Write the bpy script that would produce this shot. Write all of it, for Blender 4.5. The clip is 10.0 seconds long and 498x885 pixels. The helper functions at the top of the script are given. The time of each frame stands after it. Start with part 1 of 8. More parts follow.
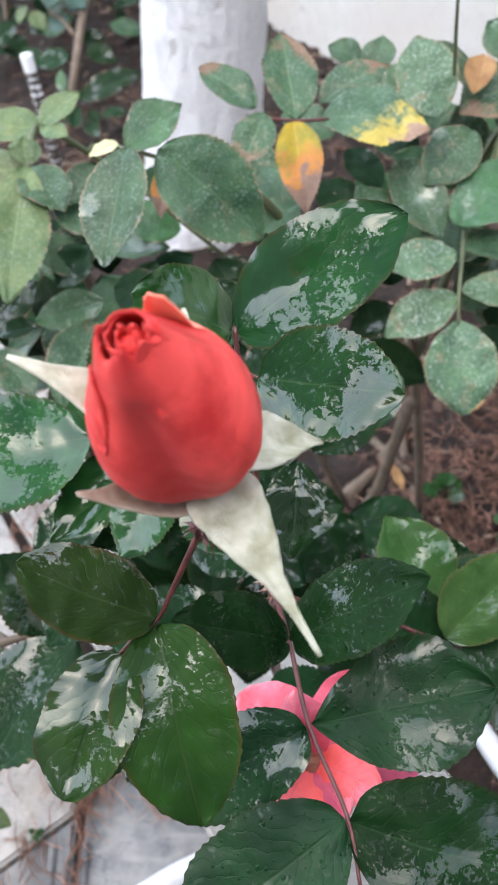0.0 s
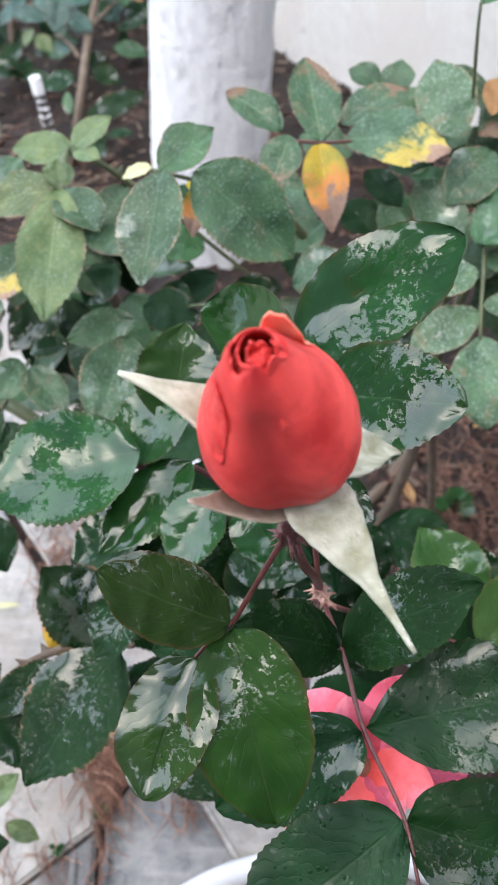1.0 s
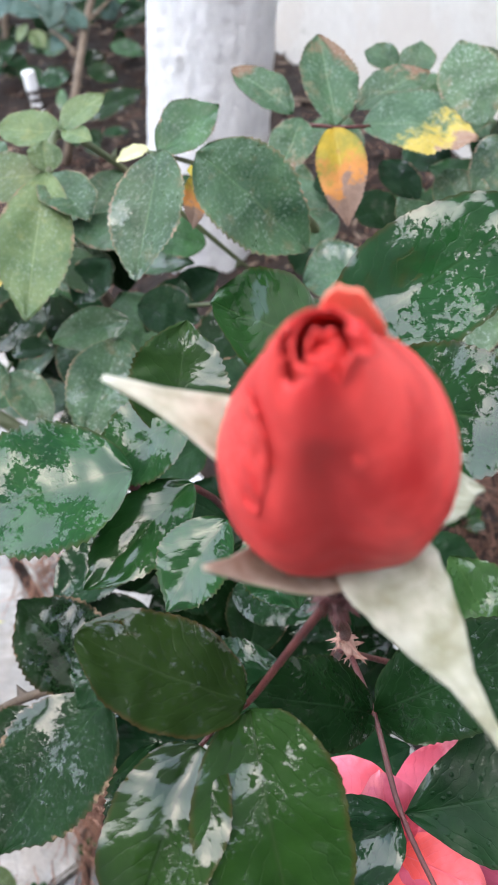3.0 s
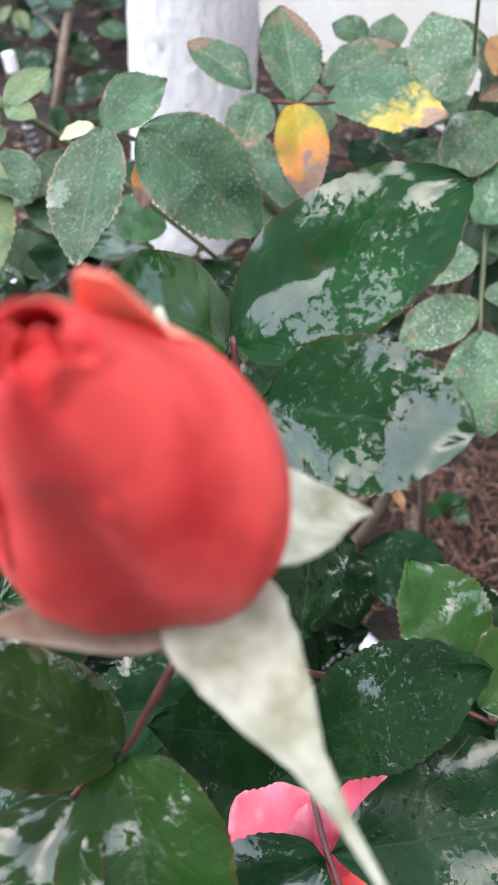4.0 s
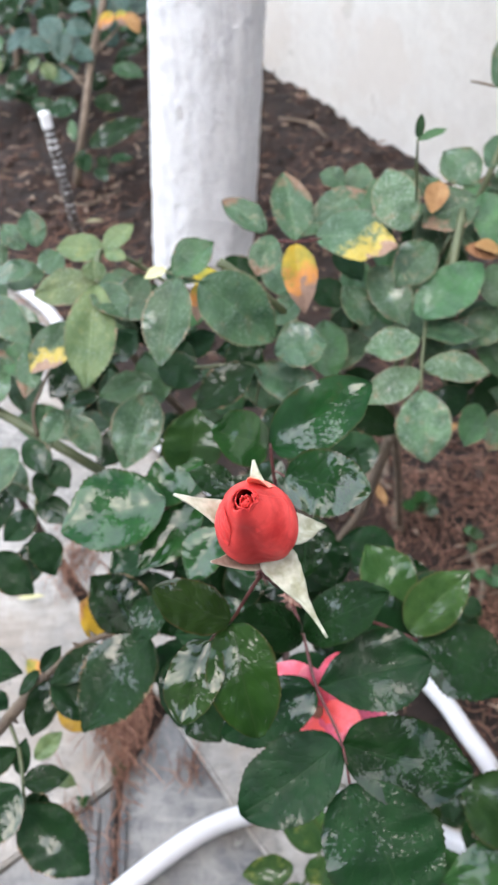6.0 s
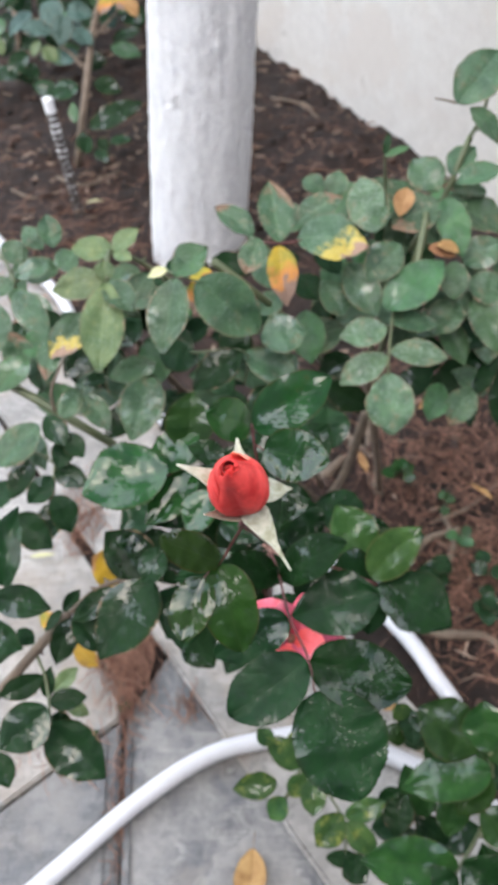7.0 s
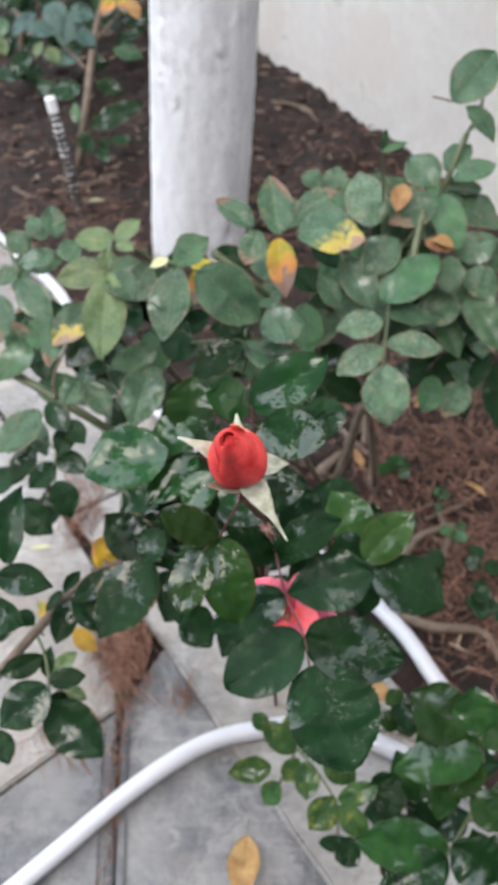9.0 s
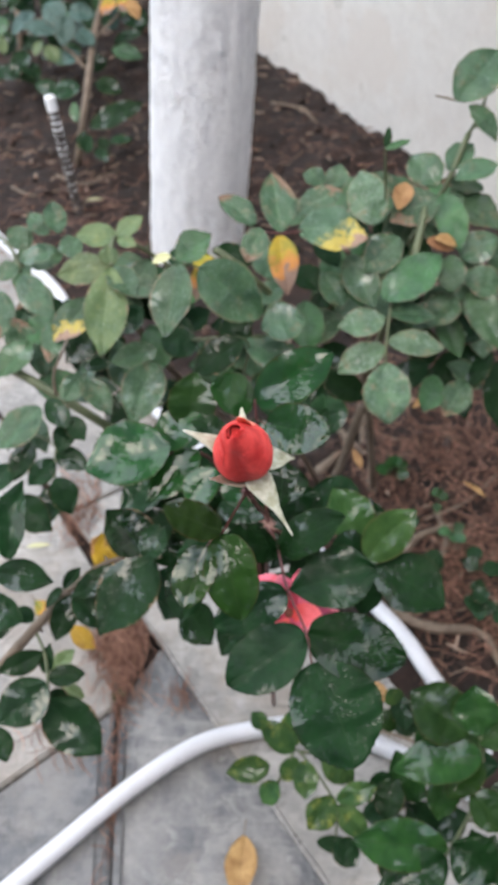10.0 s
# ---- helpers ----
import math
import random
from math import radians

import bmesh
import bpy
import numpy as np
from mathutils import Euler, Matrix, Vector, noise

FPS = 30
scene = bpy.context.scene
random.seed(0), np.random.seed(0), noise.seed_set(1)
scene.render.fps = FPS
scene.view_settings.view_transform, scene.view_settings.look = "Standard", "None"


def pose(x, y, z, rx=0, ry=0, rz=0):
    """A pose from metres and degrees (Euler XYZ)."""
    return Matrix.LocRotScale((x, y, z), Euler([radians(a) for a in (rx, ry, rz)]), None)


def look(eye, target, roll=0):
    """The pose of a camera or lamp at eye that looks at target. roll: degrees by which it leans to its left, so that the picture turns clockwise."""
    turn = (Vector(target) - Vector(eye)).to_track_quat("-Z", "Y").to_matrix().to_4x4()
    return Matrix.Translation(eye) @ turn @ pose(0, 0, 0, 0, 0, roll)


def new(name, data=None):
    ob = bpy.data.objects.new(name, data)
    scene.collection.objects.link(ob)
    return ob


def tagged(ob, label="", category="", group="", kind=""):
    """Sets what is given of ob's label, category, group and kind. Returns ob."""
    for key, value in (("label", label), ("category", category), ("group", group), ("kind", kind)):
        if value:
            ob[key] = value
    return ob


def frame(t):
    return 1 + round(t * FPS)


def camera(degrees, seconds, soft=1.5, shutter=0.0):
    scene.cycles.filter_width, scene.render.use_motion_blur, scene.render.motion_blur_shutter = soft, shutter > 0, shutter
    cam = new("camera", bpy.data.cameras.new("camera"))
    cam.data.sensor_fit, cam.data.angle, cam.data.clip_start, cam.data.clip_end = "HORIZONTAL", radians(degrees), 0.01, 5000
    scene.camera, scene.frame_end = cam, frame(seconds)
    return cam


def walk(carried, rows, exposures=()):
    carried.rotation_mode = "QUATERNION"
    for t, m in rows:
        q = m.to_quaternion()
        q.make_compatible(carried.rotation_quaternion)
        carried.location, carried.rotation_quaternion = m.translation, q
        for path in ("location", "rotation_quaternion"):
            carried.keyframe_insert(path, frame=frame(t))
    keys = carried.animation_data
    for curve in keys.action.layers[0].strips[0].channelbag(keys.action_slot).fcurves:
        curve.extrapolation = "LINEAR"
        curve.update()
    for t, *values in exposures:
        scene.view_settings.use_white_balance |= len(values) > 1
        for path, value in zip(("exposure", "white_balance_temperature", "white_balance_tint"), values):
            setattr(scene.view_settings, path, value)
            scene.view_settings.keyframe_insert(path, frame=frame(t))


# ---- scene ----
LENS = 31.5
cam = camera(LENS, 10.0)
cam.data.dof.use_dof = True
cam.data.dof.focus_distance = 0.225
cam.data.dof.aperture_fstop = 42.0
ROWS = [
    (0, 0.0127, 0.1830, 0.7920, 1.97, -44.30, -1.71),
    (0.5, 0.0052, 0.1782, 0.7931, 1.69, -43.77, -1.85),
    (1, -0.0051, 0.1752, 0.7980, 1.65, -43.22, -1.84),
    (1.5, -0.0055, 0.1777, 0.7996, 1.23, -43.08, -1.38),
    (2, -0.0059, 0.1821, 0.8026, 1.34, -42.97, -1.43),
    (2.2, -0.0054, 0.1832, 0.8029, 1.79, -43.01, -1.61),
    (3.3, -0.0137, 0.2250, 0.7548, 0.83, -42.75, -0.70),
    (3.5, -0.0051, 0.2293, 0.7526, 0.99, -43.00, -0.76),
    (4, 0.0084, 0.2324, 0.7548, 0.96, -43.65, -0.96),
    (4.4, 0.0052, 0.2330, 0.7625, 0.10, -44.54, -0.65),
    (4.5, 0.0058, 0.2298, 0.7640, -0.24, -44.15, -0.04),
    (5, 0.0008, 0.2129, 0.7828, 0.52, -44.55, -0.91),
    (5.2, -0.0043, 0.1920, 0.8118, 0.11, -43.82, -0.80),
    (6.3, 0.0013, 0.0669, 0.9584, 1.30, -45.11, -1.88),
    (6.5, 0.0032, 0.0569, 0.9752, 1.12, -46.25, -1.51),
    (7, 0.0061, 0.0230, 1.0042, 0.80, -46.48, -1.47),
    (7.5, 0.0077, 0.0053, 1.0128, 1.13, -46.51, -1.32),
    (8, 0.0073, 0.0148, 1.0137, 0.80, -46.72, -0.99),
    (8.5, 0.0111, 0.0155, 1.0014, 0.93, -46.72, -1.15),
    (9, 0.0049, 0.0016, 1.0047, 0.47, -46.12, -0.68),
    (9.5, -0.0116, 0.0097, 1.0035, -0.97, -46.30, 0.20),
    (10, -0.0002, 0.0001, 0.9999, -0.00, -45.95, -0.00),
]
walk(cam, [(t, pose(x, y, z, 90 + pitch, 0, yaw) @ pose(0, 0, 0, 0, 0, roll)) for t, x, y, z, yaw, pitch, roll in ROWS],
     exposures=((0.0, 1.66, 6950, 10), (2.0, 1.55, 6950, 10), (4.0, 1.77, 6950, 10), (5.0, 1.76, 6950, 10), (6.5, 1.53, 7200, 10), (8.0, 1.38, 7200, 10), (10.0, 1.31, 7250, 10)))

# ---- light: an overcast sky and a weak, very soft sun ----
world = bpy.data.worlds.new("overcast")
scene.world = world
world.use_nodes = True
wn = world.node_tree.nodes
sky = wn.new("ShaderNodeTexSky")
sky.sky_type = 'NISHITA'
sky.sun_disc = False
sky.sun_elevation, sky.sun_rotation = radians(61), radians(209)
sky.air_density, sky.dust_density, sky.ozone_density = 1.0, 1.0, 0.8
pale = wn.new("ShaderNodeHueSaturation")
pale.inputs["Saturation"].default_value = 0.72
world.node_tree.links.new(sky.outputs[0], pale.inputs["Color"])
world.node_tree.links.new(pale.outputs[0], wn["Background"].inputs[0])
wn["Background"].inputs[1].default_value = 0.29
sun_data = bpy.data.lights.new("sun", 'SUN')
sun_data.energy, sun_data.angle, sun_data.color = 1.0, radians(110), (0.95, 0.98, 0.97)
sun = new("sun", sun_data)
sun.matrix_world = look((-0.6, -0.05, 1.9), (0, 0, 0))


# ---- materials ----
def mat(name):
    m = bpy.data.materials.new(name)
    m.use_nodes = True
    return m, m.node_tree.nodes, m.node_tree.links, m.node_tree.nodes["Principled BSDF"]


def noise_node(n, l, vec, scale, detail=4.0, rough=0.6):
    t = n.new("ShaderNodeTexNoise")
    t.inputs["Scale"].default_value, t.inputs["Detail"].default_value, t.inputs["Roughness"].default_value = scale, detail, rough
    l.new(vec, t.inputs["Vector"])
    return t.outputs["Fac"]


def ramp(n, l, fac, *stops):
    r = n.new("ShaderNodeValToRGB")
    e = r.color_ramp.elements
    while len(e) < len(stops):
        e.new(0.5)
    for k, (p, c) in enumerate(stops):
        e[k].position = p
        e[k].color = (c, c, c, 1) if isinstance(c, (int, float)) else (*c, 1)
    l.new(fac, r.inputs[0])
    return r.outputs[0]


def math_node(n, l, op, a, b=None, clamp=False):
    m = n.new("ShaderNodeMath")
    m.operation, m.use_clamp = op, clamp
    for k, v in enumerate((a, b)):
        if v is None:
            continue
        if isinstance(v, (int, float)):
            m.inputs[k].default_value = v
        else:
            l.new(v, m.inputs[k])
    return m.outputs[0]


def mix(n, l, fac, a, b, kind='MIX'):
    m = n.new("ShaderNodeMix")
    m.data_type, m.blend_type = 'RGBA', kind
    for s, v in ((m.inputs[0], fac), (m.inputs[6], a), (m.inputs[7], b)):
        if isinstance(v, (int, float)):
            s.default_value = v if s == m.inputs[0] else (v, v, v, 1)
        elif isinstance(v, tuple):
            s.default_value = (*v, 1)
        else:
            l.new(v, s)
    return m.outputs[2]


def bump(n, l, height, strength, dist, under=None):
    b = n.new("ShaderNodeBump")
    b.inputs["Strength"].default_value, b.inputs["Distance"].default_value = strength, dist
    l.new(height, b.inputs["Height"])
    if under is not None:
        l.new(under, b.inputs["Normal"])
    return b.outputs[0]


def moved(n, l, coord="Object"):
    """Object coordinates, moved by the object's own random number."""
    tc, oi = n.new("ShaderNodeTexCoord"), n.new("ShaderNodeObjectInfo")
    v = n.new("ShaderNodeVectorMath")
    v.operation = 'ADD'
    l.new(tc.outputs[coord], v.inputs[0])
    l.new(math_node(n, l, 'MULTIPLY', oi.outputs["Random"], 37.0), v.inputs[1])
    return v.outputs[0], oi.outputs["Random"], tc.outputs["UV"]


def leaf_material(name, deep, light, vein, wet=0.0, dust=0.0, drops=0.0, blotch=None, tip=None, rough=0.42, margin=0.35, rim=(0.06, 0.03, 0.015), lee=0.0, gloss=1.0, torn=0.34):
    m, n, l, p = mat(name)
    vec, rnd, uv = moved(n, l)
    sep = n.new("ShaderNodeSeparateXYZ")
    l.new(uv, sep.inputs[0])
    across = math_node(n, l, 'ABSOLUTE', math_node(n, l, 'SUBTRACT', sep.outputs[0], 0.5))
    along = sep.outputs[1]
    big, fine = noise_node(n, l, vec, 55.0, 3.0), noise_node(n, l, vec, 420.0, 4.0, 0.7)
    col = mix(n, l, ramp(n, l, big, (0.3, 0.0), (0.72, 1.0)), deep, light)
    col = mix(n, l, math_node(n, l, 'MULTIPLY', fine, 0.35), col, tuple(0.55 * c for c in deep))
    # the leaf's own shade
    own = n.new("ShaderNodeHueSaturation")
    l.new(col, own.inputs["Color"])
    l.new(math_node(n, l, 'ADD', math_node(n, l, 'MULTIPLY', rnd, 0.5), 0.78), own.inputs["Value"])
    l.new(math_node(n, l, 'ADD', math_node(n, l, 'MULTIPLY', rnd, 0.03), 0.487), own.inputs["Hue"])
    col = own.outputs[0]
    # veins
    rib = ramp(n, l, across, (0.0, 1.0), (0.022, 0.0))
    wave = math_node(n, l, 'SINE', math_node(n, l, 'MULTIPLY', math_node(n, l, 'ADD', math_node(n, l, 'MULTIPLY', noise_node(n, l, vec, 60.0, 4.0), 1.6), math_node(n, l, 'SUBTRACT', math_node(n, l, 'MULTIPLY', along, 4.2), math_node(n, l, 'MULTIPLY', across, 3.4))), 6.283))
    side = ramp(n, l, math_node(n, l, 'ABSOLUTE', wave), (0.0, 1.0), (0.2, 0.0))
    veins = math_node(n, l, 'MAXIMUM', rib, math_node(n, l, 'MULTIPLY', side, 0.42))
    col = mix(n, l, math_node(n, l, 'MULTIPLY', veins, 0.55), col, vein)
    col = mix(n, l, math_node(n, l, 'MULTIPLY', ramp(n, l, across, (0.455, 0.0), (0.495, 1.0)), margin), col, rim)
    if dust:
        nibble = math_node(n, l, 'ADD', across, math_node(n, l, 'MULTIPLY', math_node(n, l, 'SUBTRACT', noise_node(n, l, vec, 120.0, 5.0, 0.65), 0.5), 0.45))
        col = mix(n, l, ramp(n, l, nibble, (0.5, 0.0), (0.54, 0.85)), col, (0.2, 0.13, 0.085))
    if blotch:
        spot = ramp(n, l, noise_node(n, l, vec, 90.0, 5.0, 0.65), (0.55, 0.0), (0.68, 1.0))
        col = mix(n, l, math_node(n, l, 'MULTIPLY', spot, blotch[3]), col, blotch[:3])
    if tip:
        reach, first, last = tip
        lopsided = math_node(n, l, 'MULTIPLY', math_node(n, l, 'SUBTRACT', sep.outputs[0], 0.5), math_node(n, l, 'SUBTRACT', math_node(n, l, 'MULTIPLY', rnd, 1.6), 0.8))
        edge = math_node(n, l, 'ADD', math_node(n, l, 'ADD', along, lopsided), math_node(n, l, 'MULTIPLY', math_node(n, l, 'SUBTRACT', noise_node(n, l, vec, 90.0, 6.0, 0.65), 0.5), 1.1))
        col = mix(n, l, ramp(n, l, edge, (reach - 0.1, 0.0), (reach + 0.06, 1.0)), col, first)
        col = mix(n, l, ramp(n, l, edge, (reach + 0.16, 0.0), (reach + 0.26, 1.0)), col, mix(n, l, fine, last, tuple(0.45 * c for c in last)))
    if dust:
        speck = ramp(n, l, noise_node(n, l, vec, 620.0, 3.0, 0.7), (0.52, 0.0), (0.72, 1.0))
        where = ramp(n, l, noise_node(n, l, vec, 80.0, 3.0), (0.35, 0.25), (0.7, 1.0))
        col = mix(n, l, math_node(n, l, 'MULTIPLY', math_node(n, l, 'MULTIPLY', speck, where), dust), col, (0.42, 0.47, 0.45))
    l.new(col, p.inputs["Base Color"])
    quilt = math_node(n, l, 'ADD', math_node(n, l, 'MULTIPLY', math_node(n, l, 'ABSOLUTE', wave), 0.2), noise_node(n, l, vec, 170.0, 3.0, 0.5))
    height = math_node(n, l, 'ADD', math_node(n, l, 'ADD', math_node(n, l, 'MULTIPLY', veins, -0.7), quilt), math_node(n, l, 'MULTIPLY', fine, 0.5))
    normal = bump(n, l, height, 0.4, 0.0006)
    r = math_node(n, l, 'ADD', math_node(n, l, 'MULTIPLY', fine, 0.25), rough - 0.12)
    if wet:
        # a film of water: smooth pools with ragged edges and holes, and fine flecks beside them
        warp = n.new("ShaderNodeVectorMath")
        warp.operation = 'MULTIPLY_ADD'
        tn = n.new("ShaderNodeTexNoise")
        tn.inputs["Scale"].default_value, tn.inputs["Detail"].default_value = 330.0, 4.0
        l.new(vec, tn.inputs["Vector"])
        l.new(tn.outputs["Color"], warp.inputs[0])
        warp.inputs[1].default_value = (0.007, 0.007, 0.007)
        l.new(vec, warp.inputs[2])
        pool = noise_node(n, l, warp.outputs[0], 38.0, 3.0, 0.5)
        rag = noise_node(n, l, warp.outputs[0], 560.0, 4.0, 0.62)
        edge = 0.70 - 0.26 * wet
        half = math_node(n, l, 'MULTIPLY', math_node(n, l, 'SUBTRACT', sep.outputs[0], 0.5), 0.42 * lee)
        drawn = math_node(n, l, 'MULTIPLY', math_node(n, l, 'SUBTRACT', math_node(n, l, 'ABSOLUTE', wave), 0.6), 0.03)
        pool = math_node(n, l, 'ADD', math_node(n, l, 'ADD', pool, drawn), half)
        ragged = math_node(n, l, 'ADD', pool, math_node(n, l, 'MULTIPLY', math_node(n, l, 'SUBTRACT', rag, 0.5), torn))
        clear = ramp(n, l, pool, (edge + 0.05, 0.0), (edge + 0.10, 1.0))
        sheet = math_node(n, l, 'MAXIMUM', ramp(n, l, ragged, (edge, 0.0), (edge + 0.015, 1.0)), clear)
        fleck = math_node(n, l, 'MULTIPLY', ramp(n, l, pool, (edge - 0.26, 0.0), (edge - 0.04, 1.0)), ramp(n, l, rag, (0.57, 0.0), (0.60, 0.6)))
        film = math_node(n, l, 'MAXIMUM', sheet, fleck)
        l.new(mix(n, l, film, r, 0.3), p.inputs["Roughness"])
        l.new(math_node(n, l, 'MULTIPLY', film, gloss), p.inputs["Coat Weight"])
        l.new(mix(n, l, film, 0.25, 0.03), p.inputs["Coat Roughness"])
        p.inputs["Coat IOR"].default_value = 1.52
        swell = math_node(n, l, 'ADD', noise_node(n, l, vec, 110.0, 2.0, 0.5), math_node(n, l, 'MULTIPLY', noise_node(n, l, vec, 520.0, 4.0, 0.6), 0.22))
        l.new(bump(n, l, math_node(n, l, 'ADD', math_node(n, l, 'MULTIPLY', film, 0.12), math_node(n, l, 'ADD', swell, math_node(n, l, 'MULTIPLY', math_node(n, l, 'ABSOLUTE', wave), 0.07))), 0.22, 0.0012), p.inputs["Coat Normal"])
    else:
        l.new(r, p.inputs["Roughness"])
    if drops:
        v = n.new("ShaderNodeTexVoronoi")
        v.inputs["Scale"].default_value = 420.0
        l.new(vec, v.inputs["Vector"])
        bead = ramp(n, l, v.outputs["Distance"], (0.0, 1.0), (0.32, 0.0))
        few = ramp(n, l, noise_node(n, l, vec, 200.0, 2.0), (0.52, 0.0), (0.56, 1.0))
        bead = math_node(n, l, 'MULTIPLY', bead, few)
        normal = bump(n, l, bead, drops, 0.001, normal)
        l.new(bead, p.inputs["Coat Weight"]) if not wet else None
    l.new(normal, p.inputs["Normal"])
    p.inputs["Specular IOR Level"].default_value = 0.05 if wet > 0.3 else 0.12 if dust < 0.2 else 0.25
    p.inputs["Subsurface Weight"].default_value = 0.0
    return m


LEAF = {
    "wet": leaf_material("wet_dark_leaf", (0.0035, 0.016, 0.005), (0.009, 0.036, 0.010), (0.014, 0.036, 0.014), wet=0.48, drops=0.5, margin=0.1, lee=0.3),
    "dewy": leaf_material("dewy_dark_leaf", (0.0025, 0.013, 0.0035), (0.006, 0.030, 0.007), (0.014, 0.036, 0.014), wet=0.30, gloss=0.6, drops=0.5, margin=0.1, lee=-0.1),
    "puddled": leaf_material("puddled_leaf", (0.0025, 0.013, 0.0035), (0.006, 0.030, 0.007), (0.014, 0.036, 0.014), wet=0.62, gloss=0.55, drops=0.3, margin=0.1, lee=0.6),
    "drenched": leaf_material("drenched_leaf", (0.005, 0.031, 0.009), (0.015, 0.064, 0.013), (0.03, 0.06, 0.02), wet=0.9, lee=0.4, gloss=0.95),
    "glazed": leaf_material("glazed_leaf", (0.003, 0.019, 0.005), (0.009, 0.046, 0.008), (0.02, 0.05, 0.016), wet=0.74, lee=-0.8),
    "glazed_beyond": leaf_material("glazed_round_leaf", (0.009, 0.046, 0.013), (0.024, 0.09, 0.022), (0.03, 0.075, 0.02), wet=1.05, lee=0.3, gloss=1.0, torn=0.2),
    "glazed_low": leaf_material("glazed_serrate_leaf", (0.003, 0.017, 0.005), (0.008, 0.042, 0.008), (0.02, 0.05, 0.016), wet=0.82, lee=0.45),
    "pooled": leaf_material("pooled_leaf", (0.008, 0.024, 0.005), (0.018, 0.048, 0.008), (0.012, 0.022, 0.010), wet=1.0, lee=0.9, torn=0.1),
    "soaked": leaf_material("soaked_leaf", (0.007, 0.022, 0.004), (0.017, 0.046, 0.008), (0.022, 0.04, 0.014), wet=0.5, lee=0.5, rim=(0.07, 0.02, 0.012), margin=0.3),
    "fresh": leaf_material("fresh_green_leaf", (0.020, 0.054, 0.014), (0.046, 0.096, 0.026), (0.05, 0.10, 0.03), wet=0.62, lee=0.4, drops=0.5, margin=0.5, rim=(0.10, 0.07, 0.03)),
    "dusty": leaf_material("dusty_leaf", (0.016, 0.050, 0.022), (0.05, 0.11, 0.048), (0.07, 0.13, 0.06), dust=0.34, margin=0.5, rim=(0.17, 0.13, 0.07), drops=0.6, wet=0.27, blotch=(0.11, 0.09, 0.045, 0.5)),
    "speckled": leaf_material("speckled_leaf", (0.034, 0.075, 0.037), (0.085, 0.15, 0.075), (0.05, 0.1, 0.05), margin=0.6, rim=(0.2, 0.16, 0.09), dust=0.9, drops=0.6, blotch=(0.22, 0.15, 0.09, 0.5)),
    "green": leaf_material("mid_green_leaf", (0.016, 0.055, 0.019), (0.04, 0.108, 0.033), (0.02, 0.06, 0.02), dust=0.25, wet=0.25),
    "young": leaf_material("young_leaf", (0.05, 0.095, 0.035), (0.115, 0.155, 0.06), (0.16, 0.21, 0.09), dust=0.3, blotch=(0.2, 0.2, 0.07, 0.4)),
    "youngwet": leaf_material("young_wet_leaf", (0.009, 0.034, 0.009), (0.025, 0.068, 0.017), (0.025, 0.05, 0.018), wet=0.6, lee=0.4),
    "mottled": leaf_material("mottled_leaf", (0.014, 0.045, 0.015), (0.055, 0.105, 0.03), (0.008, 0.026, 0.010), wet=0.34, blotch=(0.15, 0.165, 0.04, 0.8)),
    "dark": leaf_material("dark_leaf", (0.005, 0.02, 0.007), (0.012, 0.037, 0.012), (0.018, 0.045, 0.017), dust=0.05, wet=0.46),
    "bluish": leaf_material("blue_green_leaf", (0.02, 0.055, 0.042), (0.045, 0.09, 0.075), (0.08, 0.13, 0.1), dust=0.3),
    "pink": leaf_material("pink_petal_leaf", (0.74, 0.09, 0.13), (0.88, 0.22, 0.32), (0.8, 0.17, 0.24), rough=0.6, margin=0.0, tip=(0.95, (0.85, 0.24, 0.3), (0.88, 0.6, 0.58))),
    "yellow": leaf_material("yellow_leaf", (0.15, 0.17, 0.04), (0.5, 0.32, 0.03), (0.42, 0.34, 0.1), tip=(0.42, (0.40, 0.17, 0.05), (0.27, 0.18, 0.14)), blotch=(0.06, 0.1, 0.035, 0.8)),
    "gold": leaf_material("golden_leaf", (0.3, 0.2, 0.025), (0.52, 0.32, 0.03), (0.4, 0.3, 0.06), blotch=(0.14, 0.07, 0.03, 0.8), tip=(0.95, (0.3, 0.15, 0.06), (0.2, 0.1, 0.06))),
    "scorched": leaf_material("scorched_leaf", (0.025, 0.062, 0.03), (0.055, 0.11, 0.055), (0.14, 0.21, 0.12), dust=0.5, tip=(0.62, (0.37, 0.29, 0.06), (0.33, 0.21, 0.15))),
    "brownend": leaf_material("brown_ended_leaf", (0.022, 0.06, 0.026), (0.05, 0.1, 0.045), (0.14, 0.21, 0.12), dust=0.4, tip=(0.86, (0.15, 0.09, 0.055), (0.26, 0.18, 0.13)), blotch=(0.2, 0.16, 0.1, 0.5)),
    "dry": leaf_material("dry_brown_leaf", (0.2, 0.1, 0.045), (0.4, 0.24, 0.11), (0.16, 0.08, 0.04), rough=0.6),
    "pale": leaf_material("pale_yellow_leaf", (0.36, 0.36, 0.2), (0.5, 0.47, 0.28), (0.5, 0.5, 0.3)),
}


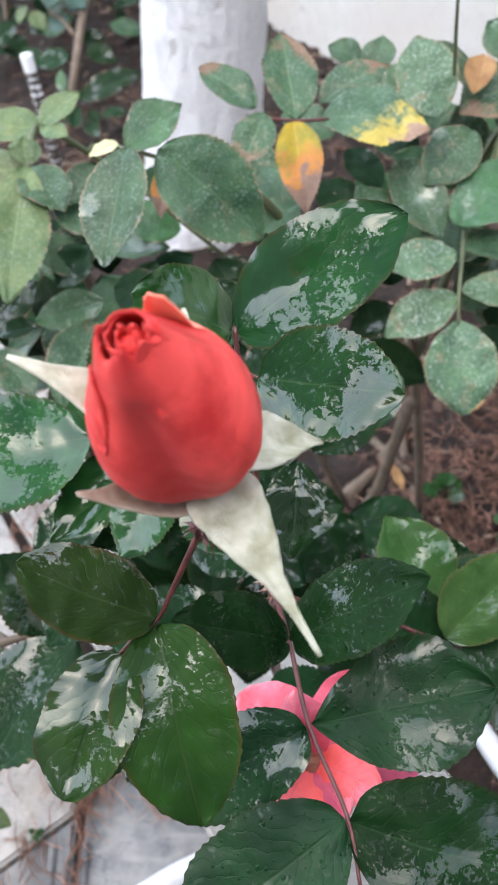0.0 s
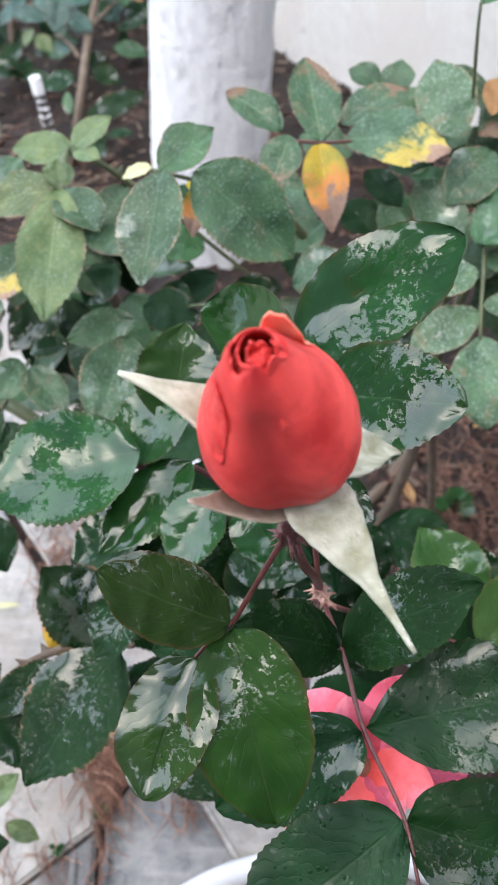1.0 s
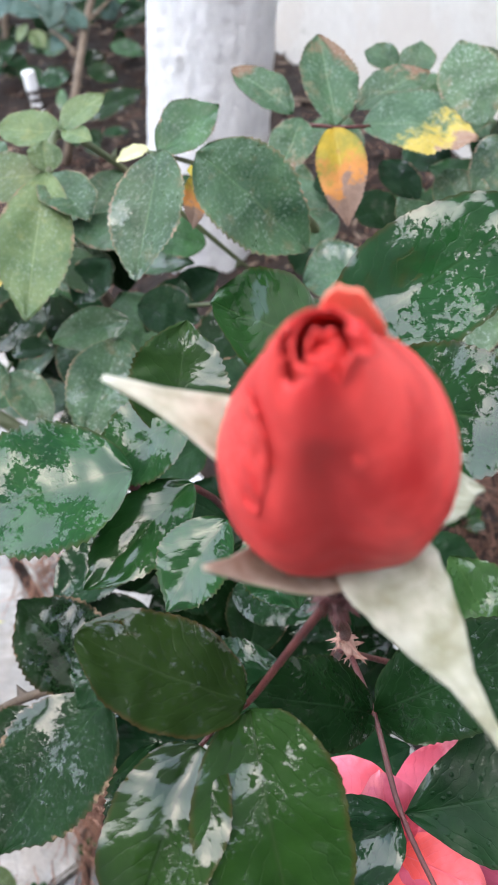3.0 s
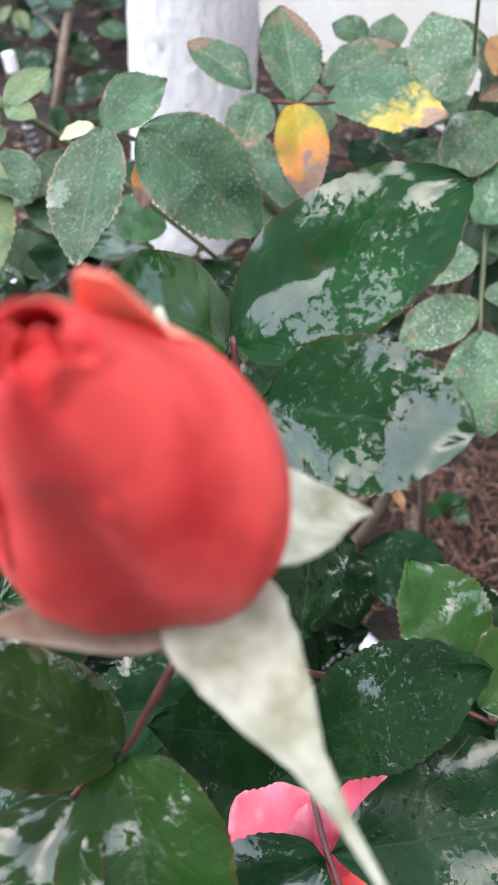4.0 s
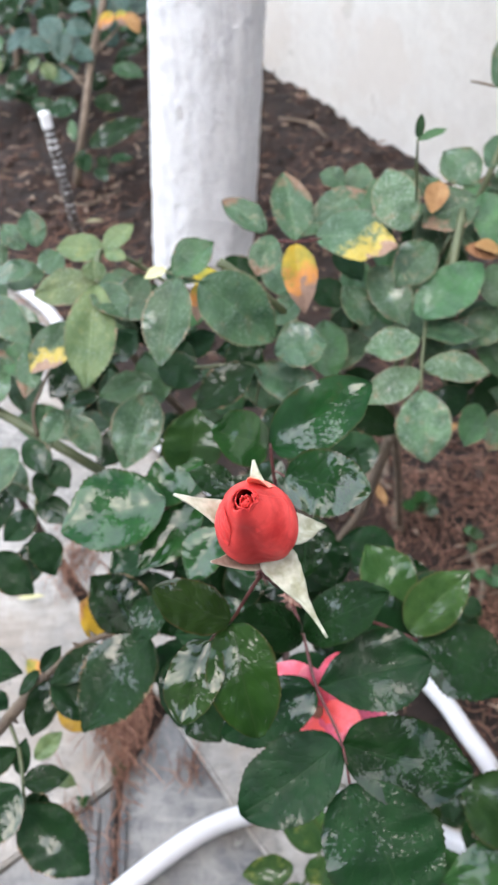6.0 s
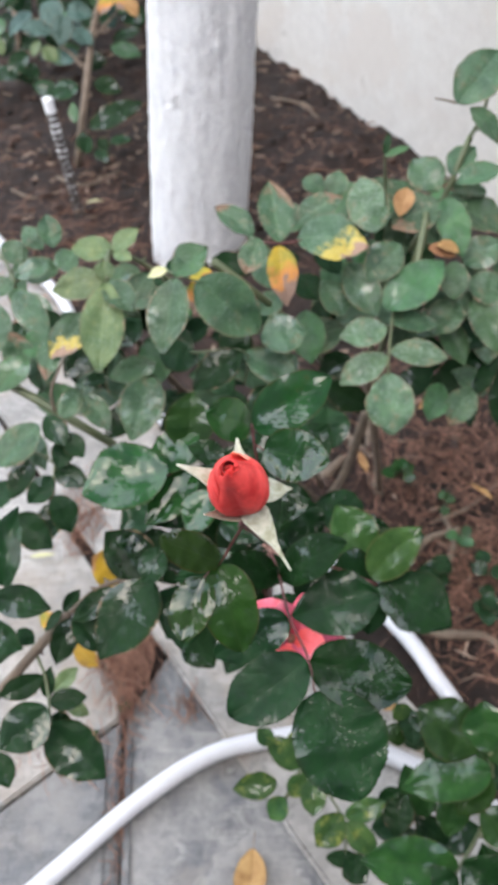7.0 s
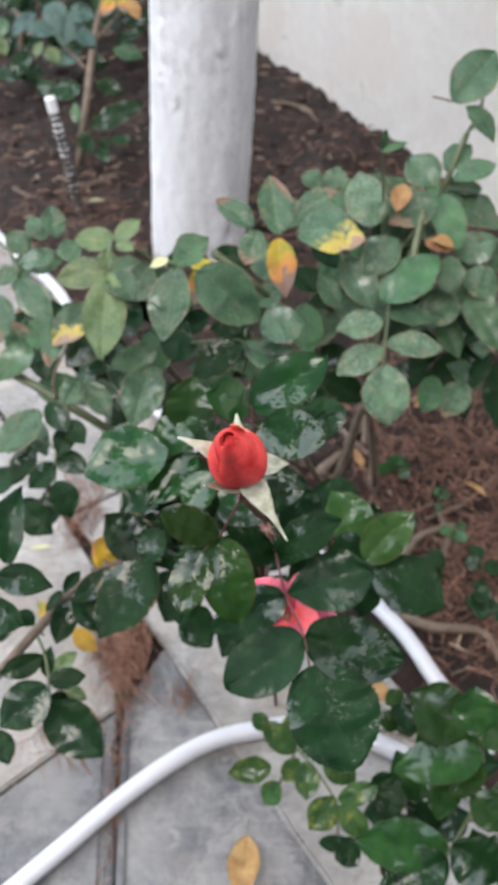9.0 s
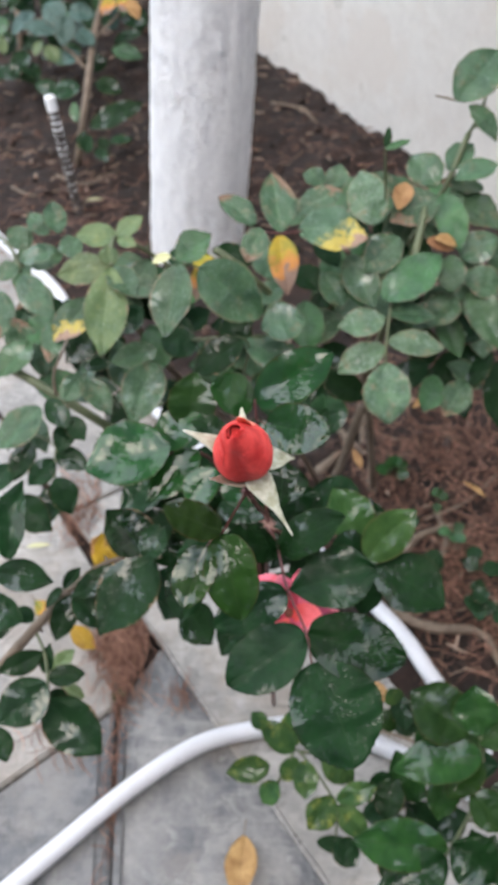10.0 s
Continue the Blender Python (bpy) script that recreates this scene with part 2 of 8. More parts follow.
def plain_material(name, a, b, scale, rough=0.6, relief=0.3, depth=0.002, fine=8.0, spec=0.5, coat=0.0):
    m, n, l, p = mat(name)
    vec, rnd, _ = moved(n, l)
    big, small = noise_node(n, l, vec, scale, 5.0), noise_node(n, l, vec, scale * fine, 5.0, 0.7)
    col = mix(n, l, ramp(n, l, big, (0.3, 0.0), (0.7, 1.0)), a, b)
    col = mix(n, l, math_node(n, l, 'MULTIPLY', small, 0.4), col, tuple(0.5 * c for c in a))
    l.new(col, p.inputs["Base Color"])
    l.new(math_node(n, l, 'ADD', math_node(n, l, 'MULTIPLY', small, 0.3), rough - 0.15), p.inputs["Roughness"])
    l.new(bump(n, l, math_node(n, l, 'ADD', big, small), relief, depth), p.inputs["Normal"])
    p.inputs["Specular IOR Level"].default_value = spec
    p.inputs["Coat Weight"].default_value = coat
    return m


CANE = plain_material("green_cane", (0.06, 0.085, 0.04), (0.12, 0.13, 0.06), 40, 0.5)
BARK = plain_material("brown_cane", (0.1, 0.07, 0.05), (0.2, 0.15, 0.11), 60, 0.75, 0.6)
RED = plain_material("red_stalk", (0.06, 0.013, 0.015), (0.14, 0.036, 0.034), 150, 0.4)
HOSE = plain_material("white_plastic", (0.52, 0.53, 0.56), (0.59, 0.59, 0.62), 12, 0.35, 0.05, 0.001)
SEPAL = plain_material("downy_sepal", (0.26, 0.26, 0.16), (0.68, 0.68, 0.58), 170, 0.8, 0.7, 0.001)
SHRED = plain_material("withered_stipule", (0.3, 0.13, 0.1), (0.5, 0.33, 0.27), 300, 0.7)
SEPAL_DULL = plain_material("withered_sepal", (0.26, 0.17, 0.12), (0.56, 0.46, 0.37), 220, 0.8, 0.7, 0.001)
HIP = plain_material("hip", (0.22, 0.1, 0.07), (0.34, 0.16, 0.1), 120, 0.5)


def petal_material(name, deep, light, furrow_shade=None):
    m, n, l, p = mat(name)
    vec, rnd, uv = moved(n, l)
    sep = n.new("ShaderNodeSeparateXYZ")
    l.new(uv, sep.inputs[0])
    big, fine = noise_node(n, l, vec, 95, 4, 0.55), noise_node(n, l, vec, 900, 4, 0.7)
    col = mix(n, l, ramp(n, l, big, (0.36, 0.0), (0.62, 1.0)), deep, light)
    col = mix(n, l, math_node(n, l, 'MULTIPLY', fine, 0.12), col, (0.9, 0.24, 0.2))
    if furrow_shade:   # the furrow's shade, painted as a deeper stripe from the lip to the foot
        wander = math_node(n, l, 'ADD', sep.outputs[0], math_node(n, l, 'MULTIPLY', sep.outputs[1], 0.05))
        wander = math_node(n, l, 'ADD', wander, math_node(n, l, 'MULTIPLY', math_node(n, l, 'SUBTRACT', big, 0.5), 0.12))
        col = mix(n, l, ramp(n, l, wander, (0.38, 0.0), (0.48, 0.55), (0.58, 0.55), (0.70, 0.0)), col, furrow_shade)
    l.new(col, p.inputs["Base Color"])
    s = n.new("ShaderNodeTexNoise")
    s.inputs["Scale"].default_value = 14.0
    st = n.new("ShaderNodeMapping")
    st.inputs["Scale"].default_value = (6.0, 0.25, 1.0)
    l.new(uv, st.inputs[0])
    l.new(st.outputs[0], s.inputs["Vector"])
    l.new(bump(n, l, math_node(n, l, 'ADD', s.outputs["Fac"], math_node(n, l, 'MULTIPLY', fine, 0.5)), 0.12, 0.0006), p.inputs["Normal"])
    p.inputs["Roughness"].default_value = 0.55
    p.inputs["Specular IOR Level"].default_value = 0.3
    p.inputs["Subsurface Weight"].default_value = 0.06
    p.inputs["Subsurface Radius"].default_value = (1.0, 0.3, 0.25)
    p.inputs["Subsurface Scale"].default_value = 0.0025
    return m


PETAL = petal_material("coral_petal", (0.40, 0.006, 0.009), (0.70, 0.052, 0.049))
# the front petal's copy, with the furrow's shade put into its colour
FURROW_SHADED = petal_material("furrow_shaded_coral_petal", (0.40, 0.006, 0.009), (0.70, 0.052, 0.049), (0.27, 0.004, 0.008))
LOBE = petal_material("orange_petal", (0.78, 0.17, 0.12), (0.88, 0.27, 0.19))


def soil_material():
    m, n, l, p = mat("soil")
    tc = n.new("ShaderNodeTexCoord")
    v = tc.outputs["Object"]
    big, mid, small = noise_node(n, l, v, 9, 4), noise_node(n, l, v, 22, 8, 0.75), noise_node(n, l, v, 160, 5, 0.75)
    col = mix(n, l, ramp(n, l, mid, (0.38, 0.0), (0.62, 1.0)), (0.011, 0.006, 0.0045), (0.066, 0.032, 0.022))
    col = mix(n, l, ramp(n, l, small, (0.56, 0.0), (0.72, 0.7)), col, (0.15, 0.083, 0.058))
    col = mix(n, l, ramp(n, l, big, (0.38, 0.0), (0.6, 0.75)), col, (0.016, 0.010, 0.008))
    l.new(col, p.inputs["Base Color"])
    p.inputs["Roughness"].default_value = 0.9
    l.new(bump(n, l, math_node(n, l, 'ADD', mid, math_node(n, l, 'MULTIPLY', small, 0.5)), 1.0, 0.03), p.inputs["Normal"])
    return m


def concrete_material(name, a, b, stain, wet, relief=0.4, cement=None, bare=0.53):
    m, n, l, p = mat(name)
    tc = n.new("ShaderNodeTexCoord")
    v = tc.outputs["Object"]
    warp = n.new("ShaderNodeVectorMath")
    warp.operation = 'MULTIPLY_ADD'
    tn = n.new("ShaderNodeTexNoise")
    tn.inputs["Scale"].default_value, tn.inputs["Detail"].default_value = 30.0, 6.0
    l.new(v, tn.inputs["Vector"])
    l.new(tn.outputs["Color"], warp.inputs[0])
    warp.inputs[1].default_value = (0.05, 0.05, 0.05)
    l.new(v, warp.inputs[2])
    w = warp.outputs[0]
    big, mid, small = noise_node(n, l, w, 5, 6, 0.65), noise_node(n, l, v, 30, 7, 0.72), noise_node(n, l, v, 330, 4, 0.7)
    col = mix(n, l, ramp(n, l, mid, (0.3, 0.0), (0.68, 1.0)), a, b)
    col = mix(n, l, ramp(n, l, big, (0.49, 0.0), (0.59, 0.6)), col, stain)
    if cement:
        # thin cement slurry left on the surface, in ragged patches and drawn lines
        patch = ramp(n, l, noise_node(n, l, w, 7.5, 7, 0.62), (bare - 0.05, 0.0), (bare + 0.02, 0.45), (bare + 0.12, 0.7))
        col = mix(n, l, math_node(n, l, 'MULTIPLY', patch, ramp(n, l, mid, (0.3, 0.35), (0.6, 1.0))), col, cement)
        vein = math_node(n, l, 'ABSOLUTE', math_node(n, l, 'SUBTRACT', noise_node(n, l, w, 9.0, 3, 0.5), 0.47))
        col = mix(n, l, ramp(n, l, vein, (0.0, 0.12), (0.016, 0.0)), col, tuple(min(0.8, 1.25 * c) for c in cement))
        crack = math_node(n, l, 'ABSOLUTE', math_node(n, l, 'SUBTRACT', noise_node(n, l, w, 6.0, 4, 0.55), 0.55))
        col = mix(n, l, ramp(n, l, crack, (0.0, 0.35), (0.006, 0.0)), col, tuple(0.3 * c for c in a))
        streaks = n.new("ShaderNodeMapping")
        streaks.inputs["Rotation"].default_value = (0, 0, 0.98)
        streaks.inputs["Scale"].default_value = (1.0, 9.0, 1.0)
        l.new(v, streaks.inputs[0])
        drawn = noise_node(n, l, streaks.outputs[0], 14, 6, 0.7)
        col = mix(n, l, ramp(n, l, drawn, (0.56, 0.0), (0.7, 0.4)), col, cement)
        col = mix(n, l, ramp(n, l, drawn, (0.3, 0.5), (0.42, 0.0)), col, tuple(0.55 * c for c in a))
    else:
        smear = noise_node(n, l, w, 11, 8, 0.75)
        col = mix(n, l, ramp(n, l, smear, (0.55, 0.0), (0.66, 0.35)), col, tuple(0.9 * c for c in stain))
    col = mix(n, l, ramp(n, l, small, (0.64, 0.0), (0.72, 0.5)), col, tuple(min(0.85, 1.5 * c) for c in b))
    col = mix(n, l, ramp(n, l, small, (0.28, 0.6), (0.38, 0.0)), col, tuple(0.4 * c for c in a))
    l.new(col, p.inputs["Base Color"])
    film = ramp(n, l, noise_node(n, l, w, 7, 4, 0.6), (0.6 - 0.3 * wet, 0.0), (0.68 - 0.3 * wet, 1.0))
    l.new(mix(n, l, film, 0.7, 0.2), p.inputs["Roughness"])
    l.new(bump(n, l, math_node(n, l, 'ADD', mid, math_node(n, l, 'MULTIPLY', small, 0.4)), relief, 0.004), p.inputs["Normal"])
    return m


def crumb_material(name, a, b):
    m, n, l, p = mat(name)
    g = n.new("ShaderNodeNewGeometry")
    tc = n.new("ShaderNodeTexCoord")
    fine = noise_node(n, l, tc.outputs["Object"], 300, 5, 0.7)
    col = mix(n, l, ramp(n, l, g.outputs["Random Per Island"], (0.0, 0.0), (1.0, 1.0)), a, b)
    col = mix(n, l, math_node(n, l, 'MULTIPLY', fine, 0.6), col, tuple(0.4 * c for c in a))
    l.new(col, p.inputs["Base Color"])
    p.inputs["Roughness"].default_value = 0.9
    l.new(bump(n, l, fine, 0.6, 0.002), p.inputs["Normal"])
    return m


SOIL = soil_material()
CRUMB = crumb_material("soil_crumb", (0.010, 0.006, 0.0045), (0.09, 0.048, 0.034))
NEEDLE = crumb_material("dry_needles", (0.11, 0.043, 0.028), (0.50, 0.27, 0.19))
CHIP = crumb_material("bark_chip", (0.12, 0.07, 0.045), (0.42, 0.31, 0.24))
KERB = concrete_material("pale_wet_concrete", (0.145, 0.138, 0.13), (0.25, 0.238, 0.225), (0.235, 0.195, 0.16), 0.5, cement=(0.38, 0.36, 0.335))
SLAB = concrete_material("dark_wet_slab", (0.052, 0.055, 0.06), (0.1, 0.101, 0.106), (0.17, 0.155, 0.14), 0.85, cement=(0.215, 0.208, 0.2), bare=0.56)
SMEARED = concrete_material("smeared_slab", (0.07, 0.073, 0.079), (0.125, 0.126, 0.13), (0.2, 0.18, 0.16), 0.8, cement=(0.30, 0.287, 0.27), bare=0.5)
PLASTER = concrete_material("pale_plaster", (0.47, 0.447, 0.425), (0.55, 0.53, 0.505), (0.48, 0.43, 0.39), 0.0, 0.15)

# dull plaster for the unseen wall that is added to block the sky
SKY_BLOCKER = concrete_material("sky_blocker_plaster", (0.15, 0.14, 0.13), (0.2, 0.19, 0.18), (0.15, 0.135, 0.125), 0.0, 0.15)


def whitewash_material():
    m, n, l, p = mat("whitewashed_bark")
    tc = n.new("ShaderNodeTexCoord")
    mp = n.new("ShaderNodeMapping")
    mp.inputs["Scale"].default_value = (1.0, 1.0, 0.38)
    l.new(tc.outputs["Object"], mp.inputs[0])
    streak, grain, patch = noise_node(n, l, mp.outputs[0], 60, 8, 0.72), noise_node(n, l, mp.outputs[0], 200, 6, 0.75), noise_node(n, l, tc.outputs["Object"], 14, 4)
    col = mix(n, l, ramp(n, l, streak, (0.36, 1.0), (0.55, 0.0)), (0.80, 0.80, 0.82), (0.69, 0.69, 0.72))
    col = mix(n, l, ramp(n, l, patch, (0.4, 0.0), (0.7, 0.5)), col, (0.73, 0.74, 0.76))
    crack = ramp(n, l, grain, (0.26, 1.0), (0.36, 0.0))
    col = mix(n, l, math_node(n, l, 'MULTIPLY', crack, 0.5), col, (0.45, 0.43, 0.41))
    flake = n.new("ShaderNodeMapping")
    flake.inputs["Scale"].default_value = (1.0, 1.0, 1.6)
    l.new(tc.outputs["Object"], flake.inputs[0])
    lumps = noise_node(n, l, flake.outputs[0], 34, 6, 0.65)
    col = mix(n, l, ramp(n, l, lumps, (0.34, 0.4), (0.41, 0.0)), col, (0.62, 0.61, 0.61))
    l.new(col, p.inputs["Base Color"])
    p.inputs["Roughness"].default_value = 0.8
    l.new(bump(n, l, math_node(n, l, 'ADD', math_node(n, l, 'ADD', streak, lumps), math_node(n, l, 'MULTIPLY', grain, 0.8)), 1.0, 0.008), p.inputs["Normal"])
    return m


WHITEWASH = whitewash_material()
PAINT = plain_material("white_paint", (0.72, 0.72, 0.74), (0.8, 0.8, 0.82), 60, 0.5)


# ---- builders ----
def part(name, bm, material, parent=None, label="", smooth=True, origin=None):
    """Links a bmesh as one mesh object, under a thing or a part."""
    me = bpy.data.meshes.new(name)
    if smooth:
        for f in bm.faces:
            f.smooth = True
    bm.to_mesh(me)
    bm.free()
    me.materials.append(material)
    ob = new(name, me)
    if origin is not None:
        ob.matrix_basis = origin
    if parent is not None:
        ob.parent = parent
    if label:
        tagged(ob, label)
    return ob


def thing(name, label, category, place=(0, 0, 0), group="", kind=""):
    ob = new(name)
    ob.empty_display_size = 0.05
    ob.location = place
    return tagged(ob, label, category, group, kind)


def under(ob, parent):
    """Parents ob, built in world coordinates, without moving it."""
    ob.parent = parent
    ob.matrix_parent_inverse = Matrix.Translation(-parent.location)
    return ob


def spline(points, steps=5):
    """Catmull-Rom points through the given ones."""
    p = [Vector(q) for q in points]
    p = [2 * p[0] - p[1]] + p + [2 * p[-1] - p[-2]]
    out = []
    for k in range(1, len(p) - 2):
        for s in range(steps):
            u = s / steps
            out.append(0.5 * (2 * p[k] + (p[k + 1] - p[k - 1]) * u + (2 * p[k - 1] - 5 * p[k] + 4 * p[k + 1] - p[k + 2]) * u * u + (3 * p[k] - p[k - 1] - 3 * p[k + 1] + p[k + 2]) * u ** 3))
    out.append(p[-2])
    return out


def tube_into(bm, pts, radii, sides=8, bumps=0.0, cap=True):
    rings, side = [], None
    for k, q in enumerate(pts):
        d = (pts[min(k + 1, len(pts) - 1)] - pts[max(k - 1, 0)]).normalized()
        side = (side - d * side.dot(d)).normalized() if side is not None else d.orthogonal().normalized()
        up = d.cross(side)
        ring = []
        for s in range(sides):
            a = 2 * math.pi * s / sides
            r = radii[k] * (1 + bumps * noise.noise(q * 60 + Vector((math.cos(a), math.sin(a), 0))))
            ring.append(bm.verts.new(q + r * (math.cos(a) * side + math.sin(a) * up)))
        rings.append(ring)
    for a, b in zip(rings, rings[1:]):
        for s in range(sides):
            bm.faces.new((a[s], a[(s + 1) % sides], b[(s + 1) % sides], b[s]))
    if cap:
        bm.faces.new(rings[0][::-1])
        bm.faces.new(rings[-1])


def cane(bush, points, r0, r1, material=None, name="cane", thorns=0, sides=8):
    pts = spline(points)
    bm = bmesh.new()
    k = len(pts) - 1
    tube_into(bm, pts, [r0 + (r1 - r0) * i / k for i in range(k + 1)], sides, 0.12)
    for t in range(thorns):
        i = random.randrange(1, k)
        d = (pts[i + 1] - pts[i - 1]).normalized()
        out = d.orthogonal().normalized()
        out.rotate(Matrix.Rotation(random.uniform(0, 6.28), 3, d))
        r = r0 + (r1 - r0) * i / k
        base = pts[i] + out * r * 0.7
        tip = base + out * 0.006 - d * 0.002
        ring = [bm.verts.new(base + d * 0.0025 * math.cos(a) + d.cross(out) * 0.0012 * math.sin(a)) for a in (0, 1.57, 3.14, 4.71)]
        top = bm.verts.new(tip)
        for s in range(4):
            bm.faces.new((ring[s], ring[(s + 1) % 4], top))
    ob = part(name, bm, material or CANE)
    return under(ob, bush)


def leaflet(bush, kind, base, tip, width, face=(0, -0.4, 0.9), fold=0.24, curl=0.12, name="leaflet", teeth=1.25, blunt=0.69, far=0.0, jitter=1.0):
    """One rose leaflet from its base to its tip, facing about the way given."""
    base, tip = Vector(base), Vector(tip)
    axis = tip - base
    length = axis.length
    axis.normalize()
    rnd = random.Random(int(1e4 * (base.x * 7 + tip.y * 13 + tip.z * 29)))
    n = Vector(face).normalized() + jitter * Vector((rnd.uniform(-0.32, 0.32), rnd.uniform(-0.26, 0.26), rnd.uniform(-0.1, 0.1)))
    n = (n - axis * n.dot(axis)).normalized()
    side = axis.cross(n)
    rows, half = 40, 5
    swell, skew, wob = (far or rnd.uniform(0.82, 1.02)), rnd.uniform(-0.05, 0.05), rnd.uniform(0, 50)
    bm = bmesh.new()
    uvl = bm.loops.layers.uv.new("UVMap")
    grid, coords = [], {}
    for i in range(rows + 1):
        s = i / rows
        f = max(math.sin(math.pi * s ** swell), 0) ** blunt
        f *= 1 - 0.3 * max(0, s - 0.8) / 0.2
        tooth = teeth * 0.042 * ((i % 2) - 0.5) * (0.3 < s * 3) * (s < 0.99) * (1 + 0.8 * noise.noise(Vector((i * 1.7, 0, wob))))
        row = []
        for j in range(-half, half + 1):
            u = j / half
            edge = abs(j) == half
            x = 0.5 * width * u * (f * (1 + (tooth if edge else 0)) + 0.004)
            y = length * s + (0.02 * length * (tooth * 8) if edge else 0)
            z = fold * abs(x) - curl * length * s * s + 0.5 * curl * length * s - 0.35 * fold * x * x / (0.5 * width)
            z += 0.06 * width * noise.noise(Vector((u * 1.6, s * 3.5, wob))) + 0.035 * width * abs(u) * noise.noise(Vector((u * 3, s * 9, wob + 9)))
            z += teeth * 0.005 * width * abs(math.sin(math.pi * (8 * s - 3 * abs(u)))) * min(1, 3 * abs(u)) * f + 0.022 * width * noise.noise(Vector((u * 4, s * 8, wob + 2)))
            x += skew * width * math.sin(math.pi * s) + 0.03 * width * u * noise.noise(Vector((u * 2, s * 5, wob + 4)))
            v = bm.verts.new((x, y, z))
            coords[v] = (0.5 + 0.5 * u, s)
            row.append(v)
        grid.append(row)
    for a, b in zip(grid, grid[1:]):
        for j in range(2 * half):
            fc = bm.faces.new((a[j], a[j + 1], b[j + 1], b[j]))
            for loop in fc.loops:
                loop[uvl].uv = coords[loop.vert]
    m = Matrix((side, axis, n)).transposed().to_4x4()
    m.translation = base
    ob = part(name, bm, LEAF[kind], origin=m)
    return under(ob, bush)


# ---- large structure ----
ALONG, OUT = Vector((0.559, -0.829, 0)), Vector((-0.829, -0.559, 0))   # along the kerb, and from it to the paving
KERB0 = Vector((-0.035, 0.489, 0))


def kerb_frame(x, y):
    d = Vector((x, y, 0)) - KERB0
    return d.dot(ALONG), d.dot(OUT)


def ground_height(x, y):
    _, o = kerb_frame(x, y)
    bed = min(1.0, max(0.0, (-o - 0.2) / 0.12))
    z = -0.012 * (1 - bed)
    rough = 0.026 * noise.noise(Vector((x * 7, y * 7, 3))) + 0.018 * noise.noise(Vector((x * 22, y * 22, 5))) + 0.011 * noise.noise(Vector((x * 60, y * 60, 7)))
    return z + bed * (0.0 + rough)


def build_ground():
    xs = sorted({round(-1.2 + 0.02 * k, 3) for k in range(121)} | {s * v for v in (1.4, 1.8, 2.5, 4, 8, 20, 60, 200) for s in (-1, 1)})
    ys = sorted({round(0.1 + 0.02 * k, 3) for k in range(156)} | {-200, -60, -20, -8, -4, -2, -1, -0.4, 3.4, 4, 5, 8, 20, 60, 200})
    bm = bmesh.new()
    rows = [[bm.verts.new((x, y, ground_height(x, y))) for x in xs] for y in ys]
    for a, b in zip(rows, rows[1:]):
        for k in range(len(xs) - 1):
            bm.faces.new((a[k], a[k + 1], b[k + 1], b[k]))
    tagged(part("ground", bm, SOIL), "dark brown garden soil of the flower bed", "soil", kind="structure")


build_ground()


def block(name, corners, z0, z1, material, parent=None, label="", bevel=0.003, cuts=0):
    """A flat block from its outline, with rounded upper edges."""
    bm = bmesh.new()
    low = [bm.verts.new((x, y, z0)) for x, y in corners]
    f = bm.faces.new(low)
    if f.normal.z < 0 or sum((a[0] * b[1] - b[0] * a[1]) for a, b in zip(corners, corners[1:] + corners[:1])) < 0:
        f.normal_flip()
    up = bmesh.ops.extrude_face_region(bm, geom=[f])
    top = [v for v in up["geom"] if isinstance(v, bmesh.types.BMVert)]
    bmesh.ops.translate(bm, verts=top, vec=(0, 0, z1 - z0))
    edges = [e for e in bm.edges if all(v in top for v in e.verts)]
    bmesh.ops.bevel(bm, geom=edges, offset=bevel, segments=2, affect='EDGES')
    bmesh.ops.recalc_face_normals(bm, faces=bm.faces)
    return part(name, bm, material, parent, label, smooth=False)


def at_kerb(a, o):
    q = KERB0 + ALONG * a + OUT * o
    return (q.x, q.y)


kerb = thing("kerb", "pale wet concrete kerb along the flower bed", "kerb", kind="structure")
for k in range(-7, 6):
    a0, a1 = k * 0.8 + 0.4, k * 0.8 + 1.196
    block("kerb_stone", [at_kerb(a0, -0.21), at_kerb(a1, -0.21), at_kerb(a1, 0.0), at_kerb(a0, 0.0)], -0.2, 0.004, KERB, kerb, bevel=0.002)

paving = thing("pavement", "dark grey wet concrete paving slabs with open joints", "paving", kind="structure")
block("slab", [(-0.164, 0.514), (-0.146, 0.28), (-0.147, -4.0), (-5.58, -4.0)], -0.1, 0.0, SLAB, paving)
block("slab", [(-0.157, 0.52), (-0.139, 0.28), (-0.139, -4.0), at_kerb(5.41, -0.003), at_kerb(-0.14, -0.003), (-0.146, 0.545)], -0.1, -0.002, SMEARED, paving)
block("slab", [(-0.1675, 0.5165), at_kerb(-0.18, 0.022), at_kerb(-1.0, -0.003), (-6.0, -0.93), (-6.0, -4.0), (-5.587, -4.0)], -0.1, 0.001, KERB, paving)
block("slab", [at_kerb(-1.01, 0.012), at_kerb(-5.1, 0.012), (-6.0, 4.72), (-6.0, -0.92)], -0.1, 0.0, SLAB, paving)

for side in (-1, 1):
    near, far = 0.009 if side > 0 else 0.011, 0.018
    block("edge_strip", [(-0.1665 + side * near, 0.49), (-0.1665 + side * far, 0.49), (-0.1465 + side * far, 0.20), (-0.1465 + side * near, 0.20)], -0.02, 0.0045, SLAB, paving, bevel=0.0015)


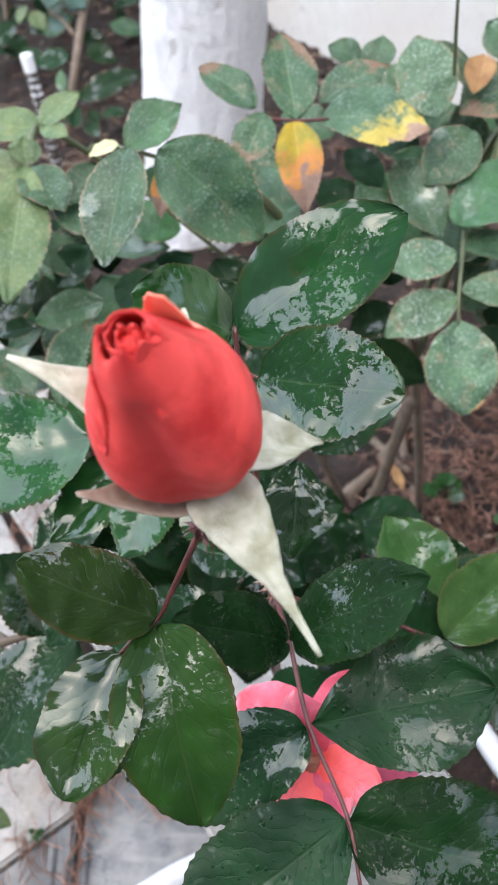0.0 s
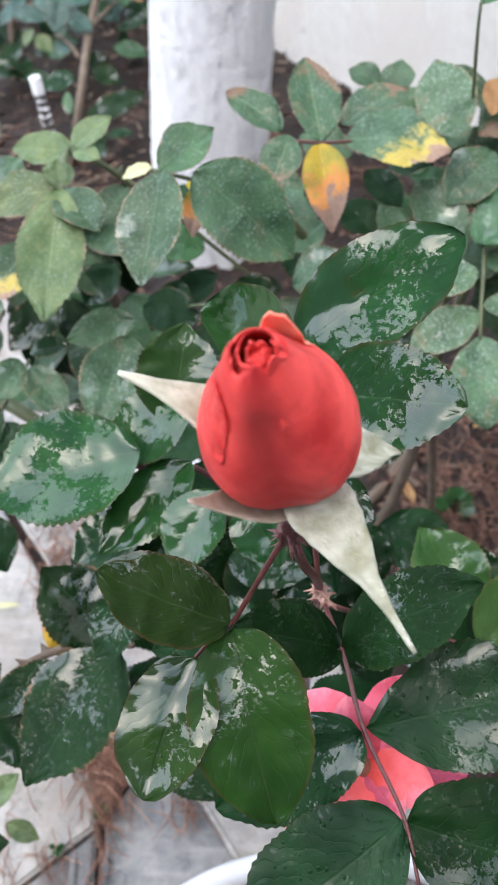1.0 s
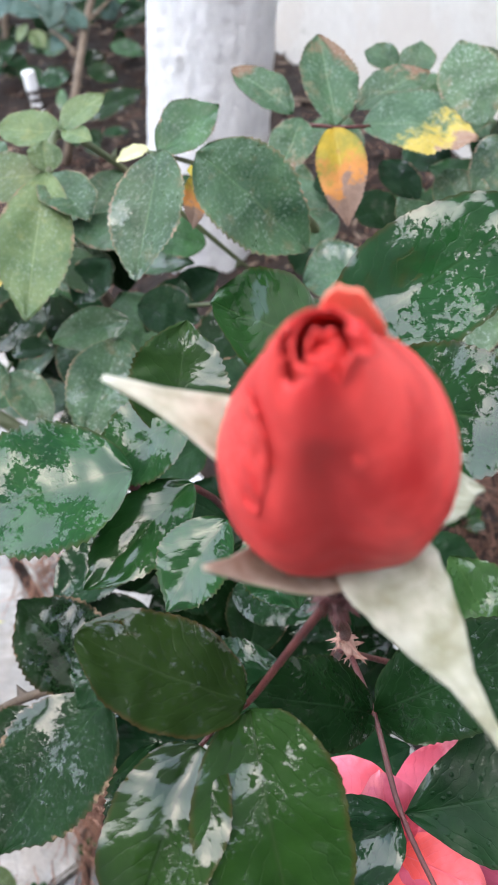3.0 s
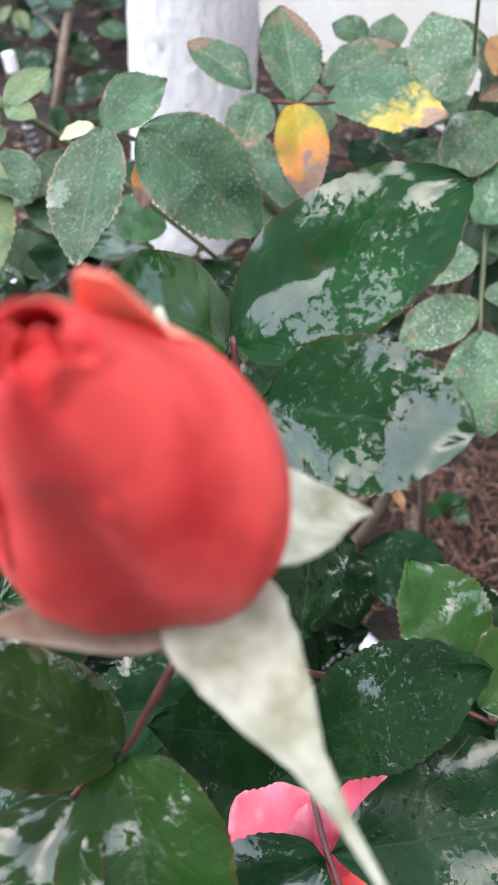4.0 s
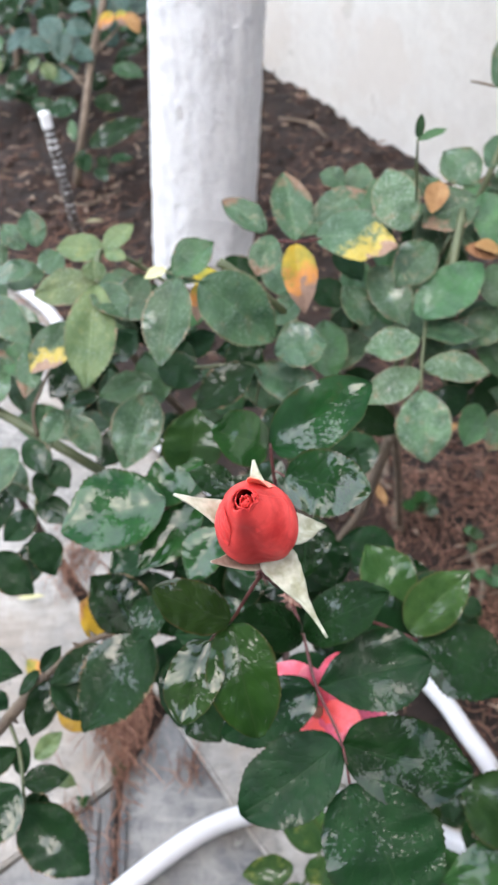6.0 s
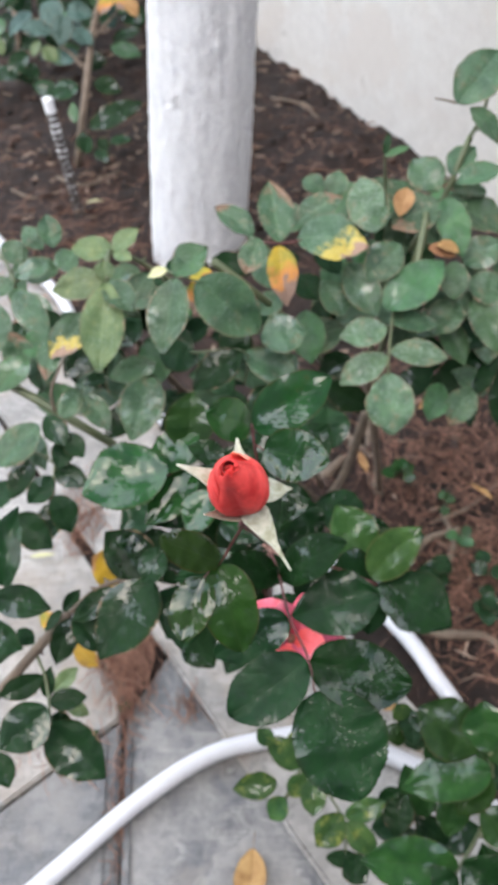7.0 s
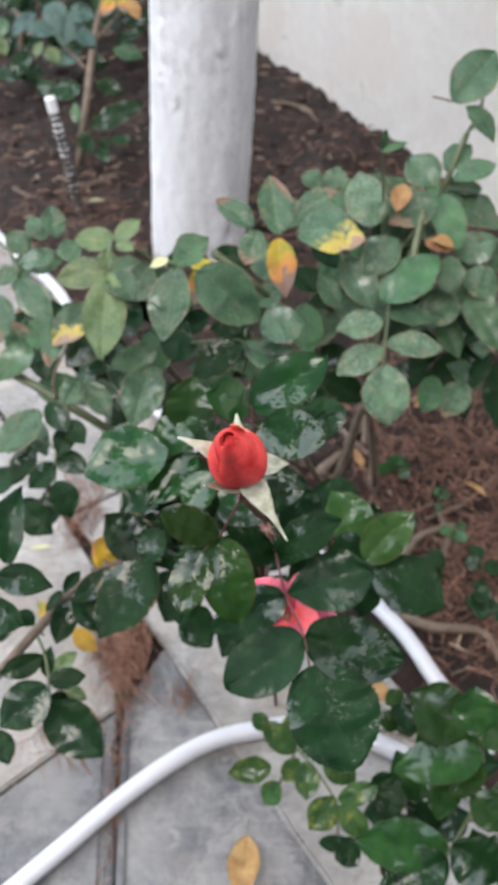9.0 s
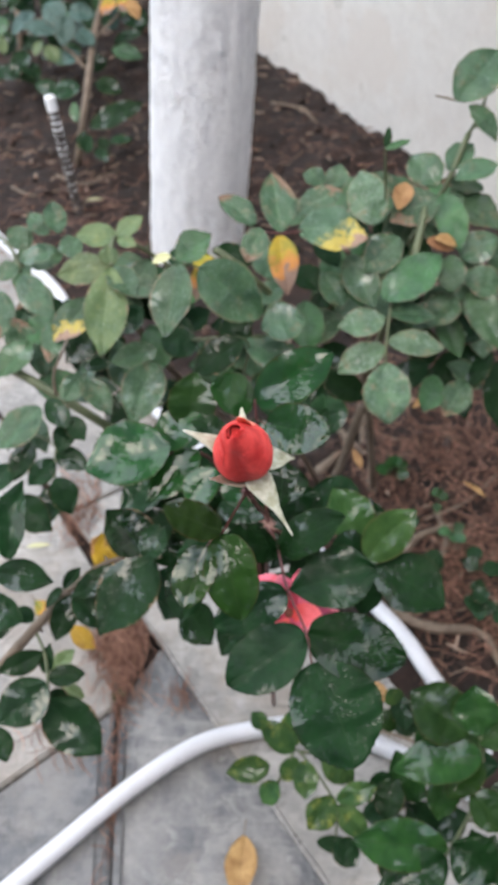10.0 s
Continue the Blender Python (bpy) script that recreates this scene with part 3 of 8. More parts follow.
def build_wall():
    """The plastered garden wall, 0.2 m thick, with a rough foot."""
    a, b = Vector((-1.7, 5.48, 0)), Vector((1.75, -0.54, 0))
    d = (b - a).normalized()
    back = Vector((-d.y, d.x, 0))
    bm = bmesh.new()
    steps = 120
    rows = []
    for i in range(steps + 1):
        q = a + (b - a) * i / steps
        w = 0.006 * noise.noise(q * 4)
        rows.append([bm.verts.new(q + back * w + Vector((0, 0, z))) for z in (-0.2, 0.15, 0.6, 1.2, 2.2)] + [bm.verts.new(q + back * 0.2 + Vector((0, 0, z))) for z in (2.2, -0.2)])
    for p, q in zip(rows, rows[1:]):
        for k in range(6):
            bm.faces.new((p[k], q[k], q[k + 1], p[k + 1]))
    bmesh.ops.recalc_face_normals(bm, faces=bm.faces)
    tagged(part("wall_north", bm, PLASTER, smooth=False), "pale plastered garden wall with faint stains", "wall", kind="structure")
    # an added wall, unseen behind the viewer, that blocks sky light and reflections
    bm = bmesh.new()
    bmesh.ops.create_cube(bm, size=1.0, matrix=Matrix.Translation((0, -3.4, 2.1)) @ Matrix.Diagonal((16, 0.25, 4.4, 1)))
    tagged(part("wall_south", bm, SKY_BLOCKER, smooth=False), "plain plastered wall, unseen, added to block the sky", "wall", kind="structure")


build_wall()


def build_trunk():
    tree = thing("tree", "tree trunk painted with white lime wash", "tree", (-0.105, 1.53, 0))
    bm = bmesh.new()
    rings, sides = [], 110
    for i in range(330):
        z = -0.08 + 2.5 * (i / 329) ** 1.5
        c = Vector((-0.105 + 0.07 * z, 1.53 + 0.02 * z, z))
        r0 = 0.0925 - 0.002 * z
        ring = []
        for s in range(sides):
            a = 2 * math.pi * s / sides
            q = Vector((math.cos(a) * 2.2, math.sin(a) * 2.2, z * 3))
            r = r0 * (1 + 0.03 * noise.noise(q) + 0.02 * noise.noise(q * 4)) + 0.0015 * noise.noise(Vector((math.cos(a) * 14, math.sin(a) * 14, z * 10)))
            r += 0.0016 * noise.noise(Vector((math.cos(a) * 9, math.sin(a) * 9, z * 45))) + 0.0016 * max(0, noise.noise(Vector((math.cos(a) * 22, math.sin(a) * 22, z * 80 + 5))))
            ring.append(bm.verts.new(c + Vector((r * math.cos(a), r * math.sin(a), 0))))
        rings.append(ring)
    for a, b in zip(rings, rings[1:]):
        for s in range(sides):
            bm.faces.new((a[s], a[(s + 1) % sides], b[(s + 1) % sides], b[s]))
    bm.faces.new(rings[-1])
    under(part("trunk", bm, WHITEWASH), tree)
    for x, z, r, tall in ((-0.10, 0.56, 0.014, 0.8), (-0.045, 0.16, 0.008, 2.2), (-0.12, 0.33, 0.009, 1.5), (-0.05, 0.42, 0.008, 1.6)):
        bm = bmesh.new()
        bmesh.ops.create_icosphere(bm, subdivisions=3, radius=r)
        for v in bm.verts:
            v.co = Vector((v.co.x, 0.45 * v.co.y, tall * v.co.z)) * (1 + 0.5 * noise.noise(v.co * 160)) * (0.45 if v.co.xz.length < 0.4 * r else 1)
        axis = -0.105 + 0.07 * z
        y = 1.53 + 0.02 * z - math.sqrt(max(0, 0.0915 ** 2 - (x - axis) ** 2))
        under(part("knot", bm, WHITEWASH, origin=pose(x, y, z)), tree)


build_trunk()


def hose(points, r, label):
    pts = spline(points, 10)
    bm = bmesh.new()
    tube_into(bm, pts, [r] * len(pts), 16)
    tagged(part("hose", bm, HOSE), label, "hose")


hose([(-0.62, -0.05, 0.012), (-0.36, 0.205, 0.012), (-0.2422, 0.315, 0.012), (-0.197, 0.3558, 0.013), (-0.1326, 0.4132, 0.014), (-0.062, 0.4611, 0.015), (0.0039, 0.4806, 0.015), (0.08, 0.487, 0.015), (0.167, 0.455, 0.014), (0.28, 0.384, 0.012), (0.42, 0.23, 0.012)], 0.0106, "white plastic garden hose curving over the paving")
hose([(-0.78, 1.95, 0.0), (-0.502, 1.526, 0.012), (-0.362, 1.350, 0.018), (-0.265, 1.161, 0.018), (-0.08, 0.94, 0.02), (0.161, 0.656, 0.02), (0.226, 0.552, 0.012), (0.262, 0.5, -0.012), (0.36, 0.35, -0.04)], 0.0105, "white plastic hose lying along the kerb")


def worn_paint_material():
    m, n, l, p = mat("worn_white_paint_on_steel")
    tc = n.new("ShaderNodeTexCoord")
    sep = n.new("ShaderNodeSeparateXYZ")
    l.new(tc.outputs["Object"], sep.inputs[0])
    ribs = math_node(n, l, 'SINE', math_node(n, l, 'MULTIPLY', sep.outputs[2], 480.0))
    wear = math_node(n, l, 'ADD', math_node(n, l, 'ADD', noise_node(n, l, tc.outputs["Object"], 160, 4, 0.7), math_node(n, l, 'MULTIPLY', sep.outputs[2], 0.7)), math_node(n, l, 'MULTIPLY', ribs, 0.12))
    col = mix(n, l, ramp(n, l, wear, (0.66, 0.0), (0.76, 1.0)), (0.035, 0.026, 0.022), (0.72, 0.72, 0.74))
    l.new(col, p.inputs["Base Color"])
    p.inputs["Roughness"].default_value = 0.6
    return m


def build_rebar():
    stake = thing("steel_stake", "ribbed steel bar with worn white paint, stuck in soil", "stake", (-0.358, 1.642, 0))
    for name, z0, z1, material, r in (("bar", -0.05, 0.222, worn_paint_material(), 0.0080), ("painted_end", 0.222, 0.25, PAINT, 0.0102)):
        bm = bmesh.new()
        pts = [Vector((-0.358 - 0.09 * z, 1.642, z)) for z in np.linspace(z0, z1, max(4, int((z1 - z0) / 0.0025)))]
        tube_into(bm, pts, [r + 0.0024 * (k % 4 < 2) * (name == "bar") for k in range(len(pts))], 10)
        under(part(name, bm, material), stake)


build_rebar()


# ---- the rose bushes ----

BACK = thing("rose_bush", "dusty-leaved rose bush with yellowing leaves in the bed", "rose bush", (0.1,0.95,0))
leaflet(BACK, "dusty", (-0.1664, 0.6663, 0.5730), (-0.1719, 0.6876, 0.5935), 0.0215)
leaflet(BACK, "dusty", (-0.1774, 0.6734, 0.5673), (-0.1948, 0.6877, 0.5812), 0.0187)
leaflet(BACK, "dusty", (-0.1948, 0.6748, 0.5548), (-0.2165, 0.6856, 0.5653), 0.0236)
leaflet(BACK, "dusty", (-0.1709, 0.6644, 0.5587), (-0.2009, 0.6489, 0.5563), 0.0206)
leaflet(BACK, "dusty", (-0.2009, 0.6454, 0.5528), (-0.2221, 0.6390, 0.5467), 0.0195)
leaflet(BACK, "dusty", (-0.1973, 0.6314, 0.5532), (-0.1669, 0.5983, 0.5351), 0.0261)
leaflet(BACK, "green", (-0.1670, 0.6802, 0.5600), (-0.1482, 0.6514, 0.5587), 0.0207)
leaflet(BACK, "young", (-0.1132, 0.6552, 0.5762), (-0.1497, 0.6580, 0.5789), 0.0253)
leaflet(BACK, "young", (-0.1118, 0.6466, 0.5818), (-0.0907, 0.6604, 0.5951), 0.0190)
leaflet(BACK, "young", (-0.1118, 0.6466, 0.5818), (-0.0953, 0.6341, 0.5822), 0.0119)
leaflet(BACK, "young", (-0.1161, 0.6218, 0.5703), (-0.1189, 0.6341, 0.5822), 0.0177)
leaflet(BACK, "young", (-0.1166, 0.6218, 0.5703), (-0.1625, 0.6167, 0.5654), 0.0296)
leaflet(BACK, "dusty", (-0.1153, 0.6169, 0.5726), (-0.0919, 0.5886, 0.5647), 0.0272)
leaflet(BACK, "young", (-0.1150, 0.6127, 0.5755), (-0.1188, 0.5463, 0.5378), 0.0355)
leaflet(BACK, "dusty", (-0.0842, 0.6497, 0.5569), (-0.1016, 0.6244, 0.5465), 0.0214)
leaflet(BACK, "scorched", (-0.1341, 0.6185, 0.5407), (-0.1640, 0.5768, 0.5269), 0.0299)
leaflet(BACK, "green", (-0.1468, 0.6403, 0.5215), (-0.1187, 0.6036, 0.5125), 0.0259)
leaflet(BACK, "brownend", (-0.1657, 0.6063, 0.5289), (-0.1687, 0.5645, 0.5150), 0.0210)
leaflet(BACK, "green", (-0.0587, 0.6001, 0.5897), (-0.0312, 0.6124, 0.6086), 0.0293)
leaflet(BACK, "pale", (-0.0642, 0.6118, 0.5871), (-0.0799, 0.6082, 0.5836), 0.0125)
leaflet(BACK, "dusty", (-0.0545, 0.5831, 0.5997), (-0.0673, 0.5381, 0.5632), 0.0349)
leaflet(BACK, "dusty", (-0.0389, 0.5725, 0.6034), (0.0104, 0.5633, 0.5612), 0.0462)
leaflet(BACK, "yellow", (-0.0479, 0.6225, 0.5710), (-0.0251, 0.6211, 0.5697), 0.0217)
leaflet(BACK, "yellow", (-0.0455, 0.6201, 0.5687), (-0.0435, 0.5932, 0.5566), 0.0117)
leaflet(BACK, "green", (-0.0803, 0.5937, 0.5029), (-0.1211, 0.5859, 0.4954), 0.0236)
leaflet(BACK, "dusty", (-0.0832, 0.5859, 0.4954), (-0.0983, 0.5309, 0.4756), 0.0373)
leaflet(BACK, "dark", (-0.0787, 0.6149, 0.4969), (-0.0434, 0.6094, 0.4917), 0.0315)
leaflet(BACK, "dark", (-0.0054, 0.6001, 0.5090), (-0.0497, 0.5781, 0.4878), 0.0318)
leaflet(BACK, "dusty", (0.0103, 0.6071, 0.5159), (0.0497, 0.6125, 0.5210), 0.0369)
leaflet(BACK, "dusty", (-0.0045, 0.6149, 0.4969), (0.0418, 0.5899, 0.4867), 0.0323)
leaflet(BACK, "dusty", (0.0298, 0.6504, 0.5313), (0.0071, 0.6385, 0.5197), 0.0231)
leaflet(BACK, "brownend", (0.0271, 0.6667, 0.5734), (0.0209, 0.7146, 0.6071), 0.0330)
leaflet(BACK, "brownend", (0.0054, 0.6723, 0.5788), (-0.0266, 0.6904, 0.5963), 0.0236)
leaflet(BACK, "brownend", (0.0103, 0.6702, 0.5768), (-0.0019, 0.6405, 0.5620), 0.0244)
leaflet(BACK, "yellow", (0.0262, 0.6566, 0.5775), (0.0324, 0.6169, 0.5461), 0.0252, fold=0.6, curl=0.3)
leaflet(BACK, "brownend", (0.0434, 0.7115, 0.5638), (0.0853, 0.7293, 0.5810), 0.0296)
leaflet(BACK, "scorched", (0.0436, 0.6817, 0.5684), (0.1051, 0.6723, 0.5663), 0.0541)
leaflet(BACK, "dusty", (0.0709, 0.7491, 0.5737), (0.0508, 0.7575, 0.5818), 0.0220)
leaflet(BACK, "dusty", (0.0798, 0.7524, 0.5630), (0.0862, 0.7724, 0.5823), 0.0234)
leaflet(BACK, "speckled", (0.1152, 0.7048, 0.5573), (0.1028, 0.7419, 0.5932), 0.0376)
leaflet(BACK, "brownend", (0.1763, 0.7315, 0.5693), (0.1303, 0.7172, 0.5555), 0.0424)
leaflet(BACK, "dusty", (0.1766, 0.7472, 0.5719), (0.1536, 0.7786, 0.5883), 0.0343)
leaflet(BACK, "dusty", (0.1879, 0.7678, 0.5779), (0.2125, 0.7870, 0.5965), 0.0256)
leaflet(BACK, "dusty", (0.1925, 0.7529, 0.5774), (0.2343, 0.7643, 0.5884), 0.0253)
leaflet(BACK, "dusty", (0.1945, 0.7575, 0.5540), (0.2414, 0.7293, 0.5407), 0.0515)
leaflet(BACK, "dusty", (0.1909, 0.7966, 0.6322), (0.2328, 0.8316, 0.6660), 0.0424)
leaflet(BACK, "dusty", (0.2035, 0.7936, 0.6293), (0.2307, 0.7703, 0.6067), 0.0305)
leaflet(BACK, "green", (0.1805, 0.7353, 0.5729), (0.1933, 0.6884, 0.5415), 0.0303)
leaflet(BACK, "dusty", (0.1347, 0.6887, 0.5557), (0.1044, 0.6577, 0.5383), 0.0327)
leaflet(BACK, "green", (0.1206, 0.6396, 0.5208), (0.1740, 0.6788, 0.5461), 0.0422)
leaflet(BACK, "green", (0.1855, 0.6854, 0.5387), (0.1832, 0.6527, 0.5210), 0.0267)
leaflet(BACK, "dusty", (0.1978, 0.6989, 0.5252), (0.2332, 0.7149, 0.5407), 0.0319)
leaflet(BACK, "dusty", (0.1983, 0.6789, 0.5184), (0.2359, 0.6732, 0.5130), 0.0337)
leaflet(BACK, "dusty", (0.0842, 0.6432, 0.5118), (0.0658, 0.6667, 0.5344), 0.0287)
leaflet(BACK, "dusty", (0.0903, 0.6770, 0.5444), (0.1130, 0.6359, 0.5173), 0.0327)
leaflet(BACK, "dark", (0.0455, 0.6864, 0.5257), (0.0625, 0.6624, 0.5164), 0.0249)
leaflet(BACK, "speckled", (0.1216, 0.6276, 0.5092), (0.0792, 0.6232, 0.5050), 0.0315)
leaflet(BACK, "dusty", (0.1250, 0.6402, 0.5089), (0.1689, 0.6366, 0.5054), 0.0244)
leaflet(BACK, "speckled", (0.1236, 0.6131, 0.4952), (0.1751, 0.6105, 0.4927), 0.0294)
leaflet(BACK, "speckled", (0.1216, 0.6105, 0.4927), (0.0787, 0.5904, 0.4803), 0.0272)
leaflet(BACK, "speckled", (0.1221, 0.6004, 0.4829), (0.1251, 0.5604, 0.4444), 0.0441)
leaflet(BACK, "dusty", (0.1888, 0.6676, 0.5075), (0.1648, 0.6382, 0.4931), 0.0324)
leaflet(BACK, "green", (0.2035, 0.6695, 0.5093), (0.2361, 0.6215, 0.4769), 0.0346)
leaflet(BACK, "dusty", (0.0867, 0.6597, 0.4874), (0.0428, 0.6437, 0.4720), 0.0341)
leaflet(BACK, "dark", (0.0699, 0.6367, 0.4374), (0.1143, 0.6192, 0.4204), 0.0293)
leaflet(BACK, "dark", (0.0742, 0.6550, 0.4286), (0.0640, 0.5915, 0.3812), 0.0378)
leaflet(BACK, "dark", (0.2467, 0.6892, 0.4214), (0.1814, 0.6604, 0.3936), 0.0512)
leaflet(BACK, "dark", (0.2075, 0.6795, 0.3995), (0.2198, 0.6398, 0.3737), 0.0299)
leaflet(BACK, "dark", (0.2566, 0.6955, 0.4010), (0.2596, 0.6380, 0.3594), 0.0423)
leaflet(BACK, "dry", (0.1623, 0.6947, 0.5476), (0.1881, 0.6892, 0.5423), 0.0140)
leaflet(BACK, "green", (0.1135, 0.6874, 0.6405), (0.1347, 0.6939, 0.6467), 0.0088)
leaflet(BACK, "dark", (0.1135, 0.6888, 0.6418), (0.1172, 0.7017, 0.6543), 0.0069)
leaflet(BACK, "dark", (0.0049, 0.6912, 0.4901), (0.0320, 0.6757, 0.4750), 0.0282)
leaflet(BACK, "dark", (0.0991, 0.6669, 0.4401), (0.0659, 0.6589, 0.4325), 0.0288)
leaflet(BACK, "dark", (0.1466, 0.6571, 0.4043), (0.1805, 0.6734, 0.4200), 0.0294)
leaflet(BACK, "dark", (-0.0217, 0.6597, 0.4874), (-0.0005, 0.6369, 0.4654), 0.0308)
leaflet(BACK, "dark", (-0.0594, 0.6677, 0.4812), (-0.0755, 0.6369, 0.4515), 0.0278)
leaflet(BACK, "dark", (0.0216, 0.7346, 0.5055), (0.0493, 0.7386, 0.5094), 0.0230)
leaflet(BACK, "dark", (0.0659, 0.7466, 0.5171), (0.0870, 0.7183, 0.5037), 0.0263)
leaflet(BACK, "dark", (0.1545, 0.7227, 0.4940), (0.1379, 0.7466, 0.5171), 0.0265)
leaflet(BACK, "dark", (-0.1010, 0.6673, 0.4948), (-0.1222, 0.6483, 0.4764), 0.0275)
leaflet(BACK, "dark", (0.2284, 0.7881, 0.5168), (0.2055, 0.8086, 0.5367), 0.0298)
leaflet(BACK, "dark", (0.2398, 0.7139, 0.4453), (0.2032, 0.6897, 0.4357), 0.0331)
leaflet(BACK, "dark", (0.1213, 0.7546, 0.5248), (0.1545, 0.7386, 0.5094), 0.0253)
leaflet(BACK, "dark", (-0.0764, 0.6289, 0.4299), (-0.0493, 0.6133, 0.4148), 0.0282)
cane(BACK, [(-0.0293, 0.6397, 0.5751), (-0.0053, 0.6349, 0.5566), (0.0305, 0.6520, 0.5064), (0.0787, 0.6734, 0.4200)], 0.0035, 0.0025, CANE, thorns=8)
cane(BACK, [(0.2057, 0.7833, 0.6068), (0.1836, 0.7594, 0.5559), (0.1466, 0.7426, 0.4868), (0.1273, 0.7609, 0.3446)], 0.003, 0.002, CANE, thorns=8)
cane(BACK, [(0.1607, 0.7122, 0.5645), (0.1555, 0.7054, 0.5315), (0.1466, 0.7223, 0.4672), (0.1363, 0.7667, 0.3225)], 0.004, 0.0035, CANE, thorns=5)
cane(BACK, [(-0.0005, 0.6688, 0.5754), (0.0276, 0.6667, 0.5734), (0.0468, 0.6759, 0.5698)], 0.0012, 0.0009, RED, "leaf_stalk")
cane(BACK, [(0.1281, 0.6457, 0.5142), (0.1226, 0.6131, 0.4952), (0.1216, 0.5985, 0.4812)], 0.0014, 0.001, CANE, "leaf_stalk")
cane(BACK, [(-0.0651, 0.6108, 0.5862), (-0.0437, 0.5974, 0.5871), (-0.0282, 0.6032, 0.5788)], 0.0012, 0.001, CANE, "leaf_stalk")
cane(BACK, [(-0.2023, 0.6501, 0.5448), (-0.2149, 0.6806, 0.5479), (-0.2438, 0.7206, 0.5462)], 0.002, 0.0012, CANE, thorns=8)
cane(BACK, [(-0.1161, 0.6211, 0.5697), (-0.1132, 0.6552, 0.5762), (-0.0720, 0.6696, 0.5373), (-0.0114, 0.6757, 0.4750)], 0.0025, 0.0012, CANE, thorns=8)
cane(BACK, [(0.1909, 0.7966, 0.6322), (0.1826, 0.7985, 0.6340), (0.1721, 0.8000, 0.6354)], 0.0012, 0.0009, BARK, "leaf_stalk")
cane(BACK, [(-0.0510, 0.6149, 0.4969), (-0.0035, 0.6071, 0.5033), (-0.0047, 0.6074, 0.4633)], 0.0012, 0.0009, CANE, "leaf_stalk")
cane(BACK, [(0.2057, 0.7833, 0.6068), (0.2163, 0.7967, 0.6197), (0.2296, 0.8294, 0.6374)], 0.002, 0.0014, CANE, thorns=8)
cane(BACK, [(0.1298, 0.7386, 0.2953), (0.1180, 0.7813, 0.1419), (0.0974, 0.8267, 0.0190), (0.0886, 0.8592, -0.1165)], 0.006, 0.005, BARK, thorns=5)
cane(BACK, [(0.1273, 0.7609, 0.3446), (0.1533, 0.7904, 0.2063), (0.1793, 0.8444, 0.0360)], 0.005, 0.004, BARK, thorns=5)
cane(BACK, [(-0.0061, 0.6908, 0.4632), (0.0254, 0.7480, 0.3043), (0.0951, 0.8304, 0.0642)], 0.005, 0.004, BARK, thorns=5)
cane(BACK, [(-0.1183, 0.6754, 0.4886), (-0.0883, 0.6955, 0.4010), (-0.0145, 0.7622, 0.2346), (0.0974, 0.8326, 0.0247)], 0.004, 0.003, BARK, thorns=5)
leaflet(BACK, "green", (-0.1056, 0.7344, 0.5011), (-0.1354, 0.7250, 0.4837), 0.0296)
leaflet(BACK, "dark", (0.2603, 0.8661, 0.4894), (0.2096, 0.8455, 0.5069), 0.0292)
leaflet(BACK, "dusty", (-0.2039, 0.6873, 0.4362), (-0.2021, 0.6490, 0.4228), 0.0308)
leaflet(BACK, "dark", (0.1897, 0.7193, 0.3684), (0.2309, 0.6997, 0.3550), 0.0285)
leaflet(BACK, "dusty", (-0.1782, 0.6689, 0.3920), (-0.1443, 0.6729, 0.4293), 0.0308)
leaflet(BACK, "dark", (0.1794, 0.7517, 0.4469), (0.1399, 0.7416, 0.4275), 0.0283)
leaflet(BACK, "green", (0.1575, 0.8305, 0.5050), (0.1039, 0.8325, 0.4902), 0.0337)
leaflet(BACK, "dark", (0.0967, 0.8229, 0.5129), (0.1359, 0.8226, 0.5377), 0.0291)
leaflet(BACK, "dark", (-0.0678, 0.6852, 0.4536), (-0.0379, 0.6908, 0.4715), 0.0264)
leaflet(BACK, "dusty", (0.1752, 0.7627, 0.5355), (0.2044, 0.7507, 0.5586), 0.0306)
leaflet(BACK, "dark", (0.2256, 0.7010, 0.4258), (0.2596, 0.7063, 0.4310), 0.0329)
leaflet(BACK, "green", (0.2173, 0.7080, 0.4506), (0.2356, 0.7374, 0.4693), 0.0278)
leaflet(BACK, "dusty", (0.0615, 0.8102, 0.4979), (0.0225, 0.8243, 0.5087), 0.0345)
leaflet(BACK, "dark", (-0.0830, 0.7517, 0.4900), (-0.0402, 0.7405, 0.5029), 0.0252)
leaflet(BACK, "dusty", (0.0608, 0.6955, 0.3621), (0.0238, 0.7245, 0.3720), 0.0372)
leaflet(BACK, "dark", (0.0279, 0.7156, 0.4024), (-0.0189, 0.6922, 0.3867), 0.0301)
leaflet(BACK, "dark", (-0.1161, 0.7145, 0.4527), (-0.1428, 0.7424, 0.4699), 0.0250)
leaflet(BACK, "dark", (-0.1041, 0.7319, 0.4835), (-0.0989, 0.7023, 0.4493), 0.0340)
leaflet(BACK, "dark", (-0.1802, 0.7730, 0.3813), (-0.1313, 0.7926, 0.3794), 0.0329)
leaflet(BACK, "green", (-0.1224, 0.6797, 0.3955), (-0.0778, 0.6909, 0.4230), 0.0336)
leaflet(BACK, "green", (0.1602, 0.7308, 0.4574), (0.1350, 0.7703, 0.4733), 0.0356)
leaflet(BACK, "dark", (0.2554, 0.7298, 0.3341), (0.2379, 0.7562, 0.3512), 0.0362)
leaflet(BACK, "green", (0.1848, 0.6999, 0.3886), (0.1692, 0.7338, 0.4088), 0.0359)
leaflet(BACK, "green", (-0.2123, 0.6508, 0.4107), (-0.1601, 0.6432, 0.4131), 0.0331)
leaflet(BACK, "green", (0.2079, 0.8564, 0.4577), (0.1861, 0.8805, 0.4837), 0.0380)
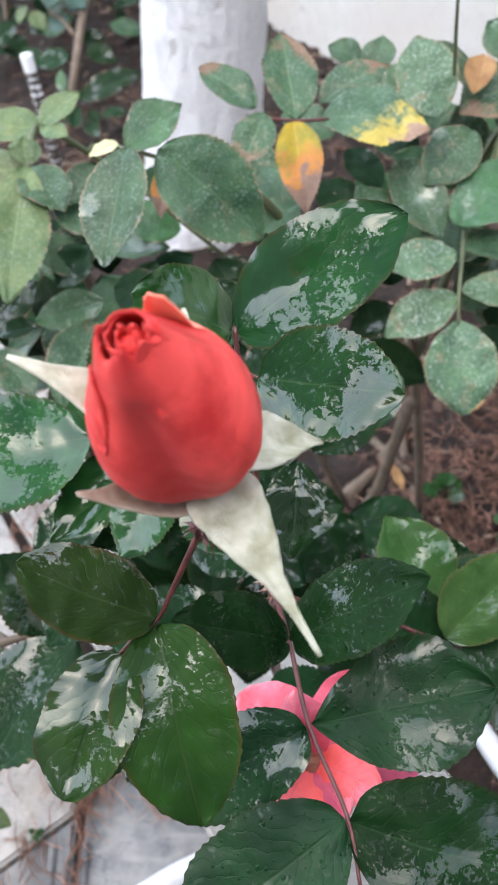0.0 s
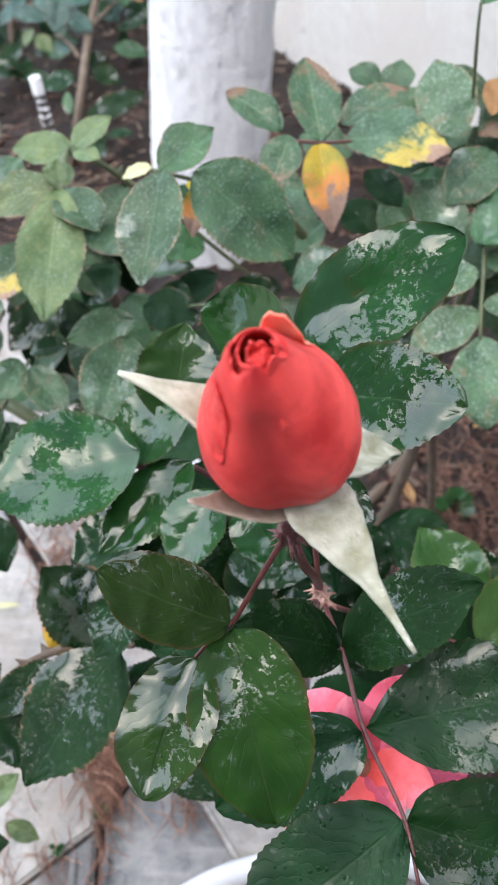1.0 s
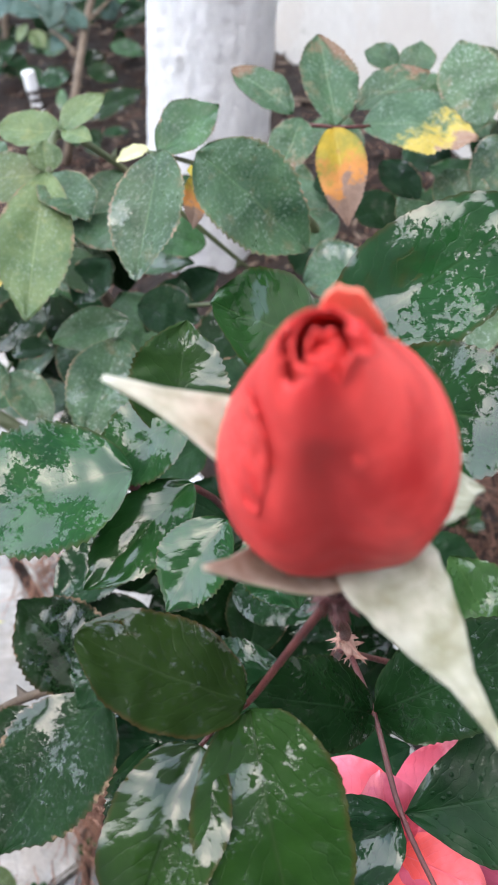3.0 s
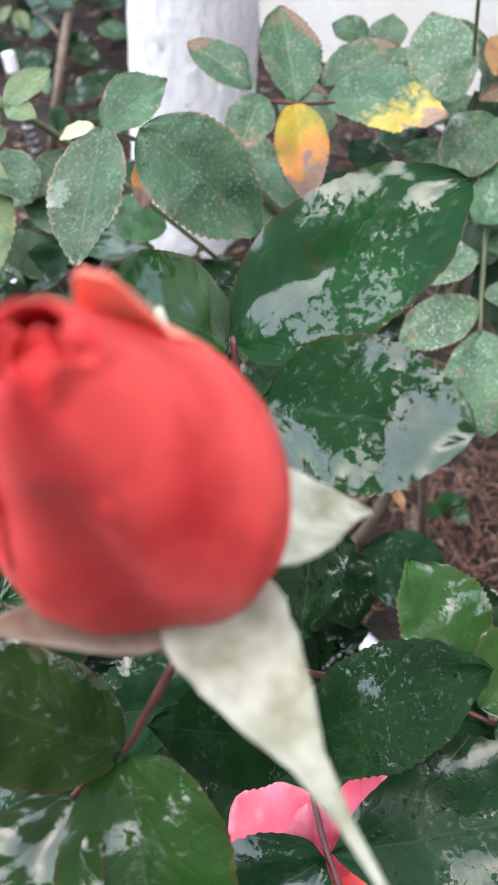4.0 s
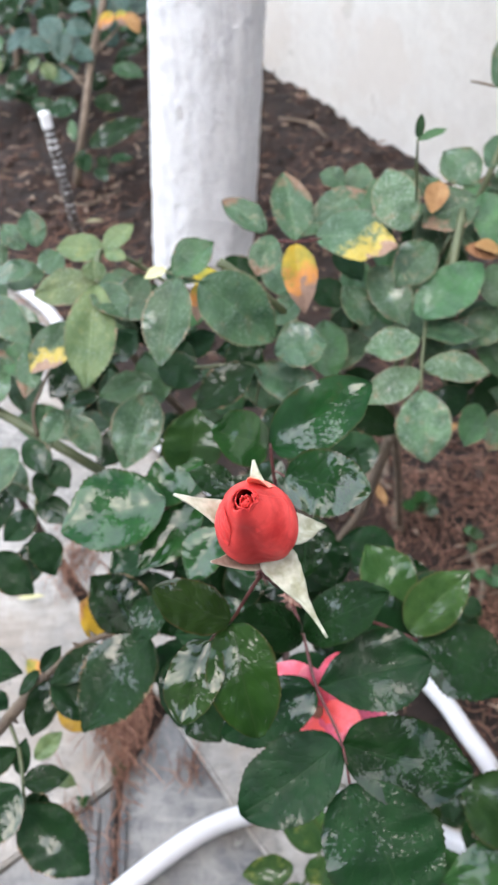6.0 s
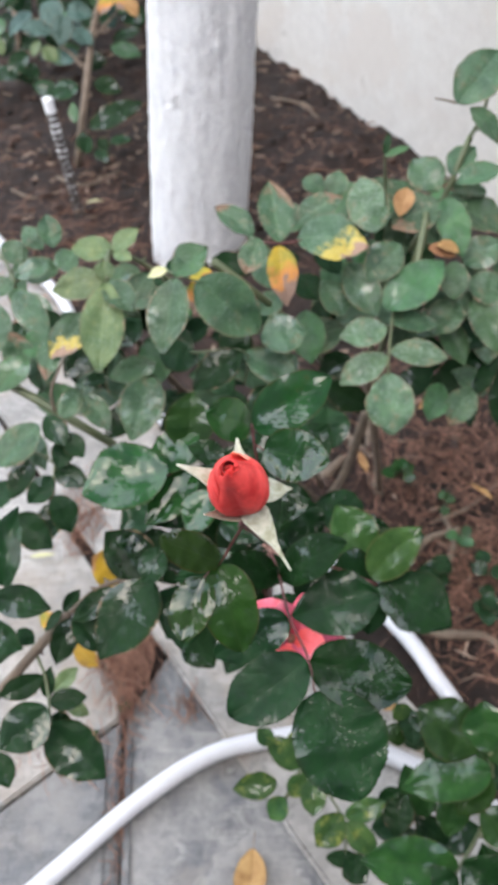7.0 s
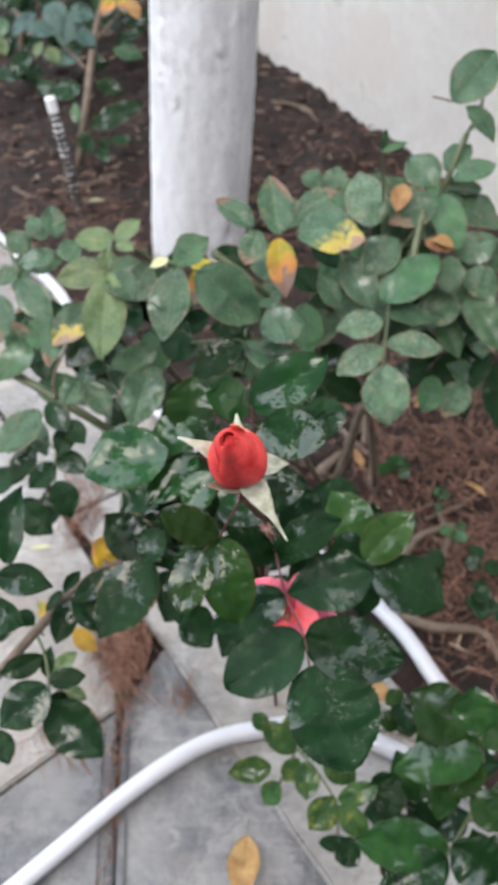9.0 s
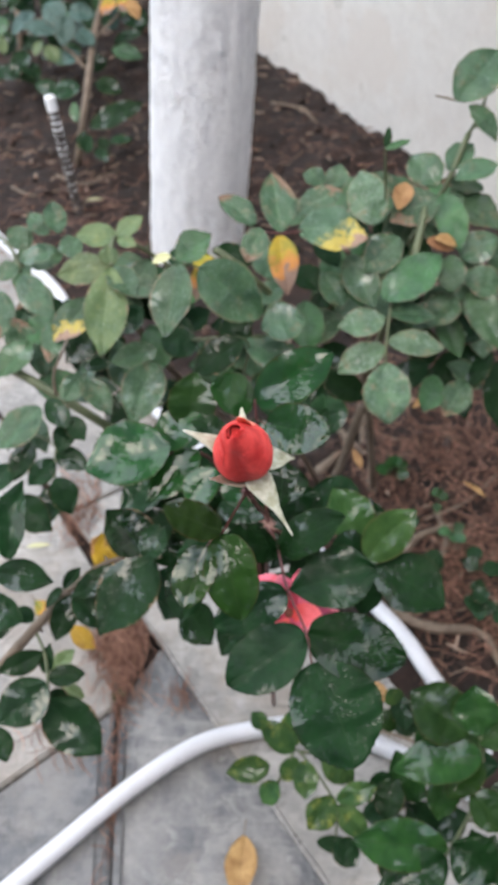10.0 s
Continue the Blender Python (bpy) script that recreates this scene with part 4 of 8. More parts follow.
leaflet(BACK, "dark", (-0.1822, 0.6912, 0.4219), (-0.1499, 0.6839, 0.3926), 0.0253)
leaflet(BACK, "green", (0.1842, 0.6524, 0.4206), (0.1687, 0.6135, 0.4094), 0.0275)
leaflet(BACK, "dark", (-0.0720, 0.7233, 0.4849), (-0.1216, 0.7040, 0.4940), 0.0333)
leaflet(BACK, "dark", (-0.0501, 0.6765, 0.3716), (-0.0905, 0.6414, 0.3738), 0.0320)
leaflet(BACK, "dark", (0.0034, 0.7446, 0.4915), (-0.0341, 0.7343, 0.5136), 0.0272)
leaflet(BACK, "dark", (-0.1046, 0.7009, 0.3548), (-0.0641, 0.6963, 0.3573), 0.0322)
leaflet(BACK, "dusty", (0.1240, 0.8039, 0.4154), (0.1640, 0.8002, 0.3965), 0.0301)
leaflet(BACK, "green", (0.1904, 0.8457, 0.5155), (0.2404, 0.8269, 0.5085), 0.0347)
leaflet(BACK, "dusty", (0.2206, 0.7480, 0.4503), (0.1765, 0.7382, 0.4381), 0.0335)
leaflet(BACK, "dark", (0.0964, 0.8572, 0.4751), (0.1277, 0.8208, 0.4775), 0.0300)
leaflet(BACK, "dark", (-0.1237, 0.6611, 0.4276), (-0.1467, 0.6912, 0.4552), 0.0272)
leaflet(BACK, "dark", (-0.1483, 0.7226, 0.3549), (-0.1825, 0.7256, 0.3870), 0.0356)
leaflet(BACK, "dark", (0.2350, 0.8242, 0.4892), (0.1890, 0.8144, 0.5186), 0.0339)
leaflet(BACK, "dusty", (-0.1738, 0.7358, 0.3941), (-0.1943, 0.7538, 0.4323), 0.0356)
leaflet(BACK, "dusty", (0.1934, 0.7866, 0.4932), (0.1534, 0.7798, 0.4949), 0.0308)
leaflet(BACK, "green", (-0.0087, 0.6854, 0.4051), (-0.0643, 0.7010, 0.3939), 0.0298)
leaflet(BACK, "green", (-0.1357, 0.7204, 0.4293), (-0.1541, 0.7588, 0.4496), 0.0323)
leaflet(BACK, "dusty", (-0.1976, 0.6964, 0.3588), (-0.1393, 0.6857, 0.3735), 0.0361)
leaflet(BACK, "dark", (0.0056, 0.6908, 0.4591), (-0.0395, 0.6975, 0.4460), 0.0251)
leaflet(BACK, "dusty", (-0.2112, 0.7760, 0.4148), (-0.2569, 0.7985, 0.4254), 0.0269)
leaflet(BACK, "dusty", (0.1304, 0.7800, 0.5048), (0.1626, 0.7769, 0.5185), 0.0309)
leaflet(BACK, "dark", (0.0615, 0.6898, 0.4400), (0.0753, 0.7181, 0.4812), 0.0245)
leaflet(BACK, "green", (-0.0171, 0.6238, 0.4374), (-0.0461, 0.6441, 0.4710), 0.0338)
leaflet(BACK, "green", (-0.1293, 0.6989, 0.4363), (-0.1594, 0.6760, 0.4281), 0.0265)
leaflet(BACK, "brownend", (0.1412, 0.7438, 0.5645), (0.1143, 0.7511, 0.5854), 0.0230)
leaflet(BACK, "green", (0.1819, 0.6787, 0.4821), (0.2005, 0.6380, 0.4568), 0.0268)
leaflet(BACK, "green", (-0.0983, 0.6903, 0.4794), (-0.0524, 0.6814, 0.4847), 0.0277)
leaflet(BACK, "green", (-0.0948, 0.6659, 0.4725), (-0.0777, 0.6312, 0.4529), 0.0351)
leaflet(BACK, "green", (-0.2439, 0.6909, 0.4369), (-0.2222, 0.7032, 0.4627), 0.0293)
leaflet(BACK, "dusty", (0.1755, 0.7506, 0.4779), (0.1611, 0.7745, 0.5148), 0.0344)
leaflet(BACK, "brownend", (0.2135, 0.6453, 0.4179), (0.1891, 0.6142, 0.4018), 0.0298)
leaflet(BACK, "dusty", (0.0434, 0.6662, 0.4478), (0.0174, 0.6382, 0.4346), 0.0262)
leaflet(BACK, "dusty", (0.0056, 0.7505, 0.5028), (0.0289, 0.7196, 0.4868), 0.0279)
leaflet(BACK, "brownend", (0.2437, 0.7165, 0.4797), (0.2095, 0.6932, 0.4711), 0.0271)
leaflet(BACK, "green", (0.0759, 0.7928, 0.5339), (0.1210, 0.7883, 0.5434), 0.0352)
leaflet(BACK, "dusty", (-0.1890, 0.6942, 0.4401), (-0.1433, 0.6964, 0.4561), 0.0263)
leaflet(BACK, "speckled", (0.2168, 0.7221, 0.4504), (0.2360, 0.6863, 0.4297), 0.0344)
leaflet(BACK, "green", (-0.0620, 0.6363, 0.4120), (-0.0180, 0.6372, 0.4267), 0.0257)
leaflet(BACK, "brownend", (-0.0048, 0.6879, 0.5049), (-0.0437, 0.6884, 0.5193), 0.0325)
leaflet(BACK, "green", (0.0978, 0.7004, 0.4544), (0.0989, 0.7216, 0.4888), 0.0349)
leaflet(BACK, "dusty", (-0.1163, 0.6294, 0.4206), (-0.1258, 0.6577, 0.4619), 0.0305)
leaflet(BACK, "brownend", (-0.2431, 0.7059, 0.4833), (-0.2403, 0.6651, 0.4579), 0.0302)
leaflet(BACK, "green", (0.0888, 0.7659, 0.4940), (0.0816, 0.7284, 0.4717), 0.0290)
leaflet(BACK, "brownend", (0.2325, 0.7329, 0.4719), (0.1939, 0.7295, 0.4825), 0.0306)
leaflet(BACK, "dark", (0.0968, 0.6958, 0.4416), (0.0912, 0.7145, 0.4736), 0.0310)
leaflet(BACK, "dusty", (0.2123, 0.7343, 0.5288), (0.1642, 0.7372, 0.5456), 0.0258)
leaflet(BACK, "speckled", (0.0410, 0.6783, 0.4831), (0.0602, 0.6400, 0.4600), 0.0234)
leaflet(BACK, "green", (0.0525, 0.6732, 0.4962), (0.0556, 0.6304, 0.4688), 0.0340)
leaflet(BACK, "dark", (0.1832, 0.6812, 0.4095), (0.1641, 0.7039, 0.4453), 0.0327)
leaflet(BACK, "brownend", (-0.2100, 0.7349, 0.4627), (-0.2320, 0.6990, 0.4419), 0.0261)
leaflet(BACK, "green", (-0.0446, 0.6860, 0.4933), (-0.0834, 0.6847, 0.5060), 0.0300)
leaflet(BACK, "dusty", (0.2341, 0.6606, 0.3965), (0.1999, 0.6715, 0.4209), 0.0295)
leaflet(BACK, "dark", (-0.0900, 0.6677, 0.4062), (-0.1279, 0.6671, 0.4195), 0.0295)
leaflet(BACK, "dark", (-0.1081, 0.6605, 0.3950), (-0.1453, 0.6271, 0.3767), 0.0325)
leaflet(BACK, "green", (0.1232, 0.7753, 0.5031), (0.1218, 0.7418, 0.4847), 0.0308)
leaflet(BACK, "green", (-0.1068, 0.7165, 0.4950), (-0.0735, 0.6859, 0.4793), 0.0239)
leaflet(BACK, "green", (-0.1782, 0.7185, 0.5164), (-0.2184, 0.7062, 0.5184), 0.0330)
leaflet(BACK, "speckled", (-0.1048, 0.7040, 0.4676), (-0.1483, 0.6908, 0.4688), 0.0352)
leaflet(BACK, "green", (-0.1048, 0.6560, 0.4769), (-0.1377, 0.6693, 0.5036), 0.0270)
leaflet(BACK, "dusty", (0.1207, 0.6987, 0.4764), (0.1558, 0.6847, 0.4768), 0.0348)
leaflet(BACK, "green", (0.1392, 0.7354, 0.4952), (0.0961, 0.7425, 0.5159), 0.0347)
leaflet(BACK, "green", (0.1748, 0.7432, 0.4762), (0.1525, 0.7665, 0.5127), 0.0354)
leaflet(BACK, "brownend", (-0.2131, 0.6499, 0.4460), (-0.2245, 0.6693, 0.4786), 0.0292)
leaflet(BACK, "speckled", (0.2259, 0.6836, 0.5022), (0.1863, 0.6618, 0.4950), 0.0259)
leaflet(BACK, "dusty", (0.1611, 0.6809, 0.4328), (0.1420, 0.6940, 0.4594), 0.0367)
leaflet(BACK, "dusty", (0.1722, 0.7753, 0.5253), (0.1385, 0.7961, 0.5593), 0.0367)
leaflet(BACK, "dusty", (0.1043, 0.7439, 0.4867), (0.1182, 0.7109, 0.4687), 0.0322)
leaflet(BACK, "green", (-0.2146, 0.6828, 0.4930), (-0.2142, 0.7090, 0.5322), 0.0244)
leaflet(BACK, "dusty", (0.0943, 0.7419, 0.4737), (0.0650, 0.7068, 0.4536), 0.0337)
leaflet(BACK, "dark", (-0.1756, 0.6980, 0.4660), (-0.2236, 0.6912, 0.4733), 0.0264)
leaflet(BACK, "green", (0.1696, 0.7730, 0.5092), (0.2167, 0.7700, 0.5202), 0.0341)
leaflet(BACK, "dusty", (-0.1626, 0.6907, 0.4478), (-0.1808, 0.7036, 0.4742), 0.0348)
leaflet(BACK, "brownend", (0.2274, 0.7727, 0.5549), (0.1831, 0.7696, 0.5657), 0.0255)
leaflet(BACK, "speckled", (0.2326, 0.7126, 0.4398), (0.2362, 0.6790, 0.4212), 0.0309)
leaflet(BACK, "dark", (-0.1419, 0.6714, 0.4667), (-0.1746, 0.6392, 0.4495), 0.0320)
leaflet(BACK, "speckled", (0.1442, 0.7239, 0.5160), (0.1355, 0.7432, 0.5486), 0.0287)
leaflet(BACK, "green", (0.1777, 0.7271, 0.4760), (0.1383, 0.7365, 0.4990), 0.0251)
leaflet(BACK, "green", (-0.1502, 0.7087, 0.4972), (-0.1074, 0.7129, 0.5151), 0.0294)
leaflet(BACK, "dusty", (0.1868, 0.6742, 0.4875), (0.1486, 0.6532, 0.4812), 0.0310)
leaflet(BACK, "brownend", (0.1878, 0.7394, 0.4809), (0.1514, 0.7391, 0.4946), 0.0282)
leaflet(BACK, "dusty", (-0.1314, 0.7116, 0.4972), (-0.0806, 0.6959, 0.4959), 0.0323)
leaflet(BACK, "green", (0.0869, 0.7307, 0.4864), (0.1192, 0.7311, 0.5007), 0.0296)
leaflet(BACK, "speckled", (-0.1313, 0.6392, 0.4078), (-0.0836, 0.6247, 0.4077), 0.0247)
leaflet(BACK, "green", (-0.0502, 0.6372, 0.4156), (-0.0747, 0.6090, 0.4023), 0.0245)
leaflet(BACK, "dusty", (0.2394, 0.7048, 0.5059), (0.2419, 0.7214, 0.5359), 0.0313)
leaflet(BACK, "green", (-0.0362, 0.6534, 0.4007), (-0.0011, 0.6449, 0.4063), 0.0263)
leaflet(BACK, "speckled", (-0.2418, 0.6851, 0.4160), (-0.2153, 0.7051, 0.4493), 0.0255)
leaflet(BACK, "dusty", (0.1934, 0.7025, 0.5010), (0.2216, 0.7039, 0.5162), 0.0291)
leaflet(BACK, "dusty", (0.1715, 0.7519, 0.4791), (0.1367, 0.7720, 0.5125), 0.0267)
leaflet(BACK, "dusty", (0.0195, 0.6325, 0.4361), (-0.0198, 0.6450, 0.4620), 0.0285)
leaflet(BACK, "speckled", (0.1355, 0.7271, 0.4747), (0.1563, 0.7012, 0.4635), 0.0298)
leaflet(BACK, "brownend", (0.1561, 0.7357, 0.5483), (0.1822, 0.7091, 0.5365), 0.0260)
leaflet(BACK, "speckled", (0.0184, 0.7481, 0.4741), (0.0017, 0.7737, 0.5127), 0.0279)
leaflet(BACK, "green", (-0.2153, 0.6714, 0.4667), (-0.1783, 0.6558, 0.4655), 0.0343)
leaflet(BACK, "green", (-0.2054, 0.6449, 0.4690), (-0.2355, 0.6145, 0.4535), 0.0307)
leaflet(BACK, "dusty", (0.1300, 0.7129, 0.4707), (0.0825, 0.6920, 0.4644), 0.0336)

leaflet(BACK, "dry", (0.1369, 0.7158, 0.5661), (0.1450, 0.7401, 0.5843), 0.0190, fold=0.7, curl=0.4)
leaflet(BACK, "dry", (0.1689, 0.6942, 0.5499), (0.1905, 0.6899, 0.5467), 0.0130, fold=0.7, curl=0.4)
leaflet(BACK, "dry", (0.0295, 0.7200, 0.5800), (0.0390, 0.7060, 0.5720), 0.0110, fold=0.6, curl=0.4)
cane(BACK, [(0.1460, 0.6750, 0.5150), (0.1515, 0.6827, 0.5403), (0.1614, 0.7184, 0.5680)], 0.0034, 0.0030, CANE, thorns=2)
cane(BACK, [(0.1135, 0.6880, 0.6410), (0.1170, 0.7000, 0.6200), (0.1250, 0.7200, 0.5700)], 0.0008, 0.0012, CANE, "leaf_stalk")

SIDE = thing("rose_bush", "small-leaved rose bush with thin brown canes by the kerb", "rose bush", (-0.35,0.75,0))
leaflet(SIDE, "dark", (-0.1472, 0.5975, 0.4774), (-0.1239, 0.6019, 0.4816), 0.0158)
leaflet(SIDE, "dusty", (-0.1505, 0.5871, 0.4799), (-0.1634, 0.5618, 0.4694), 0.0207)
leaflet(SIDE, "dusty", (-0.1455, 0.5835, 0.4764), (-0.1210, 0.5547, 0.4625), 0.0227)
leaflet(SIDE, "dark", (-0.1758, 0.5643, 0.4718), (-0.1564, 0.5388, 0.4610), 0.0214)
leaflet(SIDE, "dark", (-0.1585, 0.5530, 0.4608), (-0.1418, 0.5318, 0.4542), 0.0184)
leaflet(SIDE, "dark", (-0.1605, 0.5573, 0.4510), (-0.1659, 0.5306, 0.4392), 0.0207)
leaflet(SIDE, "dark", (-0.1705, 0.5375, 0.4319), (-0.1407, 0.5206, 0.4296), 0.0217)
leaflet(SIDE, "dark", (-0.1693, 0.5146, 0.4237), (-0.1545, 0.4915, 0.4015), 0.0257)
leaflet(SIDE, "dark", (-0.1725, 0.5331, 0.4277), (-0.1930, 0.5104, 0.4196), 0.0217)
leaflet(SIDE, "dusty", (-0.1822, 0.5590, 0.4666), (-0.2173, 0.5265, 0.4492), 0.0316)
leaflet(SIDE, "dark", (-0.1976, 0.5649, 0.4181), (-0.2157, 0.5321, 0.4003), 0.0247)
leaflet(SIDE, "dark", (-0.2184, 0.5499, 0.4036), (-0.2362, 0.5247, 0.3932), 0.0268)
leaflet(SIDE, "dark", (-0.1757, 0.5475, 0.3749), (-0.1998, 0.5145, 0.3570), 0.0329)
leaflet(SIDE, "dusty", (-0.1952, 0.5745, 0.4412), (-0.1826, 0.5437, 0.4254), 0.0212)
leaflet(SIDE, "dark", (-0.2155, 0.5334, 0.3752), (-0.1820, 0.5052, 0.3604), 0.0325)
leaflet(SIDE, "wet", (-0.1656, 0.3593, 0.5156), (-0.1514, 0.3841, 0.5660), 0.0297)
leaflet(SIDE, "wet", (-0.1775, 0.3645, 0.4929), (-0.1342, 0.3483, 0.5050), 0.0226)
leaflet(SIDE, "wet", (-0.1842, 0.3480, 0.4769), (-0.1541, 0.3290, 0.4864), 0.0251)
leaflet(SIDE, "dark", (-0.1882, 0.3832, 0.4317), (-0.1878, 0.3566, 0.4185), 0.0223)
cane(SIDE, [(-0.2557, 0.6577, 0.4549), (-0.2369, 0.6392, 0.4495), (-0.1890, 0.6125, 0.4376), (-0.1322, 0.5939, 0.4058), (-0.0827, 0.6176, 0.3216)], 0.0045, 0.004, CANE, thorns=5)
cane(SIDE, [(-0.1730, 0.5213, 0.4163), (-0.1705, 0.5411, 0.4354), (-0.1655, 0.5591, 0.4528), (-0.1472, 0.5946, 0.4746)], 0.0016, 0.001, CANE, "leaf_stalk")
cane(SIDE, [(-0.1747, 0.5874, 0.4537), (-0.1750, 0.5946, 0.4746), (-0.1624, 0.6164, 0.4957)], 0.0016, 0.001, BARK, "leaf_stalk")
cane(SIDE, [(-0.2231, 0.5473, 0.4289), (-0.1927, 0.5546, 0.4359), (-0.1705, 0.5411, 0.4354)], 0.0018, 0.001, CANE, thorns=8)

LOW = thing("rose_bush", "rose bush with dark smooth leaves leaning over paving", "rose bush", (-0.32,0.2,0))
leaflet(LOW, "dark", (-0.0747, 0.4062, 0.4539), (-0.1078, 0.4265, 0.4860), 0.0375, blunt=0.72)
leaflet(LOW, "dark", (-0.0709, 0.3935, 0.4681), (-0.1104, 0.3461, 0.4418), 0.0483, blunt=0.72)
leaflet(LOW, "dark", (-0.0963, 0.3949, 0.4555), (-0.1359, 0.3787, 0.4399), 0.0195, blunt=0.72)
leaflet(LOW, "dark", (-0.1351, 0.3857, 0.4341), (-0.1078, 0.3621, 0.4239), 0.0232, blunt=0.72)
leaflet(LOW, "dark", (-0.1351, 0.3863, 0.4347), (-0.1461, 0.3554, 0.4174), 0.0205, blunt=0.72)
leaflet(LOW, "dark", (-0.1420, 0.3888, 0.4371), (-0.1291, 0.4006, 0.4485), 0.0108, blunt=0.72)
leaflet(LOW, "dark", (-0.1429, 0.3894, 0.4377), (-0.1567, 0.3785, 0.4272), 0.0099, blunt=0.72)
leaflet(LOW, "dark", (-0.1590, 0.3589, 0.3944), (-0.1921, 0.3434, 0.3933), 0.0190, blunt=0.72)
leaflet(LOW, "dark", (-0.1541, 0.3397, 0.3897), (-0.1256, 0.3428, 0.3927), 0.0180, blunt=0.72)
leaflet(LOW, "dark", (-0.1538, 0.3333, 0.3961), (-0.1871, 0.3054, 0.3830), 0.0352, blunt=0.72)
leaflet(LOW, "dark", (-0.1590, 0.3334, 0.3697), (-0.1135, 0.2975, 0.3489), 0.0416, blunt=0.72)
leaflet(LOW, "dark", (-0.1947, 0.3133, 0.3642), (-0.1827, 0.2898, 0.3540), 0.0196, blunt=0.72)
leaflet(LOW, "dark", (-0.1581, 0.3473, 0.3831), (-0.1546, 0.3643, 0.3995), 0.0118, blunt=0.72)
leaflet(LOW, "dark", (-0.1611, 0.3358, 0.3651), (-0.1405, 0.3306, 0.3531), 0.0276, blunt=0.72)
leaflet(LOW, "dark", (-0.1877, 0.4004, 0.3941), (-0.1740, 0.3922, 0.3862), 0.0142, blunt=0.72)
leaflet(LOW, "gold", (-0.1173, 0.4971, 0.3263), (-0.1463, 0.5051, 0.3478), 0.0417, blunt=0.72)
leaflet(LOW, "dark", (-0.1066, 0.4624, 0.3733), (-0.0968, 0.4738, 0.3843), 0.0154, blunt=0.72)
leaflet(LOW, "gold", (-0.1677, 0.4529, 0.2835), (-0.1432, 0.4323, 0.2775), 0.0187, blunt=0.72)
leaflet(LOW, "young", (-0.1863, 0.4215, 0.2532), (-0.1631, 0.4316, 0.2768), 0.0165, blunt=0.72)
leaflet(LOW, "young", (-0.1837, 0.4309, 0.2094), (-0.1615, 0.4229, 0.2017), 0.0150, blunt=0.72)
cane(LOW, [(-0.2196, 0.3544, 0.3497), (-0.1985, 0.3608, 0.3697), (-0.1760, 0.3722, 0.3932), (-0.1538, 0.3826, 0.4172), (-0.1386, 0.3875, 0.4359)], 0.0045, 0.0035, BARK, thorns=5)
cane(LOW, [(-0.1386, 0.3875, 0.4359), (-0.1170, 0.4003, 0.4482), (-0.0932, 0.4065, 0.4542), (-0.0664, 0.4011, 0.4614)], 0.0022, 0.0014, BARK, thorns=8)
cane(LOW, [(-0.1693, 0.3786, 0.3994), (-0.1590, 0.3589, 0.3944), (-0.1541, 0.3397, 0.3897), (-0.1532, 0.3273, 0.3777)], 0.0014, 0.001, CANE, "leaf_stalk")

FRONT = thing("rose_bush", "rose bush with wet dark glossy leaves and one bud", "rose bush", (0.0,0.45,0))
leaflet(FRONT, "glazed", (0.0040, 0.3742, 0.6470), (0.0462, 0.3790, 0.6798), 0.0300, face=(-0.10, -0.64, 0.77), fold=0.26, blunt=0.50, far=0.95, teeth=0.5, jitter=0.0)
leaflet(FRONT, "glazed_beyond", (0.0022, 0.3770, 0.6445), (-0.0210, 0.3690, 0.6640), 0.0255, face=(0.15, -0.55, 0.82), fold=0.2, blunt=0.42, far=1.0, teeth=0.5, jitter=0.0)
leaflet(FRONT, "glazed_low", (0.0094, 0.3605, 0.6425), (0.0434, 0.3398, 0.6552), 0.0292, face=(-0.35, -0.55, 0.76), fold=0.18, blunt=0.46, far=0.92, teeth=0.9, jitter=0.0)
leaflet(FRONT, "soaked", (-0.0152, 0.3056, 0.6132), (-0.0462, 0.3094, 0.6309), 0.0222, face=(0.35, -0.35, 0.86), blunt=0.46, far=0.95, teeth=0.5, jitter=0.0)
leaflet(FRONT, "pooled", (-0.0240, 0.2998, 0.6068), (-0.0365, 0.2705, 0.5906), 0.0232, face=(-0.05, -0.50, 0.86), fold=0.3, blunt=0.44, far=0.9, teeth=0.4, jitter=0.0)
leaflet(FRONT, "soaked", (-0.0144, 0.3048, 0.6120), (-0.0042, 0.2672, 0.5830), 0.0298, face=(0.04, -0.58, 0.81), fold=0.3, blunt=0.46, far=0.9, teeth=0.5, jitter=0.0)
leaflet(FRONT, "dewy", (0.0246, 0.3154, 0.5430), (0.0770, 0.3165, 0.5630), 0.0385, face=(-0.22, -0.40, 0.88), blunt=0.58, far=1.35, teeth=0.8, jitter=0.0)
leaflet(FRONT, "wet", (0.0230, 0.3145, 0.5425), (-0.0218, 0.2925, 0.5365), 0.0290, face=(0.15, -0.55, 0.80), blunt=0.5, far=0.9, teeth=0.9, jitter=0.0)
leaflet(FRONT, "wet", (0.0188, 0.3393, 0.5515), (0.0549, 0.3332, 0.5932), 0.0285, face=(-0.45, -0.30, 0.82), blunt=0.52, far=0.95, teeth=0.8, jitter=0.0)
leaflet(FRONT, "wet", (0.0176, 0.3390, 0.5512), (-0.0137, 0.3260, 0.5826), 0.0235, face=(0.45, -0.35, 0.80), blunt=0.52, far=0.95, teeth=0.8, jitter=0.0)
leaflet(FRONT, "dewy", (0.0336, 0.2903, 0.5341), (-0.0133, 0.2613, 0.5235), 0.0380, face=(0.00, -0.42, 0.91), blunt=0.5, teeth=0.8, jitter=0.0)
leaflet(FRONT, "puddled", (0.0350, 0.2898, 0.5340), (0.0955, 0.2760, 0.5290), 0.0400, face=(0.00, -0.42, 0.91), blunt=0.5, teeth=0.8, jitter=0.0)
